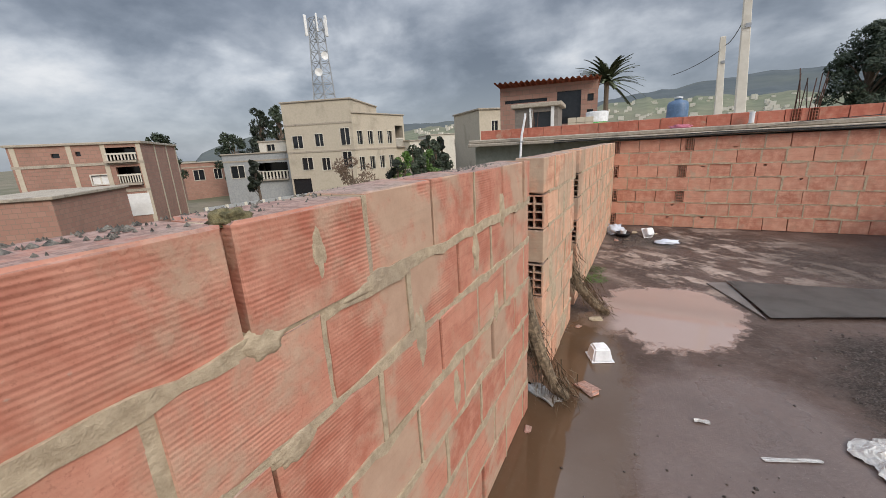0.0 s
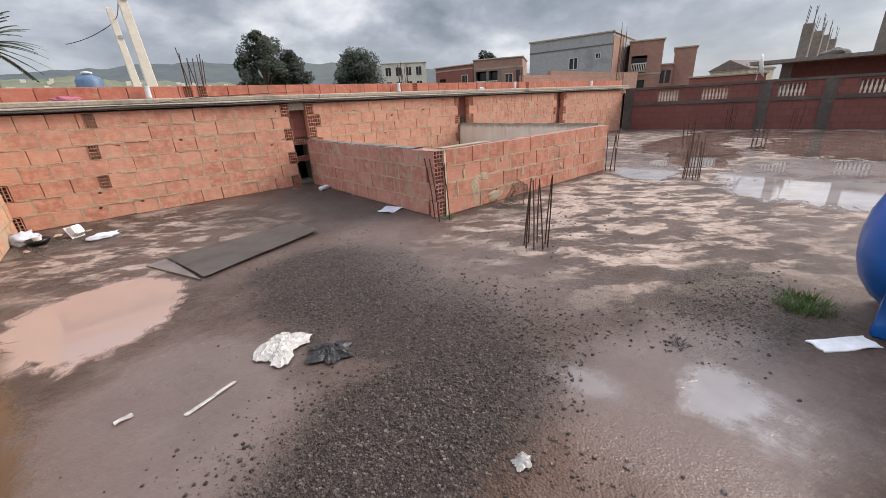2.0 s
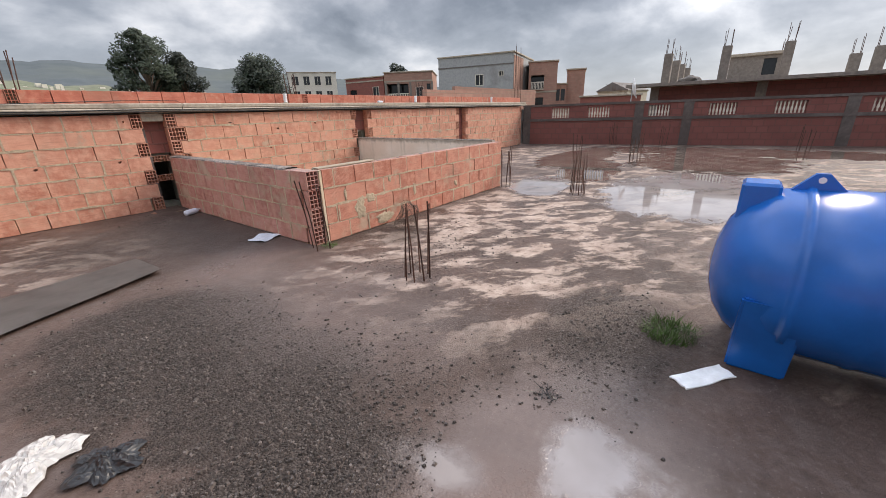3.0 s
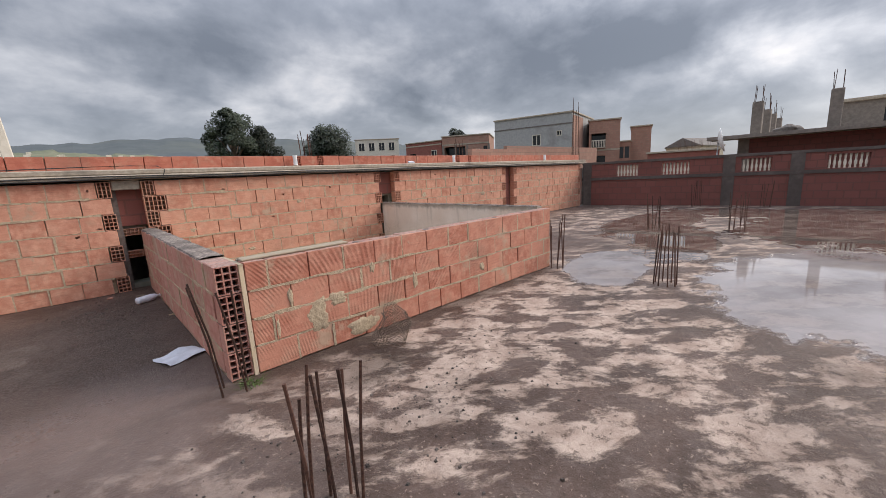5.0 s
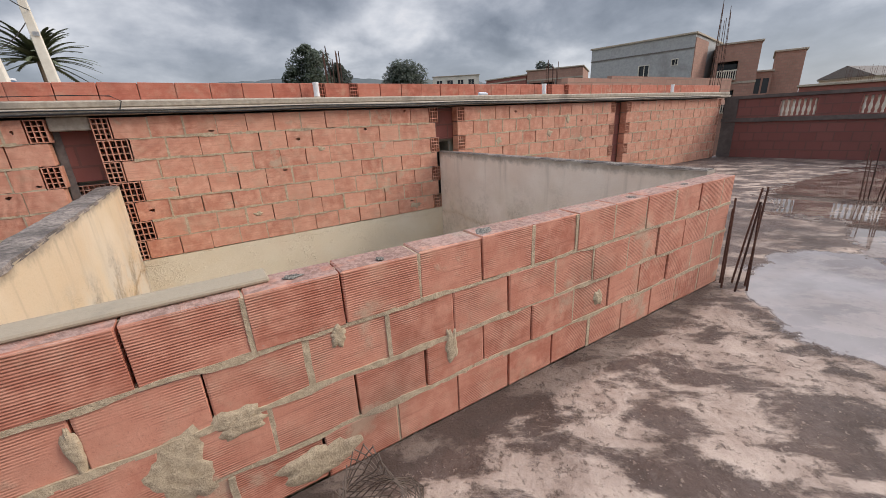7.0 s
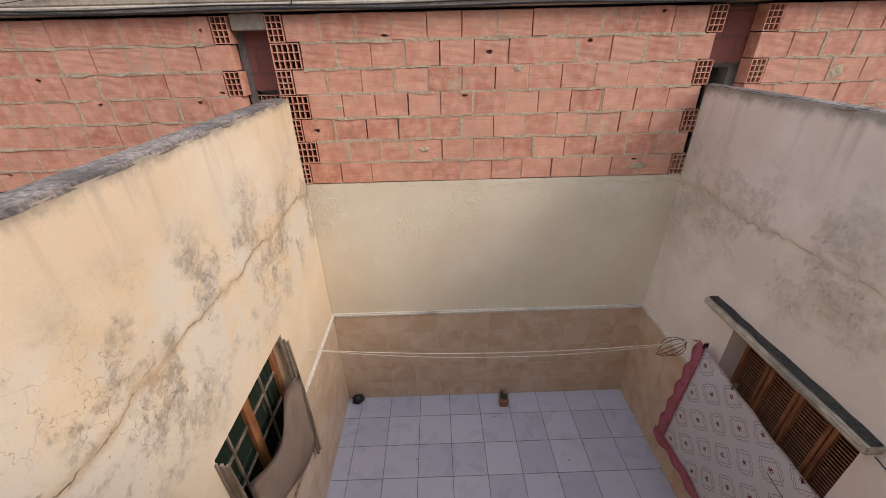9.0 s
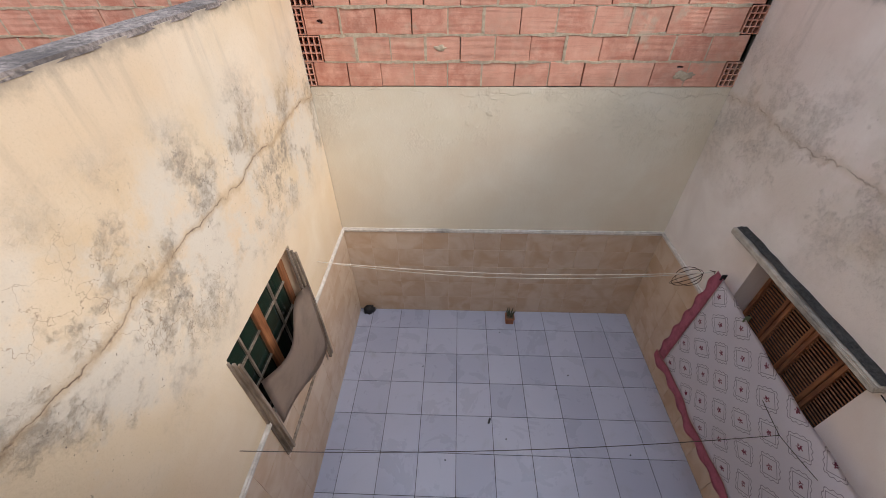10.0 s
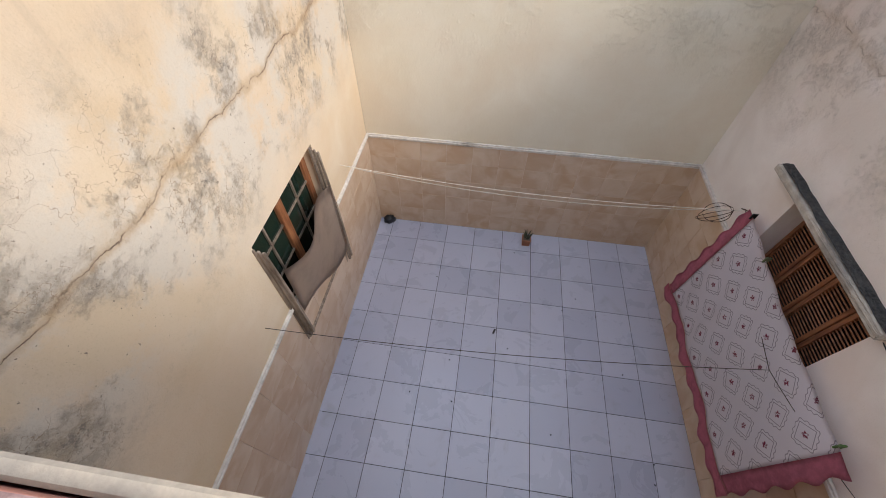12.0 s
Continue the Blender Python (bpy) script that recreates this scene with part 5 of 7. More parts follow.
film_bag("plastic_bag", pose(-2.62, -1.46, 0.0, 0, 0, -35), 0.135, 0.195, 0.07, FOIL, "crumpled translucent white plastic bag on wet grit", "plastic bag", 5)
film_bag("plastic_bag", pose(-2.43, -1.72, 0.0, 0, 0, 30), 0.11, 0.13, 0.065, BLACK, "crumpled black plastic bag on wet grit", "plastic bag", 8)
film_bag("paper_scrap", pose(-2.19, -2.97, 0.0, 0, 0, 10), 0.042, 0.036, 0.025, FOIL, "crumpled pale paper lying on grit", "litter", 11)


def sheet(name, m, w, l, mat_, label, category, seed, curl=0.02, thick=0.003):
    bm = bmesh.new()
    bmesh.ops.create_grid(bm, x_segments=10, y_segments=8, size=0.5)
    for v in bm.verts:
        e = 1 + 0.10 * noise.noise(v.co * 3 + Vector((seed, 0, 0)))
        v.co = Vector((v.co.x * w * e, v.co.y * l * e, 0.006 + curl * max(0, noise.noise(v.co * 2.2 + Vector((0, seed, 0))) + 0.25)))
    bmesh.ops.solidify(bm, geom=bm.faces[:], thickness=thick)
    return tagged(part(name, bm, mat_, None, label, m), category=category)


sheet("tape_strip", pose(-3.05, -1.64, 0, 0, 0, 22), 0.26, 0.026, FOIL, "torn strip of clear plastic on wet concrete", "litter", 2, 0.006, 0.0012)
sheet("paper_scrap", pose(-3.41, -1.50, 0, 0, 0, 10), 0.08, 0.03, FOIL, "small white paper scrap on wet concrete", "litter", 3, 0.02)
sheet("paper_sheet", pose(-0.30, 0.84, 0, 0, 0, 20), 0.30, 0.26, PAPER, "white paper sheet lying by the parapet", "paper", 4, 0.035)
sheet("foam_sheet", pose(-0.31, -3.72, 0, 0, 0, -38), 0.34, 0.11, WHITE, "white torn foam sheet on wet ground", "foam sheet", 6, 0.015, 0.008)
sheet("board_scrap", pose(-4.28, -1.60, 0, 0, 0, 60), 0.10, 0.24, FOIL, "pale torn board scrap by the wall", "litter", 7, 0.03, 0.008)
t = thing("plastic_bottle", pose(-0.27, 3.08, 0.045, 0, 90, 25), "pale lilac plastic bottle lying by the wall", "bottle")
part("body", lathe(bmesh.new(), [(0.038, -0.12), (0.043, -0.10), (0.043, 0.05), (0.036, 0.09), (0.016, 0.12), (0.016, 0.145)], 16), PAPER, t, smooth=True)
part("cap", lathe(bmesh.new(), [(0.018, 0.145), (0.018, 0.165)], 12), WHITE, t, "white cap")


def tray(m, label):
    """A square tub standing upside down."""
    t = thing("plastic_tub", m, label, "plastic tub")
    bm = bmesh.new()
    lo = [bm.verts.new((x * 0.075, y * 0.075, 0)) for x, y in ((-1, -1), (1, -1), (1, 1), (-1, 1))]
    hi = [bm.verts.new((x * 0.055, y * 0.055, 0.10)) for x, y in ((-1, -1), (1, -1), (1, 1), (-1, 1))]
    for i in range(4):
        bm.faces.new((lo[i], lo[(i + 1) % 4], hi[(i + 1) % 4], hi[i]))
    bm.faces.new(hi), bm.faces.new(lo)
    bmesh.ops.bevel(bm, geom=bm.edges[:], offset=0.012, segments=2, affect="EDGES")
    part("tub", bm, WHITE, t)
    part("rim", boxes((-0.082, -0.082, 0.0, 0.082, 0.082, 0.008), c=0.003), WHITE, t)
    return t


tray(pose(-4.0, -1.0, 0, 0, 0, 25), "white plastic tub upside down on wet concrete")
tray(pose(-3.72, 3.05, 0, 60, 0, 40) @ pose(0, 0, 0.0), "white plastic tub tipped over in a litter heap").location.z = 0.07
t = thing("black_bowl", pose(-4.06, 3.0, 0), "black plastic bowl in a litter heap", "bowl")
part("bowl", lathe(bmesh.new(), [(0.07, 0.0), (0.10, 0.03), (0.125, 0.075), (0.115, 0.075), (0.09, 0.035), (0.02, 0.02)], 20), BLACK, t, smooth=True)
part("cup", lathe(bmesh.new(), [(0.035, 0.03), (0.048, 0.11), (0.044, 0.11), (0.03, 0.04)], 14), WHITE, t, "white cup")
crumple("plastic_bag", pose(-4.2, 3.25, 0), (0.14, 0.14, 0.18), PAPER, "greyish plastic bag in a litter heap", "plastic bag", 14, 0.6)
crumple("plastic_bag", pose(-3.45, 2.72, 0, 0, 0, 20), (0.17, 0.09, 0.08), PAPER, "clear crumpled plastic bag on the roof", "plastic bag", 17, 0.5)


def shard(x, y, s, mat_, seed, label, category="brick shard", group="shards"):
    rng = random.Random(seed)
    bm = boxes((-s, -s * 0.55, 0, s, s * 0.55, s * 0.35), c=s * 0.12)
    for v in bm.verts:
        v.co += Vector((rng.uniform(-1, 1), rng.uniform(-1, 1), 0)) * s * 0.25
    return tagged(part("brick_shard", bm, mat_, None, label, pose(x, y, 0, 0, 0, rng.uniform(0, 180))), category=category, group=group)


shard(-4.03, -1.44, 0.07, BRICK, 1, "broken piece of clay brick on wet concrete")
for i, (x, y, s) in enumerate(((-4.28, -1.95, 0.03), (-4.1, -0.35, 0.05), (-4.05, -0.15, 0.04), (-4.22, -0.55, 0.03), (-3.9, 3.3, 0.06), (-4.0, 2.8, 0.04), (-4.15, 2.7, 0.05), (-3.6, 3.3, 0.04), (-0.3, 3.5, 0.04), (-0.6, 3.7, 0.05), (-0.15, 2.2, 0.03))):
    shard(x, y, s, (BRICK, MORTAR, WOOD_GREY)[i % 3], 20 + i, "small broken piece of brick or mortar", "rubble", "rubble bits")


def brush(m, label, seed, h=0.82, reach=0.32):
    """A bundle of dry fibres stuffed into a slot, bending out to the floor."""
    rng = random.Random(seed)
    t = thing("dry_brush_bundle", m, label, "brush bundle")
    core = bmesh.new()
    tube(core, [(-0.10, 0, h), (-0.06, 0, h * 0.75), (0.02, 0.02, h * 0.4), (reach * 0.6, 0.05, 0.10), (reach, 0.08, 0.01)], 0.06, 0.03, 9)
    for v in core.verts:
        v.co += v.co.normalized() * 0.02 * noise.noise(v.co * 14)
    part("core", core, STRAW, t)
    bm = bmesh.new()
    for i in range(1100):
        s = rng.random()
        c0 = Vector((-0.10, 0, h)).lerp(Vector((reach, 0.08, 0.02)), s) + Vector((-0.10 * math.sin(math.pi * s) + rng.gauss(0, 0.04), rng.gauss(0, 0.06), rng.gauss(0, 0.03)))
        d = Vector((reach + 0.05, rng.gauss(0, 0.2), -h)).normalized() * rng.uniform(0.05, 0.14) + Vector((rng.gauss(0, 0.03), rng.gauss(0, 0.03), rng.gauss(0, 0.03)))
        c0.z = max(c0.z, 0.03)
        e = c0 + d
        e.z = max(e.z, 0.004)
        side = d.cross(Vector((rng.random(), rng.random(), rng.random()))).normalized() * 0.004
        bm.faces.new([bm.verts.new(p) for p in (c0 - side, c0 + side, e)])
    tagged(part("fibre_mass", bm, STRAW, t), kind="stuff")
    return t


brush(pose(-4.315, -1.66, 0), "bundle of dry brown fibres stuffed in a wall slot", 1, 0.80, 0.18)
brush(pose(-4.31, -0.28, 0), "bundle of dry brown fibres leaning from a wall slot", 2, 0.72, 0.30)


def tuft(x, y, r, n, seed, label, mat_=None, h=0.10):
    rng = random.Random(seed)
    bm = bmesh.new()
    for _ in range(n):
        a, d = rng.uniform(0, 6.28), r * math.sqrt(rng.random())
        p = Vector((d * math.cos(a), d * math.sin(a), 0))
        tip = p + Vector((rng.gauss(0, 0.04), rng.gauss(0, 0.04), rng.uniform(0.3, 1.0) * h))
        s = Vector((math.sin(a), -math.cos(a), 0)) * 0.003
        bm.faces.new([bm.verts.new(q) for q in (p - s, p + s, tip)])
    return tagged(part("grass_tuft", bm, mat_ or GRASS, None, label, pose(x, y, 0)), category="grass", kind="stuff")


tuft(0.08, -3.50, 0.17, 500, 1, "small tuft of green grass in grit", None, 0.09)
tuft(-4.25, 0.75, 0.16, 250, 2, "sparse moss and grass along the wall foot", None, 0.04)
tuft(-4.27, 1.1, 0.12, 160, 3, "sparse moss and grass along the wall foot", None, 0.04)
tuft(-0.05, -0.12, 0.08, 90, 4, "weeds in the open parapet corner", None, 0.05)
tuft(-0.92, -3.09, 0.06, 60, 5, "dark dead weed on wet concrete", BLACK, 0.04)

# crumpled chicken wire
def chicken_wire():
    rng = random.Random(4)
    t = thing("chicken_wire", pose(1.02, -0.36, 0), "crumpled roll of rusty chicken wire by the parapet", "wire mesh")
    def surf(u, v):
        a = 2 * math.pi * u
        r = 0.13 + 0.03 * math.sin(3 * a + 4 * v)
        return Vector((r * math.cos(a) * (1 + 0.3 * math.sin(5 * v)), r * math.sin(a) * 0.8 + 0.03 * math.sin(6 * v), 0.01 + 0.30 * v + 0.03 * math.sin(2 * a)))
    for s in (1, -1):
        bm = bmesh.new()
        for i in range(22):
            pts = [surf(i / 22 + s * 0.45 * j / 10 + 0.01 * math.sin(j * 1.7 + i), j / 10) for j in range(11)]
            tube(bm, pts, 0.0021, 0.0021, 4)
        part("mesh", bm, RUSTY_WIRE, t)
    return t


chicken_wire()

# pipes, cables and a rag on the roof edge
def upright_pipe(x, y, z, label):
    t = thing("roof_pipe", pose(x, y, z), label, "pipe", "roof pipes")
    part("tube", lathe(bmesh.new(), [(0.036, 0), (0.036, 0.16), (0.040, 0.16), (0.040, 0.185), (0.030, 0.185), (0.030, 0.10)], 16), WHITE, t)
    part("collar", lathe(bmesh.new(), [(0.05, 0), (0.05, 0.012), (0.036, 0.018)], 16), CONCRETE, t, "cement collar")


for x in (2.27, 6.36, -2.40, 10.6):
    upright_pipe(x, 4.08, 1.675, "short white plastic pipe on the roof edge")
for i, (z, r) in enumerate(((1.545, 0.009), (1.575, 0.007))):
    t = thing("edge_cable", pose(0, 3.888, z), "black cable clipped along the concrete edge", "cable")
    bm = bmesh.new()
    tube(bm, [(-5.4 + 0.5 * q, 0.002 * math.sin(q), 0.008 * math.sin(q * 1.3 + i)) for q in range(37)], r, r, 6)
    part("run", bm, CABLE, t)
t = thing("loose_cable", pose(0, 3.92, 1.69), "loose black cable lying on the concrete edge", "cable")
part("run", tube(bmesh.new(), [(-2.4, 0.0, -0.09), (-1.8, 0.0, -0.02), (-1.2, 0.03, 0.0), (-0.6, 0.02, 0.02), (-0.1, 0.03, 0.03), (0.2, 0.0, 0.02), (0.28, -0.015, -0.03), (0.25, -0.025, -0.11)], 0.006, 0.006, 6), CABLE, t)
crumple("pink_rag", pose(-3.35, 4.05, 1.675), (0.16, 0.05, 0.07), PINK, "pink rag lying on the roof edge bricks", "rag", 21, 0.6)
t = thing("roof_bottle", pose(4.95, 4.05, 1.70, 0, 90, 10), "crushed pale bottle lying on the concrete edge", "bottle")
part("body", lathe(bmesh.new(), [(0.02, -0.11), (0.028, -0.09), (0.026, 0.05), (0.012, 0.10)], 10), PAPER, t)

# moss and lichen lumps on wall tops
for i, (x, y, z, s) in enumerate(((0.99, 0.06, 0.834, 0.05), (1.82, 0.07, 0.834, 0.085), (1.3, 0.03, 0.834, 0.035), (2.9, 0.05, 0.834, 0.045), (3.5, 0.06, 0.834, 0.045))):
    film_bag("moss_clump", pose(x, y, z, 0, 0, 40 * i), s * 0.62, s * 0.40, 0.009, LICHEN, "grey lichen and cement crumbs on bricks", "lichen", 30 + i)

# crumbs of mortar and lichen along the street wall's top
def wall_crumbs():
    rng = random.Random(91)
    me = bpy.data.meshes.new("crumbs")
    vs, fs = [], []
    for _ in range(2600):
        y = rng.uniform(-8.0, -1.98)
        if noise.noise(Vector((y * 4.0, 3.0, 0))) < rng.uniform(-0.5, 0.35):
            continue
        x = -4.50 + abs(rng.gauss(0, 0.055))
        if x > -4.34:
            continue
        s, b0, tw = 0.0016 + 0.006 * rng.random() ** 4, len(vs), rng.uniform(0, 3)
        for q in range(4):
            vs.append((x + s * rng.uniform(0.7, 1.5) * math.cos(tw + q * math.pi / 2), y + s * 1.4 * math.sin(tw + q * math.pi / 2), 1.490))
        vs.append((x, y, 1.4945 + s * 0.35))
        fs += [(b0 + q, b0 + (q + 1) % 4, b0 + 4) for q in range(4)]
    me.from_pydata(vs, [], fs)
    tagged(link_mesh("wall_crumbs", me, LICHEN), "grey mortar crumbs and lichen on the wall top", "crumbs", kind="stuff")


wall_crumbs()
crumple("moss_clump", pose(-4.352, -3.40, 1.482, 0, 0, 80), (0.032, 0.017, 0.022), material("yellow_moss", stone((0.07, 0.065, 0.03), (0.26, 0.22, 0.11), 60, relief=0.02)), "yellow-green moss in a broken brick", "moss", 66, 0.9)

# cement daubs across the brick faces
def daub(owner, m, w, h, seed):
    own = bpy.data.objects[owner]
    bm = bmesh.new()
    n, rings = 44, []
    for q in range(1, 6):
        s = q / 5
        ring = []
        for i in range(n):
            a = 2 * math.pi * i / n
            u, v = math.cos(a), math.sin(a)
            r = s * (1 + 0.5 * noise.noise(Vector((u * 1.3 + seed, v * 1.3, 0))) + 0.25 * noise.noise(Vector((u * 3.5 + seed, v * 3.5, 3))))
            p = Vector((u * w * r, 0, v * h * r))
            p.y = -0.0065 * (1 - s ** 4) - 0.003 * noise.noise(p * 40 + Vector((seed, 0, 0))) * (1 - s) + (0.004 if q == 5 else 0)
            ring.append(bm.verts.new(p))
        rings.append(ring)
    bm.faces.new(rings[0])
    for p, q in zip(rings, rings[1:]):
        for i in range(n):
            bm.faces.new((p[i], p[(i + 1) % n], q[(i + 1) % n], q[i]))
    o = part("cement_daub", bm, MORTAR, own, smooth=True)
    o.matrix_basis = own.matrix_basis.inverted() @ m


for i, (x, z, w, h) in enumerate(((0.56, 0.30, 0.10, 0.13), (0.74, 0.40, 0.09, 0.06), (0.98, 0.10, 0.16, 0.075), (1.58, 0.37, 0.035, 0.09), (0.35, 0.50, 0.018, 0.09), (0.23, 0.29, 0.015, 0.10), (1.1, 0.60, 0.03, 0.05), (2.6, 0.3, 0.04, 0.05))):
    daub("wall_well_south", pose(x, 0, z), w, h, i * 3.1)
for i, (y, z, w, h) in enumerate(((-3.40, 1.285, 0.045, 0.03), (-3.26, 1.40, 0.022, 0.06), (-2.92, 1.06, 0.03, 0.10), (-3.38, 1.06, 0.06, 0.03), (-2.72, 0.75, 0.03, 0.11), (-3.12, 1.285, 0.08, 0.02), (-2.5, 1.2, 0.03, 0.08), (-2.2, 1.3, 0.03, 0.08), (-2.3, 0.9, 0.03, 0.08))):
    daub("wall_west_1", pose(-4.33, y, z, 0, 0, 90), w, h, 40 + i * 2.3)
for i, (y, z, w, h) in enumerate(((-1.2, 0.55, 0.10, 0.08), (-0.8, 0.12, 0.14, 0.10), (-1.3, 0.75, 0.05, 0.12), (-0.9, 1.15, 0.03, 0.09))):
    daub("wall_west_2", pose(-4.31, y, z, 0, 0, 90), w, h, 70 + i * 2.3)
for i, (x, z, w, h) in enumerate(((5.2, 0.95, 0.07, 0.06), (6.4, 1.0, 0.08, 0.06), (7.3, 0.85, 0.08, 0.06), (5.9, 1.3, 0.06, 0.05), (6.9, 1.25, 0.05, 0.08))):
    daub("wall_north_3", pose(x, 3.96, z), w, h, 90 + i)

for i, (x, z, w, h) in enumerate(((3.52, 0.10, 0.09, 0.05), (0.5, 0.75, 0.05, 0.04), (2.2, 1.05, 0.06, 0.03), (1.3, 0.33, 0.05, 0.025))):
    daub("wall_north_2", pose(x, 3.96, z), w, h, 120 + i)
t = thing("vent_pipe", pose(-6.05, 3.86, 1.2), "white bent plastic vent pipe beside the roof edge", "pipe")
part("tube", tube(bmesh.new(), [(0.0, 0, 0), (0.03, 0, 0.5), (0.10, 0, 0.86), (0.10, 0, 0.92)], 0.022, 0.022, 10), WHITE, t)
part("clip", boxes((0.0, -0.02, 0.38, 0.06, 0.06, 0.41), c=0.004), STEEL, t)

# loose grit on the dark patches
def grit():
    rng = random.Random(77)
    me = bpy.data.meshes.new("grit")
    vs, fs = [], []
    spots = ((-1.9, -0.95, 0.75, 1.1, 1500), (-2.4, -2.5, 1.1, 0.6, 2200), (-2.8, -3.2, 1.0, 0.5, 500), (-1.5, -2.2, 0.7, 0.9, 700), (-0.2, -3.2, 0.7, 0.4, 350), (-3.9, 2.9, 0.5, 0.5, 260), (0.5, -1.2, 1.6, 0.9, 150), (-3.3, -2.3, 0.7, 0.7, 30), (-1.0, -3.0, 0.9, 0.6, 110), (-0.7, 2.9, 0.5, 0.9, 260))
    for cx, cy, rx, ry, n in spots:
        for _ in range(n * 3):
            x, y = cx + rng.gauss(0, 0.42) * rx, cy + rng.gauss(0, 0.42) * ry
            if (x > -0.16 and y > -0.02) or x < -4.28 or ((x + 1.40) / 0.36) ** 2 + ((y + 3.24) / 0.42) ** 2 < 1:
                continue
            s = 0.0032 + 0.0105 * rng.random() ** 4
            b0 = len(vs)
            tw = rng.uniform(0, 3)
            for q in range(4):
                a = tw + q * math.pi / 2
                vs.append((x + s * math.cos(a) * rng.uniform(0.7, 1.3), y + s * math.sin(a), -0.001))
            for q in range(4):
                a = tw + q * math.pi / 2
                vs.append((x + 0.55 * s * math.cos(a), y + 0.55 * s * math.sin(a), s * rng.uniform(0.5, 1.0)))
            for q in range(4):
                r = (q + 1) % 4
                fs.append((b0 + q, b0 + r, b0 + 4 + r, b0 + 4 + q))
            fs.append((b0 + 4, b0 + 5, b0 + 6, b0 + 7))
    me.from_pydata(vs, [], fs)
    o = link_mesh("gravel", me, GRIT)
    tagged(o, "scattered dark grit and small stones on wet concrete", "gravel", kind="stuff")


grit()


# ---- the town around ----
GZ = -3.45


def house(name, label, at, rz, w, d, top, mat_, openings=(), side=(), parapet=0.0, slab=True, category="house", base=GZ, bands=(), group=""):
    """A flat-roofed house. Openings (u0, u1, z0, z1, kind) in metres on the front; side: the same on the wall at its left end."""
    t = thing(name, pose(at[0], at[1], base, 0, 0, rz), label, category, group)
    h = top - base
    hole = lambda rows: [(a, b, z0 - base, z1 - base) for a, b, z0, z1, kd in rows]
    part("wall", holed_wall(bmesh.new(), 0, w, 0, h, 0, 0.25, hole(openings)), mat_, t)
    o = part("wall", holed_wall(bmesh.new(), 0.0, d - 0.25, 0, h, 0, 0.25, hole(side)), mat_, t)
    o.matrix_basis = Matrix(((0, 1, 0, 0), (1, 0, 0, 0.25), (0, 0, 1, 0), (0, 0, 0, 1)))
    part("wall", boxes((w - 0.25, 0.25, 0, w, d, h)), mat_, t)
    part("wall", boxes((0.25, d - 0.25, 0, w - 0.25, d, h)), mat_, t)
    part("roof", boxes((-0.12, -0.12, h, w + 0.12, d + 0.12, h + 0.14), c=0.02) if slab else boxes((0.2, 0.2, h - 0.3, w - 0.2, d - 0.2, h - 0.15)), CONCRETE, t, "concrete roof slab")
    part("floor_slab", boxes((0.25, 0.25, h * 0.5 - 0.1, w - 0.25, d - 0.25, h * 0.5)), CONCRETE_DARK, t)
    for z in bands:
        part("band", boxes((-0.03, -0.04, z - base, w + 0.03, -0.002, z - base + 0.16)), CONCRETE, t, "concrete floor band")
    for rows, turn in ((openings, None), (side, 1)):
        for a, b, z0, z1, kd in rows:
            z0, z1 = z0 - base, z1 - base
            m = Matrix(((0, 1, 0, 0), (1, 0, 0, 0.25), (0, 0, 1, 0), (0, 0, 0, 1))) if turn else Matrix()
            # dark panes; in holes and loggias the same sheet stands for the shade inside
            win = part("window" if kd != "loggia" else "balcony", boxes((a, 0.12, z0, b, 0.15, z1)) if kd != "loggia" else boxes((a, 1.6, z0, b, 1.7, z1)), DARK_FILL if kd != "shutter" else RENDER_WHITE, t, m=m)
            if kd == "frame" or kd == "shutter":
                part("window_frame", boxes((a - 0.06, -0.03, z0 - 0.06, a, 0.1, z1 + 0.06), (b, -0.03, z0 - 0.06, b + 0.06, 0.1, z1 + 0.06), (a, -0.03, z1, b, 0.1, z1 + 0.06), (a, -0.05, z0 - 0.06, b, 0.1, z0)), RENDER_PALE, win)
                part("mullion", boxes(((a + b) / 2 - 0.03, 0.08, z0, (a + b) / 2 + 0.03, 0.118, z1)), RENDER_PALE, win)
            if kd == "loggia":
                rail = min(0.85, 0.45 * (z1 - z0))
                part("rail", boxes((a, -0.06, z0 + rail, b, 0.06, z0 + rail + 0.1)), RENDER_PALE, win)
                for i in range(9):
                    part("baluster", boxes((a + (b - a) * (i + 0.3) / 9, -0.04, z0 + 0.02, a + (b - a) * (i + 0.7) / 9, 0.04, z0 + rail)), RENDER_PALE, win)
                part("floor", boxes((a, -0.3, z0 - 0.12, b, 1.6, z0)), CONCRETE, win)
    return t


def spot(eye, az, dist):
    return eye[0] + dist * math.cos(radians(az)), eye[1] + dist * math.sin(radians(az))


E0, E4 = (-3.79, -3.76), (-1.1, -3.3)


def facing(eye, az0, az1, d0, d1=None):
    """Left end, heading and width of a front seen between two bearings."""
    a, b = Vector(spot(eye, az0, d0)), Vector(spot(eye, az1, d1 or d0))
    v = b - a
    return (a.x, a.y), math.degrees(math.atan2(v.y, v.x)), v.length


# west side, seen over the street wall
at, rz, w = facing(E0, 165.5, 155.0, 32, 30)
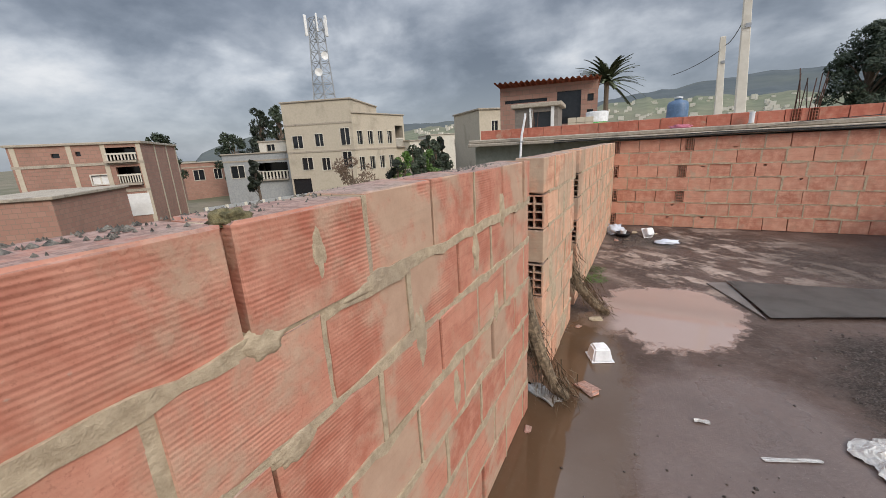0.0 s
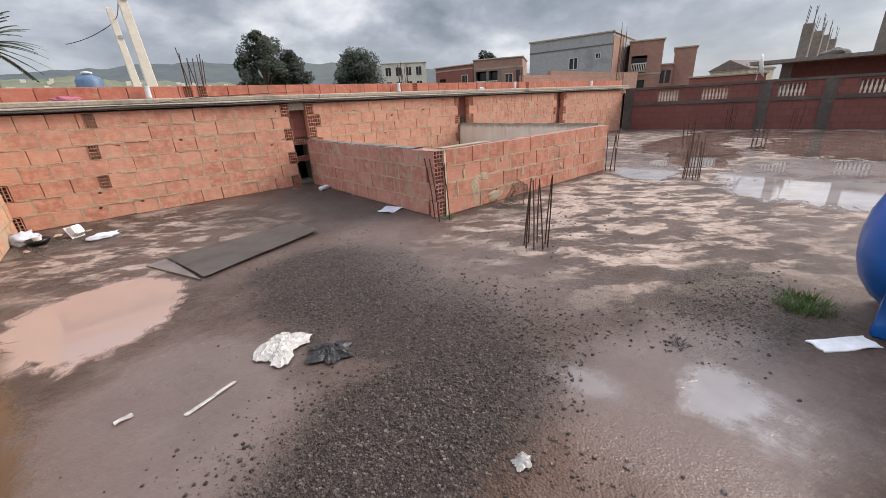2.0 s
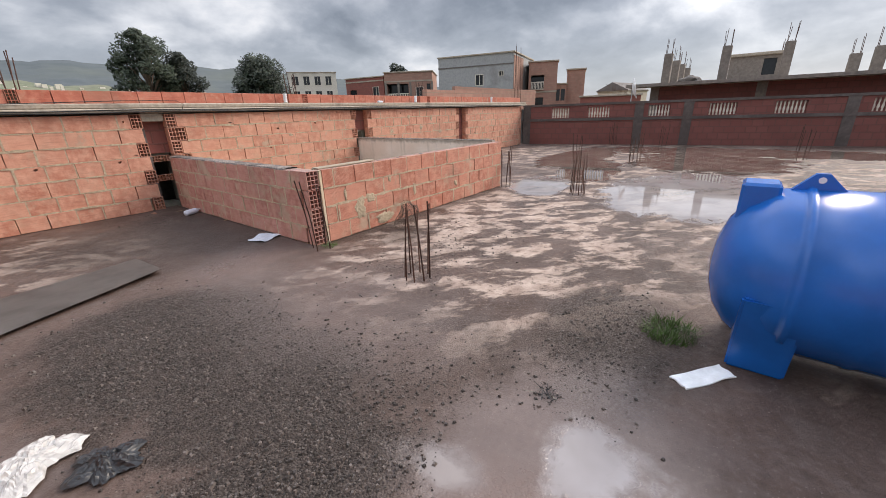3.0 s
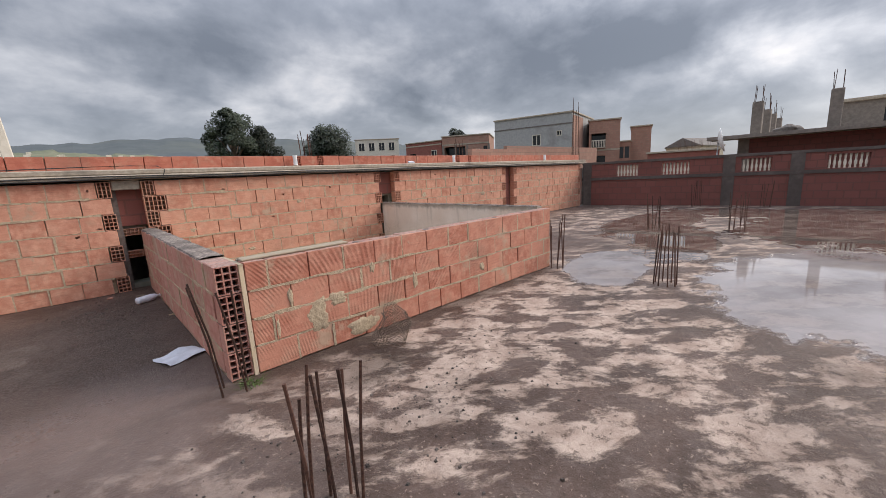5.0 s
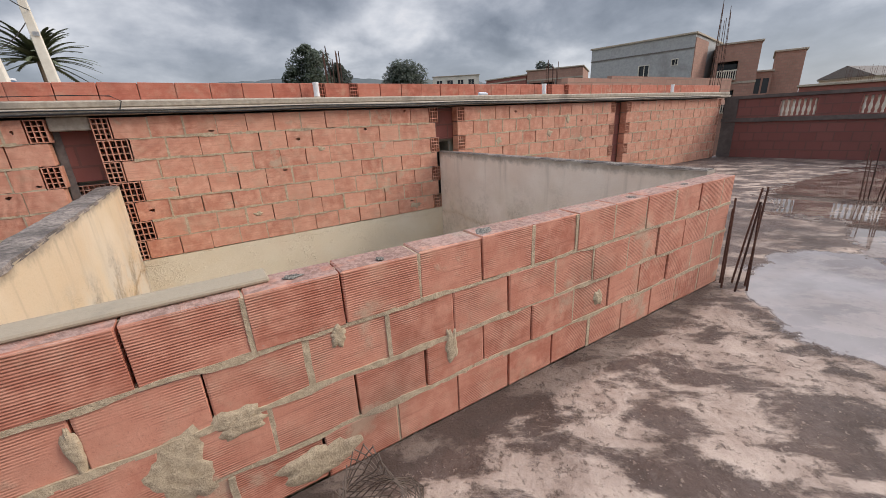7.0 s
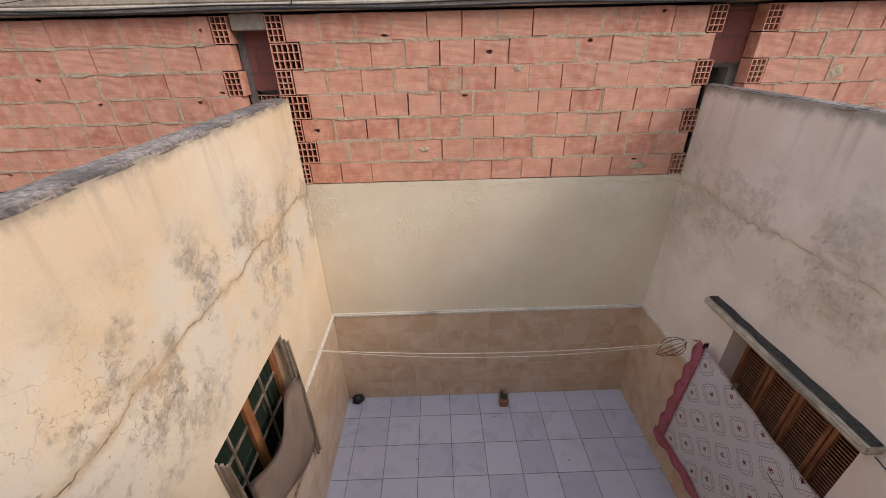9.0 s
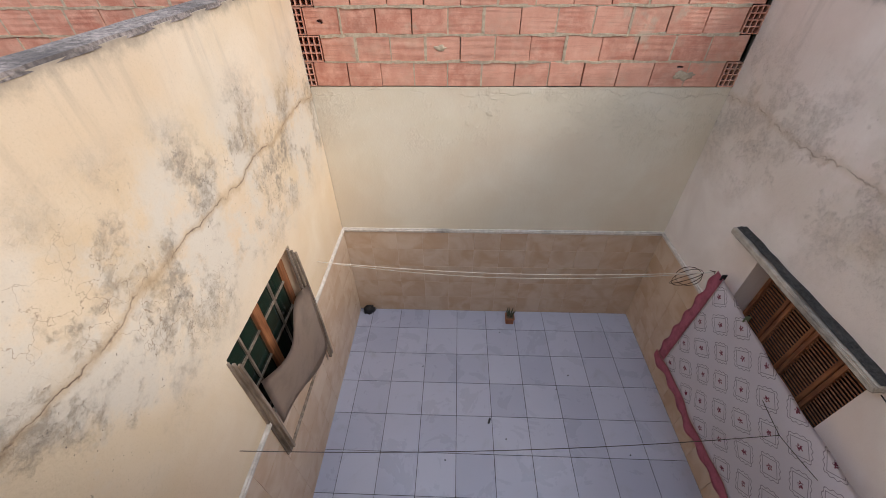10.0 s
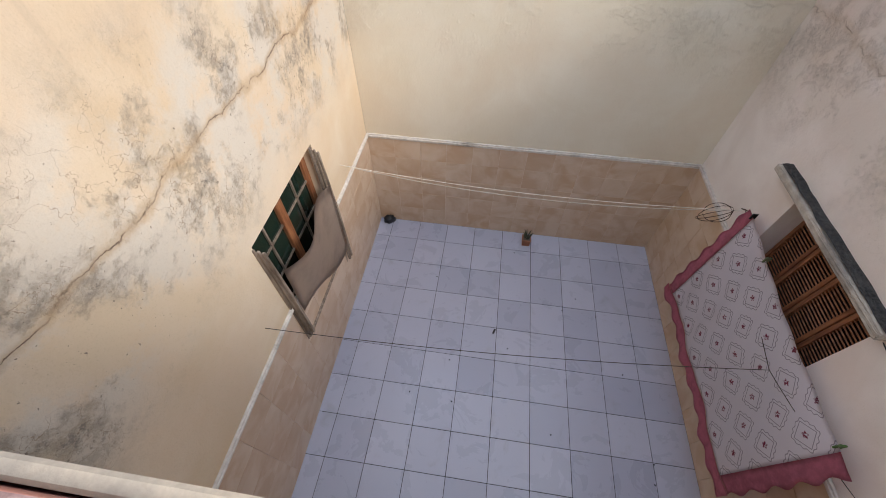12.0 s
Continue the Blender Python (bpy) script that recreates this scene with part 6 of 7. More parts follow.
brick_house = house("brick_house", "bare brick house with two loggias and a white base", at, rz, w, 9.2, 2.75, FAR_BRICK, [(w * 0.70, w * 0.955, 1.80, 2.55, "loggia"), (w * 0.76, w * 0.955, 0.45, 1.42, "loggia"), (w * 0.55, w * 0.68, 0.50, 1.02, "shutter"), (w * 0.86, w * 0.92, -0.85, -0.3, "hole"), (w * 0.30, w * 0.36, 2.1, 2.35, "hole"), (w * 0.48, w * 0.52, 2.15, 2.4, "hole"), (w * 0.22, w * 0.42, -2.2, -0.5, "hole")], bands=(1.58, -0.08))
part("base", boxes((w * 0.47, -0.05, 1.9, w * 0.98, -0.045, 3.25)), RENDER_WHITE, brick_house, "white painted base")
for f in (0.02, 0.42, 0.68, 0.965):
    part("column", boxes((w * f, -0.035, 0, w * f + 0.22, -0.004, 6.2)), RENDER_BEIGE, brick_house, "concrete frame column")
for yy in (2.9, 6.0, 8.9):
    part("column", boxes((w + 0.003, yy, 0, w + 0.03, yy + 0.22, 6.2)), RENDER_BEIGE, brick_house, "concrete frame column")
at, rz, w = facing(E0, 171, 163.5, 24, 22)
house("brick_annex", "low bare brick annex with concrete frame", at, rz, w, 6, 0.35, FAR_BRICK, bands=(-1.6,))
at, rz, w = facing(E0, 161, 149, 21, 24)
setting("fence_brick", boxes((0, 0, 0, w, 0.2, 1.9)), FAR_BRICK, "bare brick yard wall", "wall", pose(at[0], at[1], GZ, 0, 0, rz))
at, rz, w = facing(E0, 150, 132, 30, 36)
f = setting("fence_block", boxes((0, 0, 0, w, 0.2, 1.9)), RENDER_GREY, "grey block wall with concrete posts", "wall", pose(at[0], at[1], GZ, 0, 0, rz))
for i in range(9):
    part("post", boxes((i * w / 9, -0.06, 0, i * w / 9 + 0.2, -0.003, 1.95)), RENDER_PALE, f)
# beige villa: rounded front block and a lower wing
at, rz, w = facing(E0, 139.1, 130.2, 44, 41)
wins = [(w * 0.10, w * 0.25, 2.2, 3.4, "frame"), (w * 0.44, w * 0.56, 2.3, 3.5, "frame"), (w * 0.20, w * 0.36, 0.0, 1.2, "frame"), (w * 0.50, w * 0.62, -0.1, 1.1, "frame"), (w * 0.82, w * 0.95, 2.3, 3.9, "frame"), (w * 0.82, w * 0.95, 0.0, 1.6, "frame"), (w * 0.02, w * 0.3, -2.6, -0.9, "hole")]
house("beige_villa", "three-storey beige rendered villa with white windows", at, rz, w, 9, 6.6, RENDER_BEIGE, wins, slab=True, bands=(1.7, 4.4))
at, rz, w = facing(E0, 130.1, 123.0, 41.2, 47)
wins = [(w * (0.06 + 0.19 * i), w * (0.06 + 0.19 * i + 0.09), z, z + 1.3, "frame") for i in range(4) for z in (-0.3, 2.3)] + [(w * 0.80, w * 0.97, 1.9, 4.2, "loggia")]
house("villa_wing", "long beige wing of a villa with tiled eaves", at, rz, w, 9, 5.3, RENDER_BEIGE, wins, bands=(1.7,))
at, rz, w = facing(E0, 122.3, 119.8, 46, 48)
house("villa_porch", "small beige annex with a railed terrace", at, rz, w, 5, 2.4, RENDER_PALE, [(w * 0.2, w * 0.6, 0.2, 1.6, "frame")])
at, rz, w = facing(E0, 147, 138.9, 50, 46)
house("grey_house", "grey house with a wide balcony and overhang", at, rz, w, 7, 1.9, RENDER_GREY, [(w * 0.5, w * 0.95, -0.9, 0.9, "loggia"), (w * 0.1, w * 0.3, -0.6, 0.7, "frame")], bands=(1.1,))
at, rz, w = facing(E0, 142.5, 139.3, 52, 50)
house("grey_top_floor", "pale upper storey of a grey house", at, rz, w, 5, 3.2, RENDER_PALE, [(w * 0.3, w * 0.6, 2.2, 2.9, "frame")])
at, rz, w = facing(E0, 151.5, 146, 60, 62)
house("pink_house", "low pinkish brick house among yards", at, rz, w, 8, 1.2, FAR_BRICK, [(w * 0.2, w * 0.4, -1.0, 0.3, "frame"), (w * 0.6, w * 0.75, -1.0, 0.3, "frame")], bands=(0.6,))
at, rz, w = facing(E0, 119.5, 113.5, 62, 64)
house("far_house", "distant pale house with small windows", at, rz, w, 8, 3.4, RENDER_PALE, [(w * 0.2, w * 0.35, 1.5, 2.6, "frame"), (w * 0.6, w * 0.75, 1.5, 2.6, "frame")])
at, rz, w = facing(E0, 112.2, 108.8, 34, 35)
house("ochre_house", "ochre rendered house with small windows", at, rz, w, 6, 4.4, RENDER_BEIGE, [(w * 0.5, w * 0.75, 2.6, 3.5, "frame")])


# phone mast
def mast():
    x, y = spot(E0, 133.4, 52)
    t = thing("phone_mast", pose(x, y, 6.2), "steel lattice phone mast with panel antennas", "mast")
    H, W0, W1 = 10.6, 0.95, 0.55
    leg = lambda z, sx, sy: Vector((sx * (W0 + (W1 - W0) * z / H), sy * (W0 + (W1 - W0) * z / H), z))
    corners = ((-1, -1), (1, -1), (1, 1), (-1, 1))
    part("plinth", boxes((-1.3, -1.3, -2.4, 1.3, 1.3, 0.05)), CONCRETE, t)
    for s in corners:
        part("leg", tube(bmesh.new(), [leg(0, *s), leg(H, *s)], 0.09, 0.08, 5), STEEL, t)
    for i in range(9):
        z0, z1 = i * H / 9, (i + 1) * H / 9
        bm = bmesh.new()
        for q in range(4):
            s, r = corners[q], corners[(q + 1) % 4]
            tube(bm, [leg(z0, *s), leg(z1, *r)], 0.045, 0.045, 4)
            tube(bm, [leg(z1, *s), leg(z1, *r)], 0.045, 0.045, 4)
        part("brace", bm, STEEL, t)
    for i, (a, z, hh) in enumerate(((20, 8.6, 2.2), (140, 8.7, 2.2), (250, 8.6, 2.2), (320, 8.9, 1.9), (75, 9.0, 1.8))):
        part("panel_antenna", boxes((-0.16, -0.09, 0, 0.16, 0.09, hh), c=0.03), RENDER_WHITE, t, "white panel antenna", pose(1.25 * math.cos(radians(a)), 1.25 * math.sin(radians(a)), z, 0, 0, a))
    for a, z in ((-60, 4.6), (-20, 6.4)):
        part("dish_antenna", lathe(bmesh.new(), [(0.05, 0.0), (0.3, 0.06), (0.45, 0.18), (0.43, 0.19), (0.05, 0.05)], 16), RENDER_WHITE, t, "round dish antenna", pose(1.15 * math.cos(radians(a)), 1.15 * math.sin(radians(a)), z, 90, 0, a + 90))


mast()


# trees
def leaves(bm, rng, centre, radius, n, size):
    for _ in range(n):
        d = Vector((rng.gauss(0, 1), rng.gauss(0, 1), rng.gauss(0, 1))).normalized() * radius * rng.uniform(0.35, 1.0) ** 0.6
        p = centre + Vector((d.x, d.y, d.z * 0.85))
        a = Vector((rng.gauss(0, 1), rng.gauss(0, 1), rng.gauss(0, 1))).normalized() * size * rng.uniform(0.6, 1.3)
        b = a.orthogonal().normalized() * size * rng.uniform(0.3, 0.6)
        vs = [bm.verts.new(q) for q in (p - a, p + b, p + a, p - b)]
        bm.faces.new(vs)


def tree(x, y, h, r, seed, label, clumps=26, size=0.16, low=0.3, mat_=None, slim=1.0, per=110, base=GZ):
    rng = random.Random(seed)
    t = thing("tree", pose(x, y, base), label, "tree")
    trunk = bmesh.new()
    tube(trunk, [(0, 0, 0), (0.1, 0.05, h * 0.3), (0.0, 0.1, h * 0.62), (0.1, 0, h * 0.86)], 0.035 * h, 0.008 * h, 7)
    crown = bmesh.new()
    for i in range(clumps):
        f = low + (1 - low) * (i + rng.random()) / clumps
        width = r * math.sin(math.pi * min(1, 0.18 + 0.78 * (f - low) / (1 - low))) ** 0.6 * slim
        a = rng.uniform(0, 6.28)
        c0 = Vector((math.cos(a) * width * rng.uniform(0.2, 0.95), math.sin(a) * width * rng.uniform(0.2, 0.95), h * f))
        tube(trunk, [(0.05, 0.05, h * f * 0.72), tuple((Vector((0, 0, h * f * 0.8)) + c0) / 2), tuple(c0)], 0.008 * h, 0.003 * h, 4)
        leaves(crown, rng, c0, r * rng.uniform(0.20, 0.40), per, size)
    part("trunk", trunk, BARK, t)
    part("crown", crown, mat_ or LEAF, t, "dark green leafy crown")
    return t


tree(15.5, 54.0, 14.3, 3.4, 1, "tall dark eucalyptus with an open crown", 56, 0.19, 0.3, per=330)
tree(19.6, 55.0, 12.4, 2.9, 2, "dark dense tree beside a eucalyptus", 53, 0.19, 0.2, per=330)
tree(25.8, 47.0, 11.6, 4.3, 3, "broad rounded dark tree above a brick wall", 78, 0.19, 0.2, per=330)
x, y = spot(E4, 44.2, 75)
tree(x, y, 12.8, 3.6, 4, "dark tree behind brick houses", 30, 0.27, per=200)
x, y = spot(E0, 153.0, 48)
tree(x, y, 7.6, 1.6, 6, "dark pine above low roofs", 24, 0.16)
x, y = spot(E0, 142.0, 62)
tree(x, y, 11.2, 2.2, 7, "tall slim eucalyptus behind houses", 26, 0.2)
x, y = spot(E0, 139.6, 60)
tree(x, y, 11.4, 1.8, 8, "tall slim eucalyptus behind houses", 26, 0.2)
x, y = spot(E0, 145.5, 58)
tree(x, y, 8.0, 2.4, 9, "dark rounded tree behind houses", 22, 0.2)
x, y = spot(E0, 131.0, 30)
tree(x, y, 4.4, 2.2, 10, "bare brown bush in a yard", 24, 0.10, 0.1, LEAF_DRY, per=90)
x, y = spot(E0, 143.5, 34)
tree(x, y, 4.6, 0.9, 11, "small palm-like tree in a yard", 14, 0.16, 0.55)
for i in range(7):
    x, y = spot(E0, 124.5 - i * 1.15, 31 + i * 0.8)
    tree(x, y, 4.2 + 0.5 * (i % 3), 1.2, 20 + i, "dense green cypress hedge tree", 18, 0.13, 0.02, GRASS if i % 3 == 1 else LEAF, 0.9, 110)
for i in range(4):
    x, y = spot(E0, 120.5 - i * 0.9, 38 + i)
    tree(x, y, 5.6 + 0.5 * (i % 2), 1.0, 40 + i, "slim dark green cypress", 18, 0.14, 0.05, None, 0.9, 110)


def palm(x, y, z, h, r, seed):
    rng = random.Random(seed)
    t = thing("palm_tree", pose(x, y, z), "date palm with drooping grey-green fronds", "palm tree")
    part("trunk", tube(bmesh.new(), [(0, 0, 0), (0.1, 0, h * 0.5), (0, 0, h)], 0.32, 0.26, 9), BARK, t)
    for i in range(76):
        a, up = i * 2.39996, rng.uniform(-0.25, 1.45)
        bm = bmesh.new()
        d = Vector((math.cos(a), math.sin(a), 0))
        L = r * rng.uniform(0.85, 1.1)
        pts = [Vector((0, 0, h)) + d * L * s * math.cos(up * (1 - 0.3 * s)) + Vector((0, 0, L * (s * math.sin(up) - 0.38 * s * s))) for s in [q / 9 for q in range(10)]]
        tube(bm, pts, 0.035, 0.008, 4)
        sd = d.cross(Vector((0, 0, 1)))
        for q in range(1, 10):
            for e in range(3):
                p = pts[q - 1].lerp(pts[q], e / 3)
                for s in (-1, 1):
                    tip = p + (sd * s * 0.55 + (pts[q] - pts[q - 1]).normalized() * 0.45 + Vector((0, 0, -0.12))) * (0.75 - 0.05 * q)
                    w0 = (pts[q] - pts[q - 1]).normalized() * 0.12
                    bm.faces.new([bm.verts.new(v) for v in (p - w0, p + w0, tip)])
        part("frond", bm, LEAF_PALM, t)
    return t


palm(-8.7, 47.0, GZ, 11.2, 4.0, 3)


# neighbour's roof: brick shed with corrugated roof, poles, tank, barrel
at, rz, w = (-10.2, 14.6), 8.0, 4.3
shed = house("roof_shed", "unfinished red brick shed with a dark doorway", at, rz, w, 3.4, 4.05, FAR_BRICK, [(w * 0.60, w * 0.84, 2.3, 3.7, "hole"), (w * 0.90, w * 0.96, 3.2, 3.5, "hole"), (w * 0.90, w * 0.96, 2.6, 2.85, "hole"), (w * 0.05, w * 0.5, 3.35, 3.5, "hole"), (w * 0.3, w * 0.4, 3.0, 3.15, "hole")], base=1.6, category="shed", slab=False)
bm = bmesh.new()
g = [[bm.verts.new((-0.2 + 0.05 * i, y, 2.62 - 0.10 * y / 3 + 0.05 * math.sin(i * 1.3) - 0.02 * i / 20)) for y in (-0.5, 3.5)] for i in range(93)]
for p, q in zip(g, g[1:]):
    bm.faces.new((p[0], q[0], q[1], p[1]))
bmesh.ops.solidify(bm, geom=bm.faces[:], thickness=0.012)
part("corrugated_roof", bm, CLAY_POT, shed, "rusty corrugated roof sheet")
t = house("roof_hut", "small grey hut with white door posts", (-8.0, 9.8), 6, 1.45, 1.4, 2.70, FRAME, [(0.62, 1.2, 1.65, 2.55, "hole")], base=1.6, category="hut")
for x in (0.50, 1.22):
    part("post", boxes((x, -0.05, 0, x + 0.1, -0.003, 1.15)), RENDER_WHITE, t)
t = thing("plastic_barrel", pose(-5.75, 13.5, 1.62), "green and white striped plastic barrel", "barrel")
part("body", lathe(bmesh.new(), [(0.38, 0), (0.42, 0.1), (0.42, 0.55), (0.40, 0.6)], 24), material("green_plastic", plain((0.10, 0.42, 0.10), 0.4)), t, smooth=False)
part("band", lathe(bmesh.new(), [(0.425, 0.6), (0.43, 0.72), (0.43, 0.98), (0.38, 1.0)], 24), WHITE, t, "white upper band")
t = thing("brick_stack", pose(-6.7, 12.5, 1.62, 0, 0, 10), "stack of pale hollow bricks on the roof", "brick stack")
for i in range(4):
    for j in range(3):
        part("brick", boxes((j * 0.32, 0, i * 0.2, j * 0.32 + 0.3, 0.5, i * 0.2 + 0.19), c=0.006), RENDER_BEIGE, t)
t = thing("roof_tank", pose(-2.95, 14.0, 1.62), "blue and white roof water tank", "water tank")
part("body", lathe(bmesh.new(), [(0.33, 0), (0.36, 0.08), (0.36, 1.02), (0.31, 1.14), (0.13, 1.20), (0.13, 1.25)], 28), material("pale_blue_plastic", plain((0.10, 0.17, 0.28), 0.45)), t, smooth=True)
part("lid", lathe(bmesh.new(), [(0.15, 1.25), (0.15, 1.30), (0.04, 1.32)], 16), WHITE, t, "white lid")


def pole(x, y, h, label, lean):
    t = thing("concrete_pole", pose(x, y, 1.62), label, "pole")
    bm = boxes((-0.12, -0.10, 0, 0.12, 0.10, h), c=0.015)
    for v in bm.verts:
        k_ = 1 - 0.35 * v.co.z / h
        v.co = Vector((v.co.x * k_ + lean * v.co.z, v.co.y * k_, v.co.z))
    part("shaft", bm, RENDER_PALE, t)
    part("step", boxes((-0.02 + lean * h * 0.75, -0.10, h * 0.72, 0.09 + lean * h * 0.75, -0.06, h * 0.75)), STEEL, t)
    return t


pole(-1.78, 9.0, 3.3, "leaning pale concrete electricity pole", -0.055)
pole(-1.78, 12.8, 2.95, "pale concrete electricity pole behind the roof edge", -0.05)
line("power_line", "black wire strung between concrete poles", [((-1.84, 12.8, 4.25), (-3.2, 15.5, 3.9), 0.1), ((-1.84, 12.8, 4.3), (-1.9, 9.0, 4.4), 0.15)], CABLE, "wire", 0.012)

# east and north-east houses
at, rz, w = facing(E4, 51.3, 46.2, 58, 54)
house("brick_villa", "unfinished brick house with plain walls and small windows", at, rz, w, 9, 6.0, FAR_BRICK_RED, [(w * 0.10, w * 0.28, 3.6, 4.6, "hole"), (w * 0.72, w * 0.86, 3.4, 4.8, "frame")], bands=(2.4, 5.5))
at, rz, w = facing(E4, 46.1, 39.4, 53, 52)
villa = house("loggia_house", "brick house front with open loggias under a parapet", at, rz, w, 7, 6.3, FAR_BRICK, [(w * 0.05, w * 0.50, 2.9, 5.0, "loggia"), (w * 0.66, w * 0.80, 3.2, 4.5, "frame"), (w * 0.88, w * 0.96, 3.2, 4.9, "hole")], bands=(2.3, 5.2))
for f in (0.0, 0.27, 0.52, 0.97):
    part("column", boxes((w * f, -0.06, 0, w * f + 0.28, -0.004, 8.6)), FRAME, villa, "concrete frame column")
at, rz, w = (34.4, 25.0), math.degrees(math.atan2(-8.3, 1.9)), 8.5
grey = house("grey_block_house", "grey rendered house with a salmon brick end wall", at, rz, w, 9, 6.9, RENDER_GREY, [(4.4, 5.2, 4.0, 5.0, "frame"), (7.0, 7.4, 4.8, 5.2, "frame")], bands=())
part("brick_end", boxes((w + 0.003, 0.1, 0, w + 0.06, 4.0, 10.1)), FAR_BRICK, grey, "bare salmon brick end wall")
part("band", boxes((-0.03, -0.05, 9.3, w + 0.03, -0.003, 9.4)), CONCRETE_DARK, grey)
at, rz, w = facing(E4, 26.0, 22.2, 46, 46)
house("stair_tower", "salmon brick house with open storeys", at, rz, w, 6, 6.2, FAR_BRICK, [(w * 0.08, w * 0.55, 3.5, 4.9, "loggia"), (w * 0.08, w * 0.55, 0.8, 2.6, "loggia")], bands=(3.1,))
at, rz, w = facing(E4, 22.4, 20.9, 47, 47)
house("open_frame_house", "low unfinished house with dark openings", at, rz, w, 6, 3.9, FAR_BRICK, [(w * 0.1, w * 0.45, 2.2, 3.4, "hole"), (w * 0.55, w * 0.9, 2.2, 3.4, "hole")])
at, rz, w = facing(E4, 20.9, 18.6, 48, 48)
house("brick_block", "plain brick block with a red parapet", at, rz, w, 6, 5.4, FAR_BRICK, [])
at, rz, w = facing(E4, 58.4, 52.3, 76, 76)
house("apartment_block", "pale apartment block with small windows", at, rz, w, 10, 8.6, RENDER_PALE, [(w * (0.08 + 0.23 * i), w * (0.2 + 0.23 * i), z, z + 1.4, "frame") for i in range(4) for z in (1.5, 4.2, 6.6)])
at, rz, w = facing(E4, 16.8, 13.2, 62, 60)
far = house("gabled_house", "distant beige house with a low gable", at, rz, w, 6, 3.3, RENDER_BEIGE, [(w * 0.3, w * 0.45, 1.6, 2.6, "frame")])
bm = bmesh.new()
gv = [bm.verts.new(p) for p in ((-0.2, -0.2, 6.9), (w + 0.2, -0.2, 6.9), (w / 2, -0.2, 8.0), (-0.2, 6.2, 6.9), (w + 0.2, 6.2, 6.9), (w / 2, 6.2, 8.0))]
for q in ((0, 1, 2), (3, 4, 5), (0, 2, 5, 3), (1, 2, 5, 4), (0, 1, 4, 3)):
    bm.faces.new([gv[i] for i in q])
part("roof_gable", bm, CONCRETE_DARK, far)
for i in range(5):
    x, y = spot(E4, 12.6 + i * 0.75, 40)
    rebar(x, y, 2.2, 4, 1.1, 0.12, 60 + i, "rusty bars above an unfinished roof", 0.04, "far column bars")
    t = thing("concrete_post", pose(x, y, GZ), "short raw concrete column of an unfinished house", "column", "far columns")
    part("shaft", boxes((-0.2, -0.2, 0, 0.2, 0.2, 5.66)), CONCRETE, t)
at, rz, w = facing(E4, 19.0, 11.5, 38, 38)
house("low_brick_house", "low dull red brick house with columns", at, rz, w, 6, 2.25, FAR_BRICK_RED, [])
# brick walls on the roofs behind the beam
for i, (x0, x1, y, z1, m_) in enumerate(((9.2, 13.0, 6.0, 2.2, FAR_BRICK), (14.5, 24.0, 8.5, 2.6, FAR_BRICK), (8.0, 12.0, 8.0, 2.05, FAR_BRICK))):
    setting(f"roof_parapet_{i + 1}", boxes((x0, y, 1.4, x1, y + 0.2, z1)), m_, "low salmon brick parapet on a roof", "wall")

# long unfinished house beyond the east wall
t = house("long_house", "long unfinished house with a jutting roof slab", (18.7, 0.3), -88.5, 22, 9, 2.16, EAST_BRICK, [(11.0, 14.0, 1.55, 1.95, "hole"), (14.8, 18.5, 1.55, 1.95, "hole")], base=-3.45)
part("eave", boxes((-0.9, -0.9, 5.62, 22.3, 0.3, 5.75)), FRAME, t, "jutting concrete slab")
for i in range(6):
    part("column", boxes((i * 3.9, -0.05, 0, i * 3.9 + 0.35, -0.003, 5.6)), FRAME, t, "concrete column")


def column(x, y, z, h, s, seed):
    t = thing("roof_column", pose(x, y, z), "raw concrete column with bars sticking out", "column", "roof columns")
    part("shaft", boxes((-s, -s, 0, s, s, h), c=0.02), FRAME, t)
    rng = random.Random(seed)
    for q in ((-1, -1), (1, -1), (1, 1), (-1, 1)):
        part("bar", tube(bmesh.new(), [(q[0] * s * 0.7, q[1] * s * 0.7, h - 0.1), (q[0] * s * 0.7 + rng.gauss(0, 0.03), q[1] * s * 0.7 + rng.gauss(0, 0.03), h + rng.uniform(0.5, 0.75))], 0.012, 0.01, 5), RUST, t)


for i, (az, d, el) in enumerate(((8.8, 21, 6.1), (7.9, 24, 5.2), (7.3, 27, 4.7), (6.7, 30, 4.2), (2.75, 20.5, 6.4), (-2.9, 21.5, 6.2), (-2.4, 26, 4.9), (-8.3, 22, 4.4), (-10.0, 22, 4.9), (-11.8, 22, 5.4), (-13.6, 21, 6.0), (-15.5, 22, 4.6))):
    x, y = spot(E4, az, d)
    column(x, y, 2.3, 1.37 + d * math.tan(radians(el)) - 2.3, 0.17, i)
at, rz, w = facing(E4, 2.4, -2.7, 25, 25)
house("roof_room", "beige rendered roof room with a dark opening", at, rz, w, 3, 1.37 + 25 * math.tan(radians(5.0)), FRAME, [(w * 0.62, w * 0.85, 2.65, 3.4, "hole")], base=2.3, category="roof room")
crumple("rubble_mound", pose(20.5, -1.0, 2.3), (0.45, 0.45, 0.35), CONCRETE_DARK, "heap of dark rubble on a roof", "rubble", 41, 0.7)
# satellite dish on the east wall
t = thing("satellite_dish", pose(13.75, 0.0, 1.55), "pale satellite dish on a bent stand", "satellite dish")
part("dish", lathe(bmesh.new(), [(0.02, 0.0), (0.16, 0.02), (0.30, 0.07), (0.36, 0.11), (0.35, 0.12), (0.16, 0.04), (0.02, 0.02)], 24), RENDER_WHITE, t, m=Matrix.Translation((0, 0, 0.42)) @ Euler((radians(78), 0, radians(12))).to_matrix().to_4x4(), smooth=True)
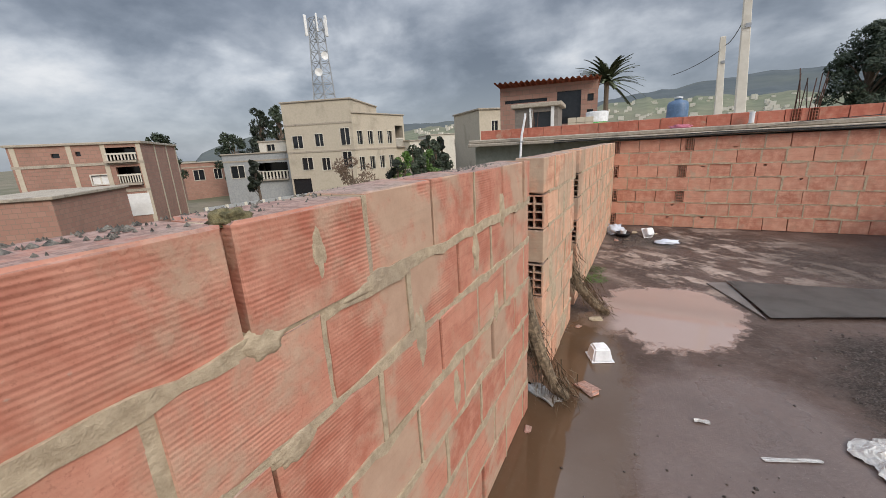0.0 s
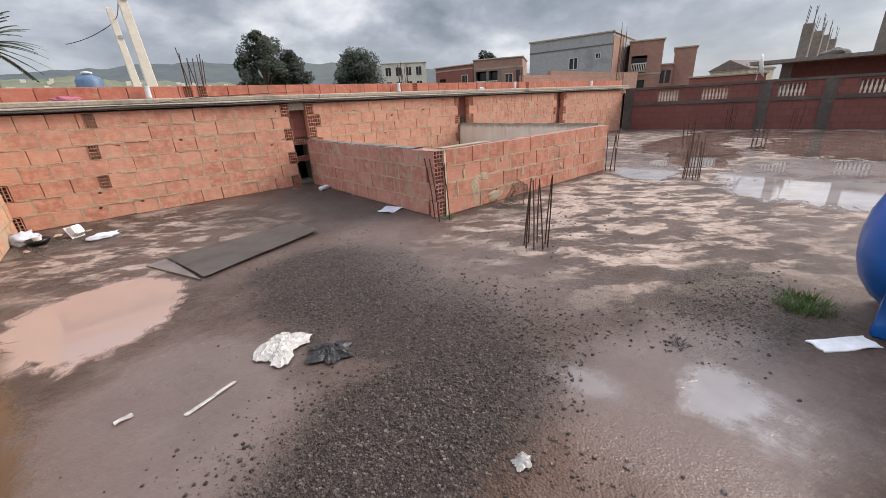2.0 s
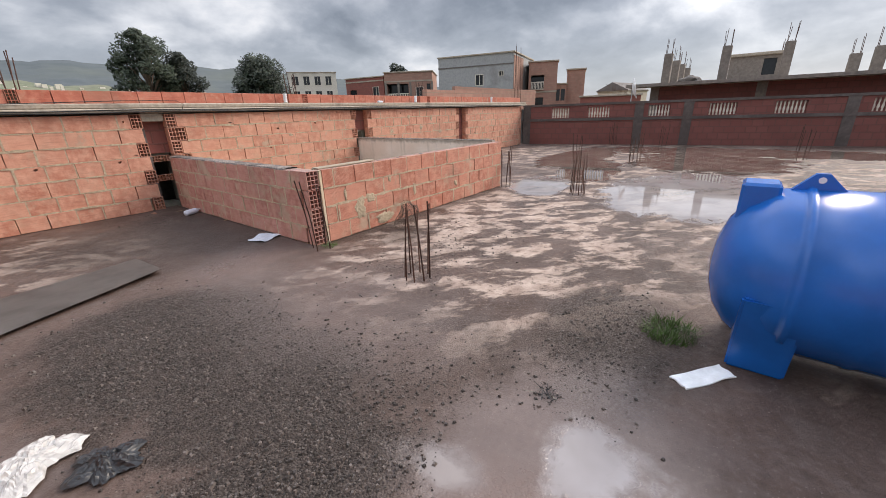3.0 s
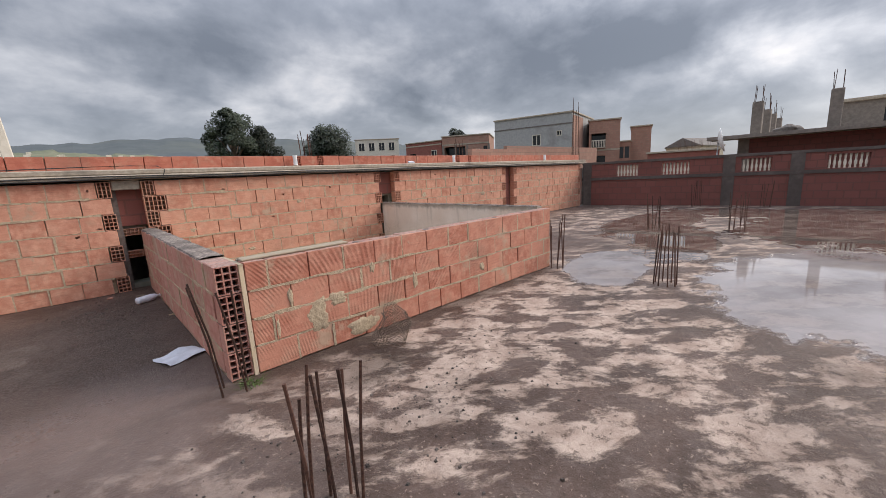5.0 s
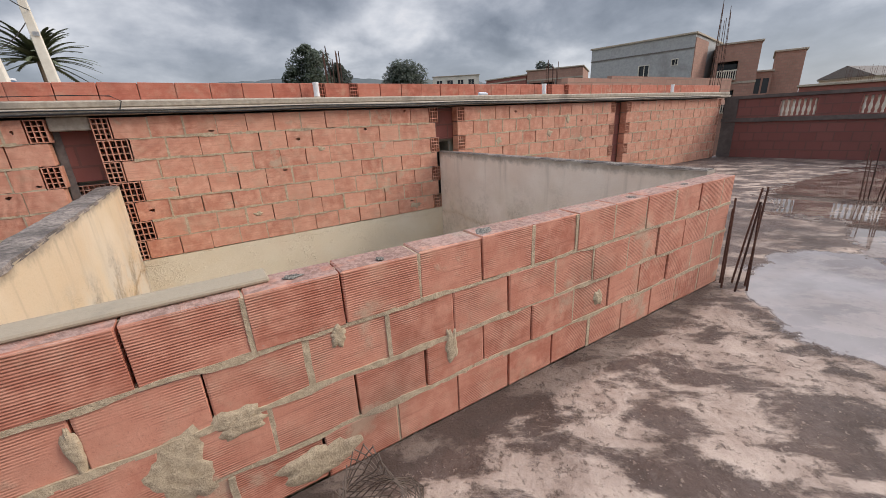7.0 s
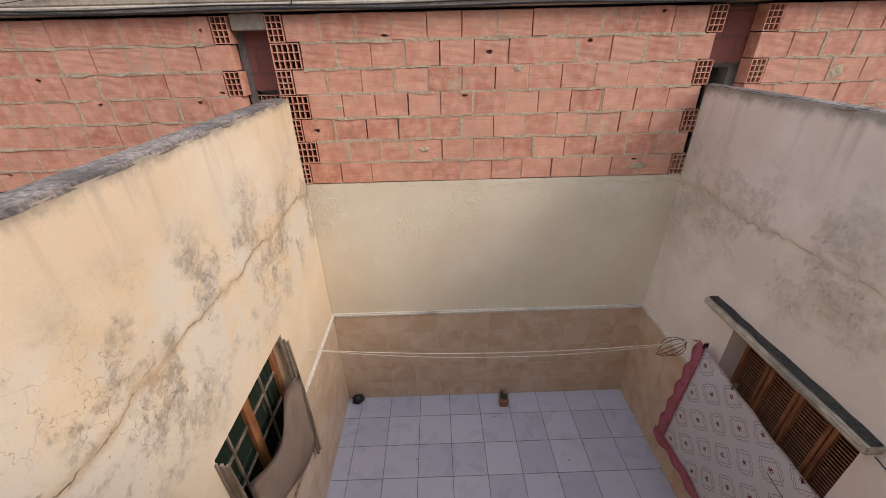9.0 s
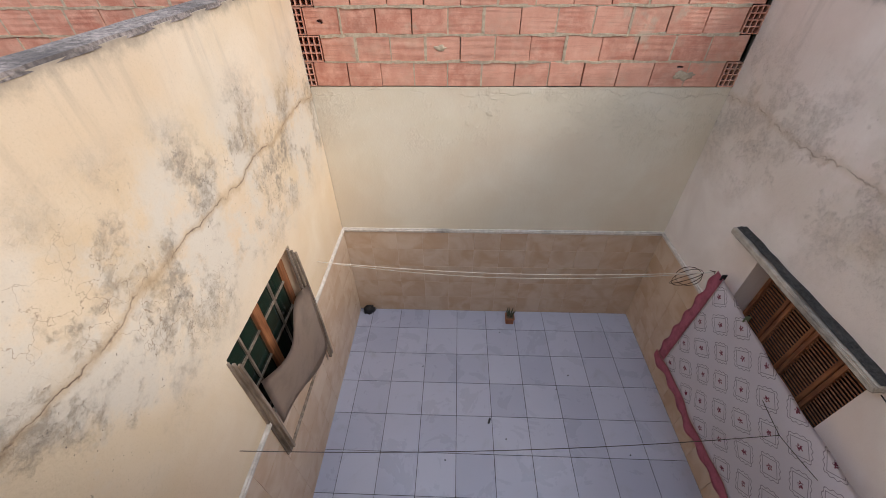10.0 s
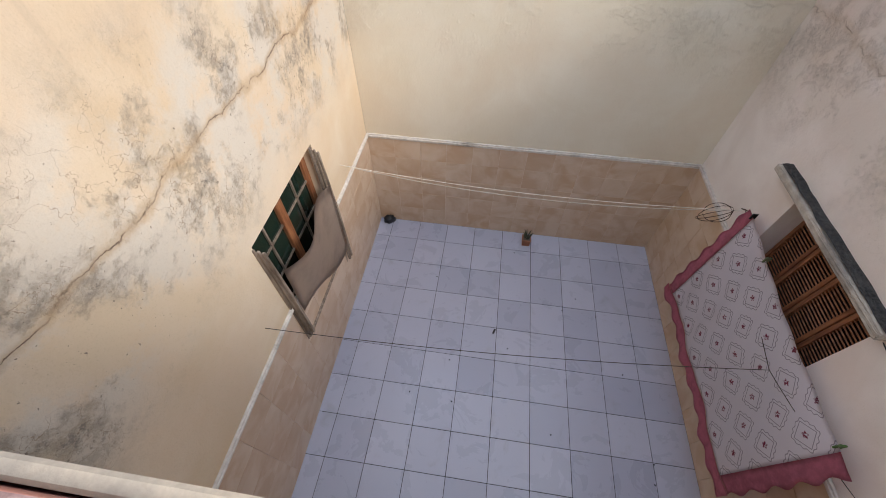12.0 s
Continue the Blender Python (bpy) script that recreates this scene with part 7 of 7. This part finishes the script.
part("stand", tube(bmesh.new(), [(0, 0, 0), (0.05, 0, 0.25), (0, 0, 0.42)], 0.02, 0.02, 6), STEEL, t)

# hills with a scattered town
# distance haze is carried by the blue-grey base colour
HILL = material("hazy_scrub_hills", stone((0.05, 0.066, 0.074), (0.078, 0.094, 0.098), 0.02, stain=(0.10, 0.11, 0.085), stain_at=0.52, relief=0.0))
SLOPE = material("green_slope", stone((0.10, 0.12, 0.065), (0.18, 0.18, 0.11), 0.05, stain=(0.22, 0.18, 0.13), stain_at=0.5, relief=0.0))


def ridge(name, dist, rise, a0, a1, mat_, label, seed, rough, vary):
    bm = bmesh.new()
    n = 160
    rows = []
    for i in range(n + 1):
        a = radians(a0 + (a1 - a0) * i / n)
        ends = min(1.0, 4 * math.sin(math.pi * i / n)) ** 0.5
        hgt = dist * math.tan(radians(rise(math.degrees(a)))) * (1 + vary * noise.fractal(Vector((i * rough * 2, seed, 0)), 0.7, 2.0, 5)) * ends
        rows.append([bm.verts.new((math.cos(a) * d, math.sin(a) * d, z)) for d, z in ((dist * 0.45, GZ - 0.5), (dist * 0.75, hgt * 0.45), (dist, max(hgt, 0)), (dist * 1.2, GZ - 1))])
    for p, q in zip(rows, rows[1:]):
        for j in range(3):
            bm.faces.new((p[j], p[j + 1], q[j + 1], q[j]))
    return tagged(part(name, bm, mat_, None, label, smooth=True), category="hills", kind="structure")


ridge("backdrop_hills", 1700, lambda a: 3.0 + 3.0 * math.exp(-((a - 74) / 30) ** 2), 30, 150, HILL, "distant dark hills under cloud", 3.3, 0.05, 0.10)
ridge("backdrop_slope", 520, lambda a: 2.6 + 1.9 * math.exp(-((a - 92) / 22) ** 2), 62, 128, SLOPE, "green slope with a scattered town", 8.1, 0.06, 0.12)
rng = random.Random(12)
vs, fs = [], []
for i in range(230):
    az, d = rng.uniform(70, 122), rng.uniform(300, 500)
    a = radians(az)
    top = 520 * math.tan(radians(2.6 + 1.9 * math.exp(-((az - 92) / 22) ** 2)))
    f = d / 520
    z = (top * (0.45 * max(0, (f - 0.45) / 0.30)) if f < 0.75 else top * (0.45 + 0.55 * (f - 0.75) / 0.25)) - 2.0
    x, y, s, h = d * math.cos(a), d * math.sin(a), rng.uniform(0.9, 2.4), rng.uniform(3.0, 5.0)
    b0 = len(vs)
    vs += [(x + q * s, y + r * s, z + u * h) for u in (0, 1) for q, r in ((-1, -1), (1, -1), (1, 1), (-1, 1))]
    fs += [(b0, b0 + 1, b0 + 5, b0 + 4), (b0 + 1, b0 + 2, b0 + 6, b0 + 5), (b0 + 2, b0 + 3, b0 + 7, b0 + 6), (b0 + 3, b0, b0 + 4, b0 + 7), (b0 + 4, b0 + 5, b0 + 6, b0 + 7)]
me = bpy.data.meshes.new("far_town")
me.from_pydata(vs, [], fs)
tagged(link_mesh("far_town", me, RENDER_PALE), "scattered pale houses on a distant slope", "houses", kind="stuff")
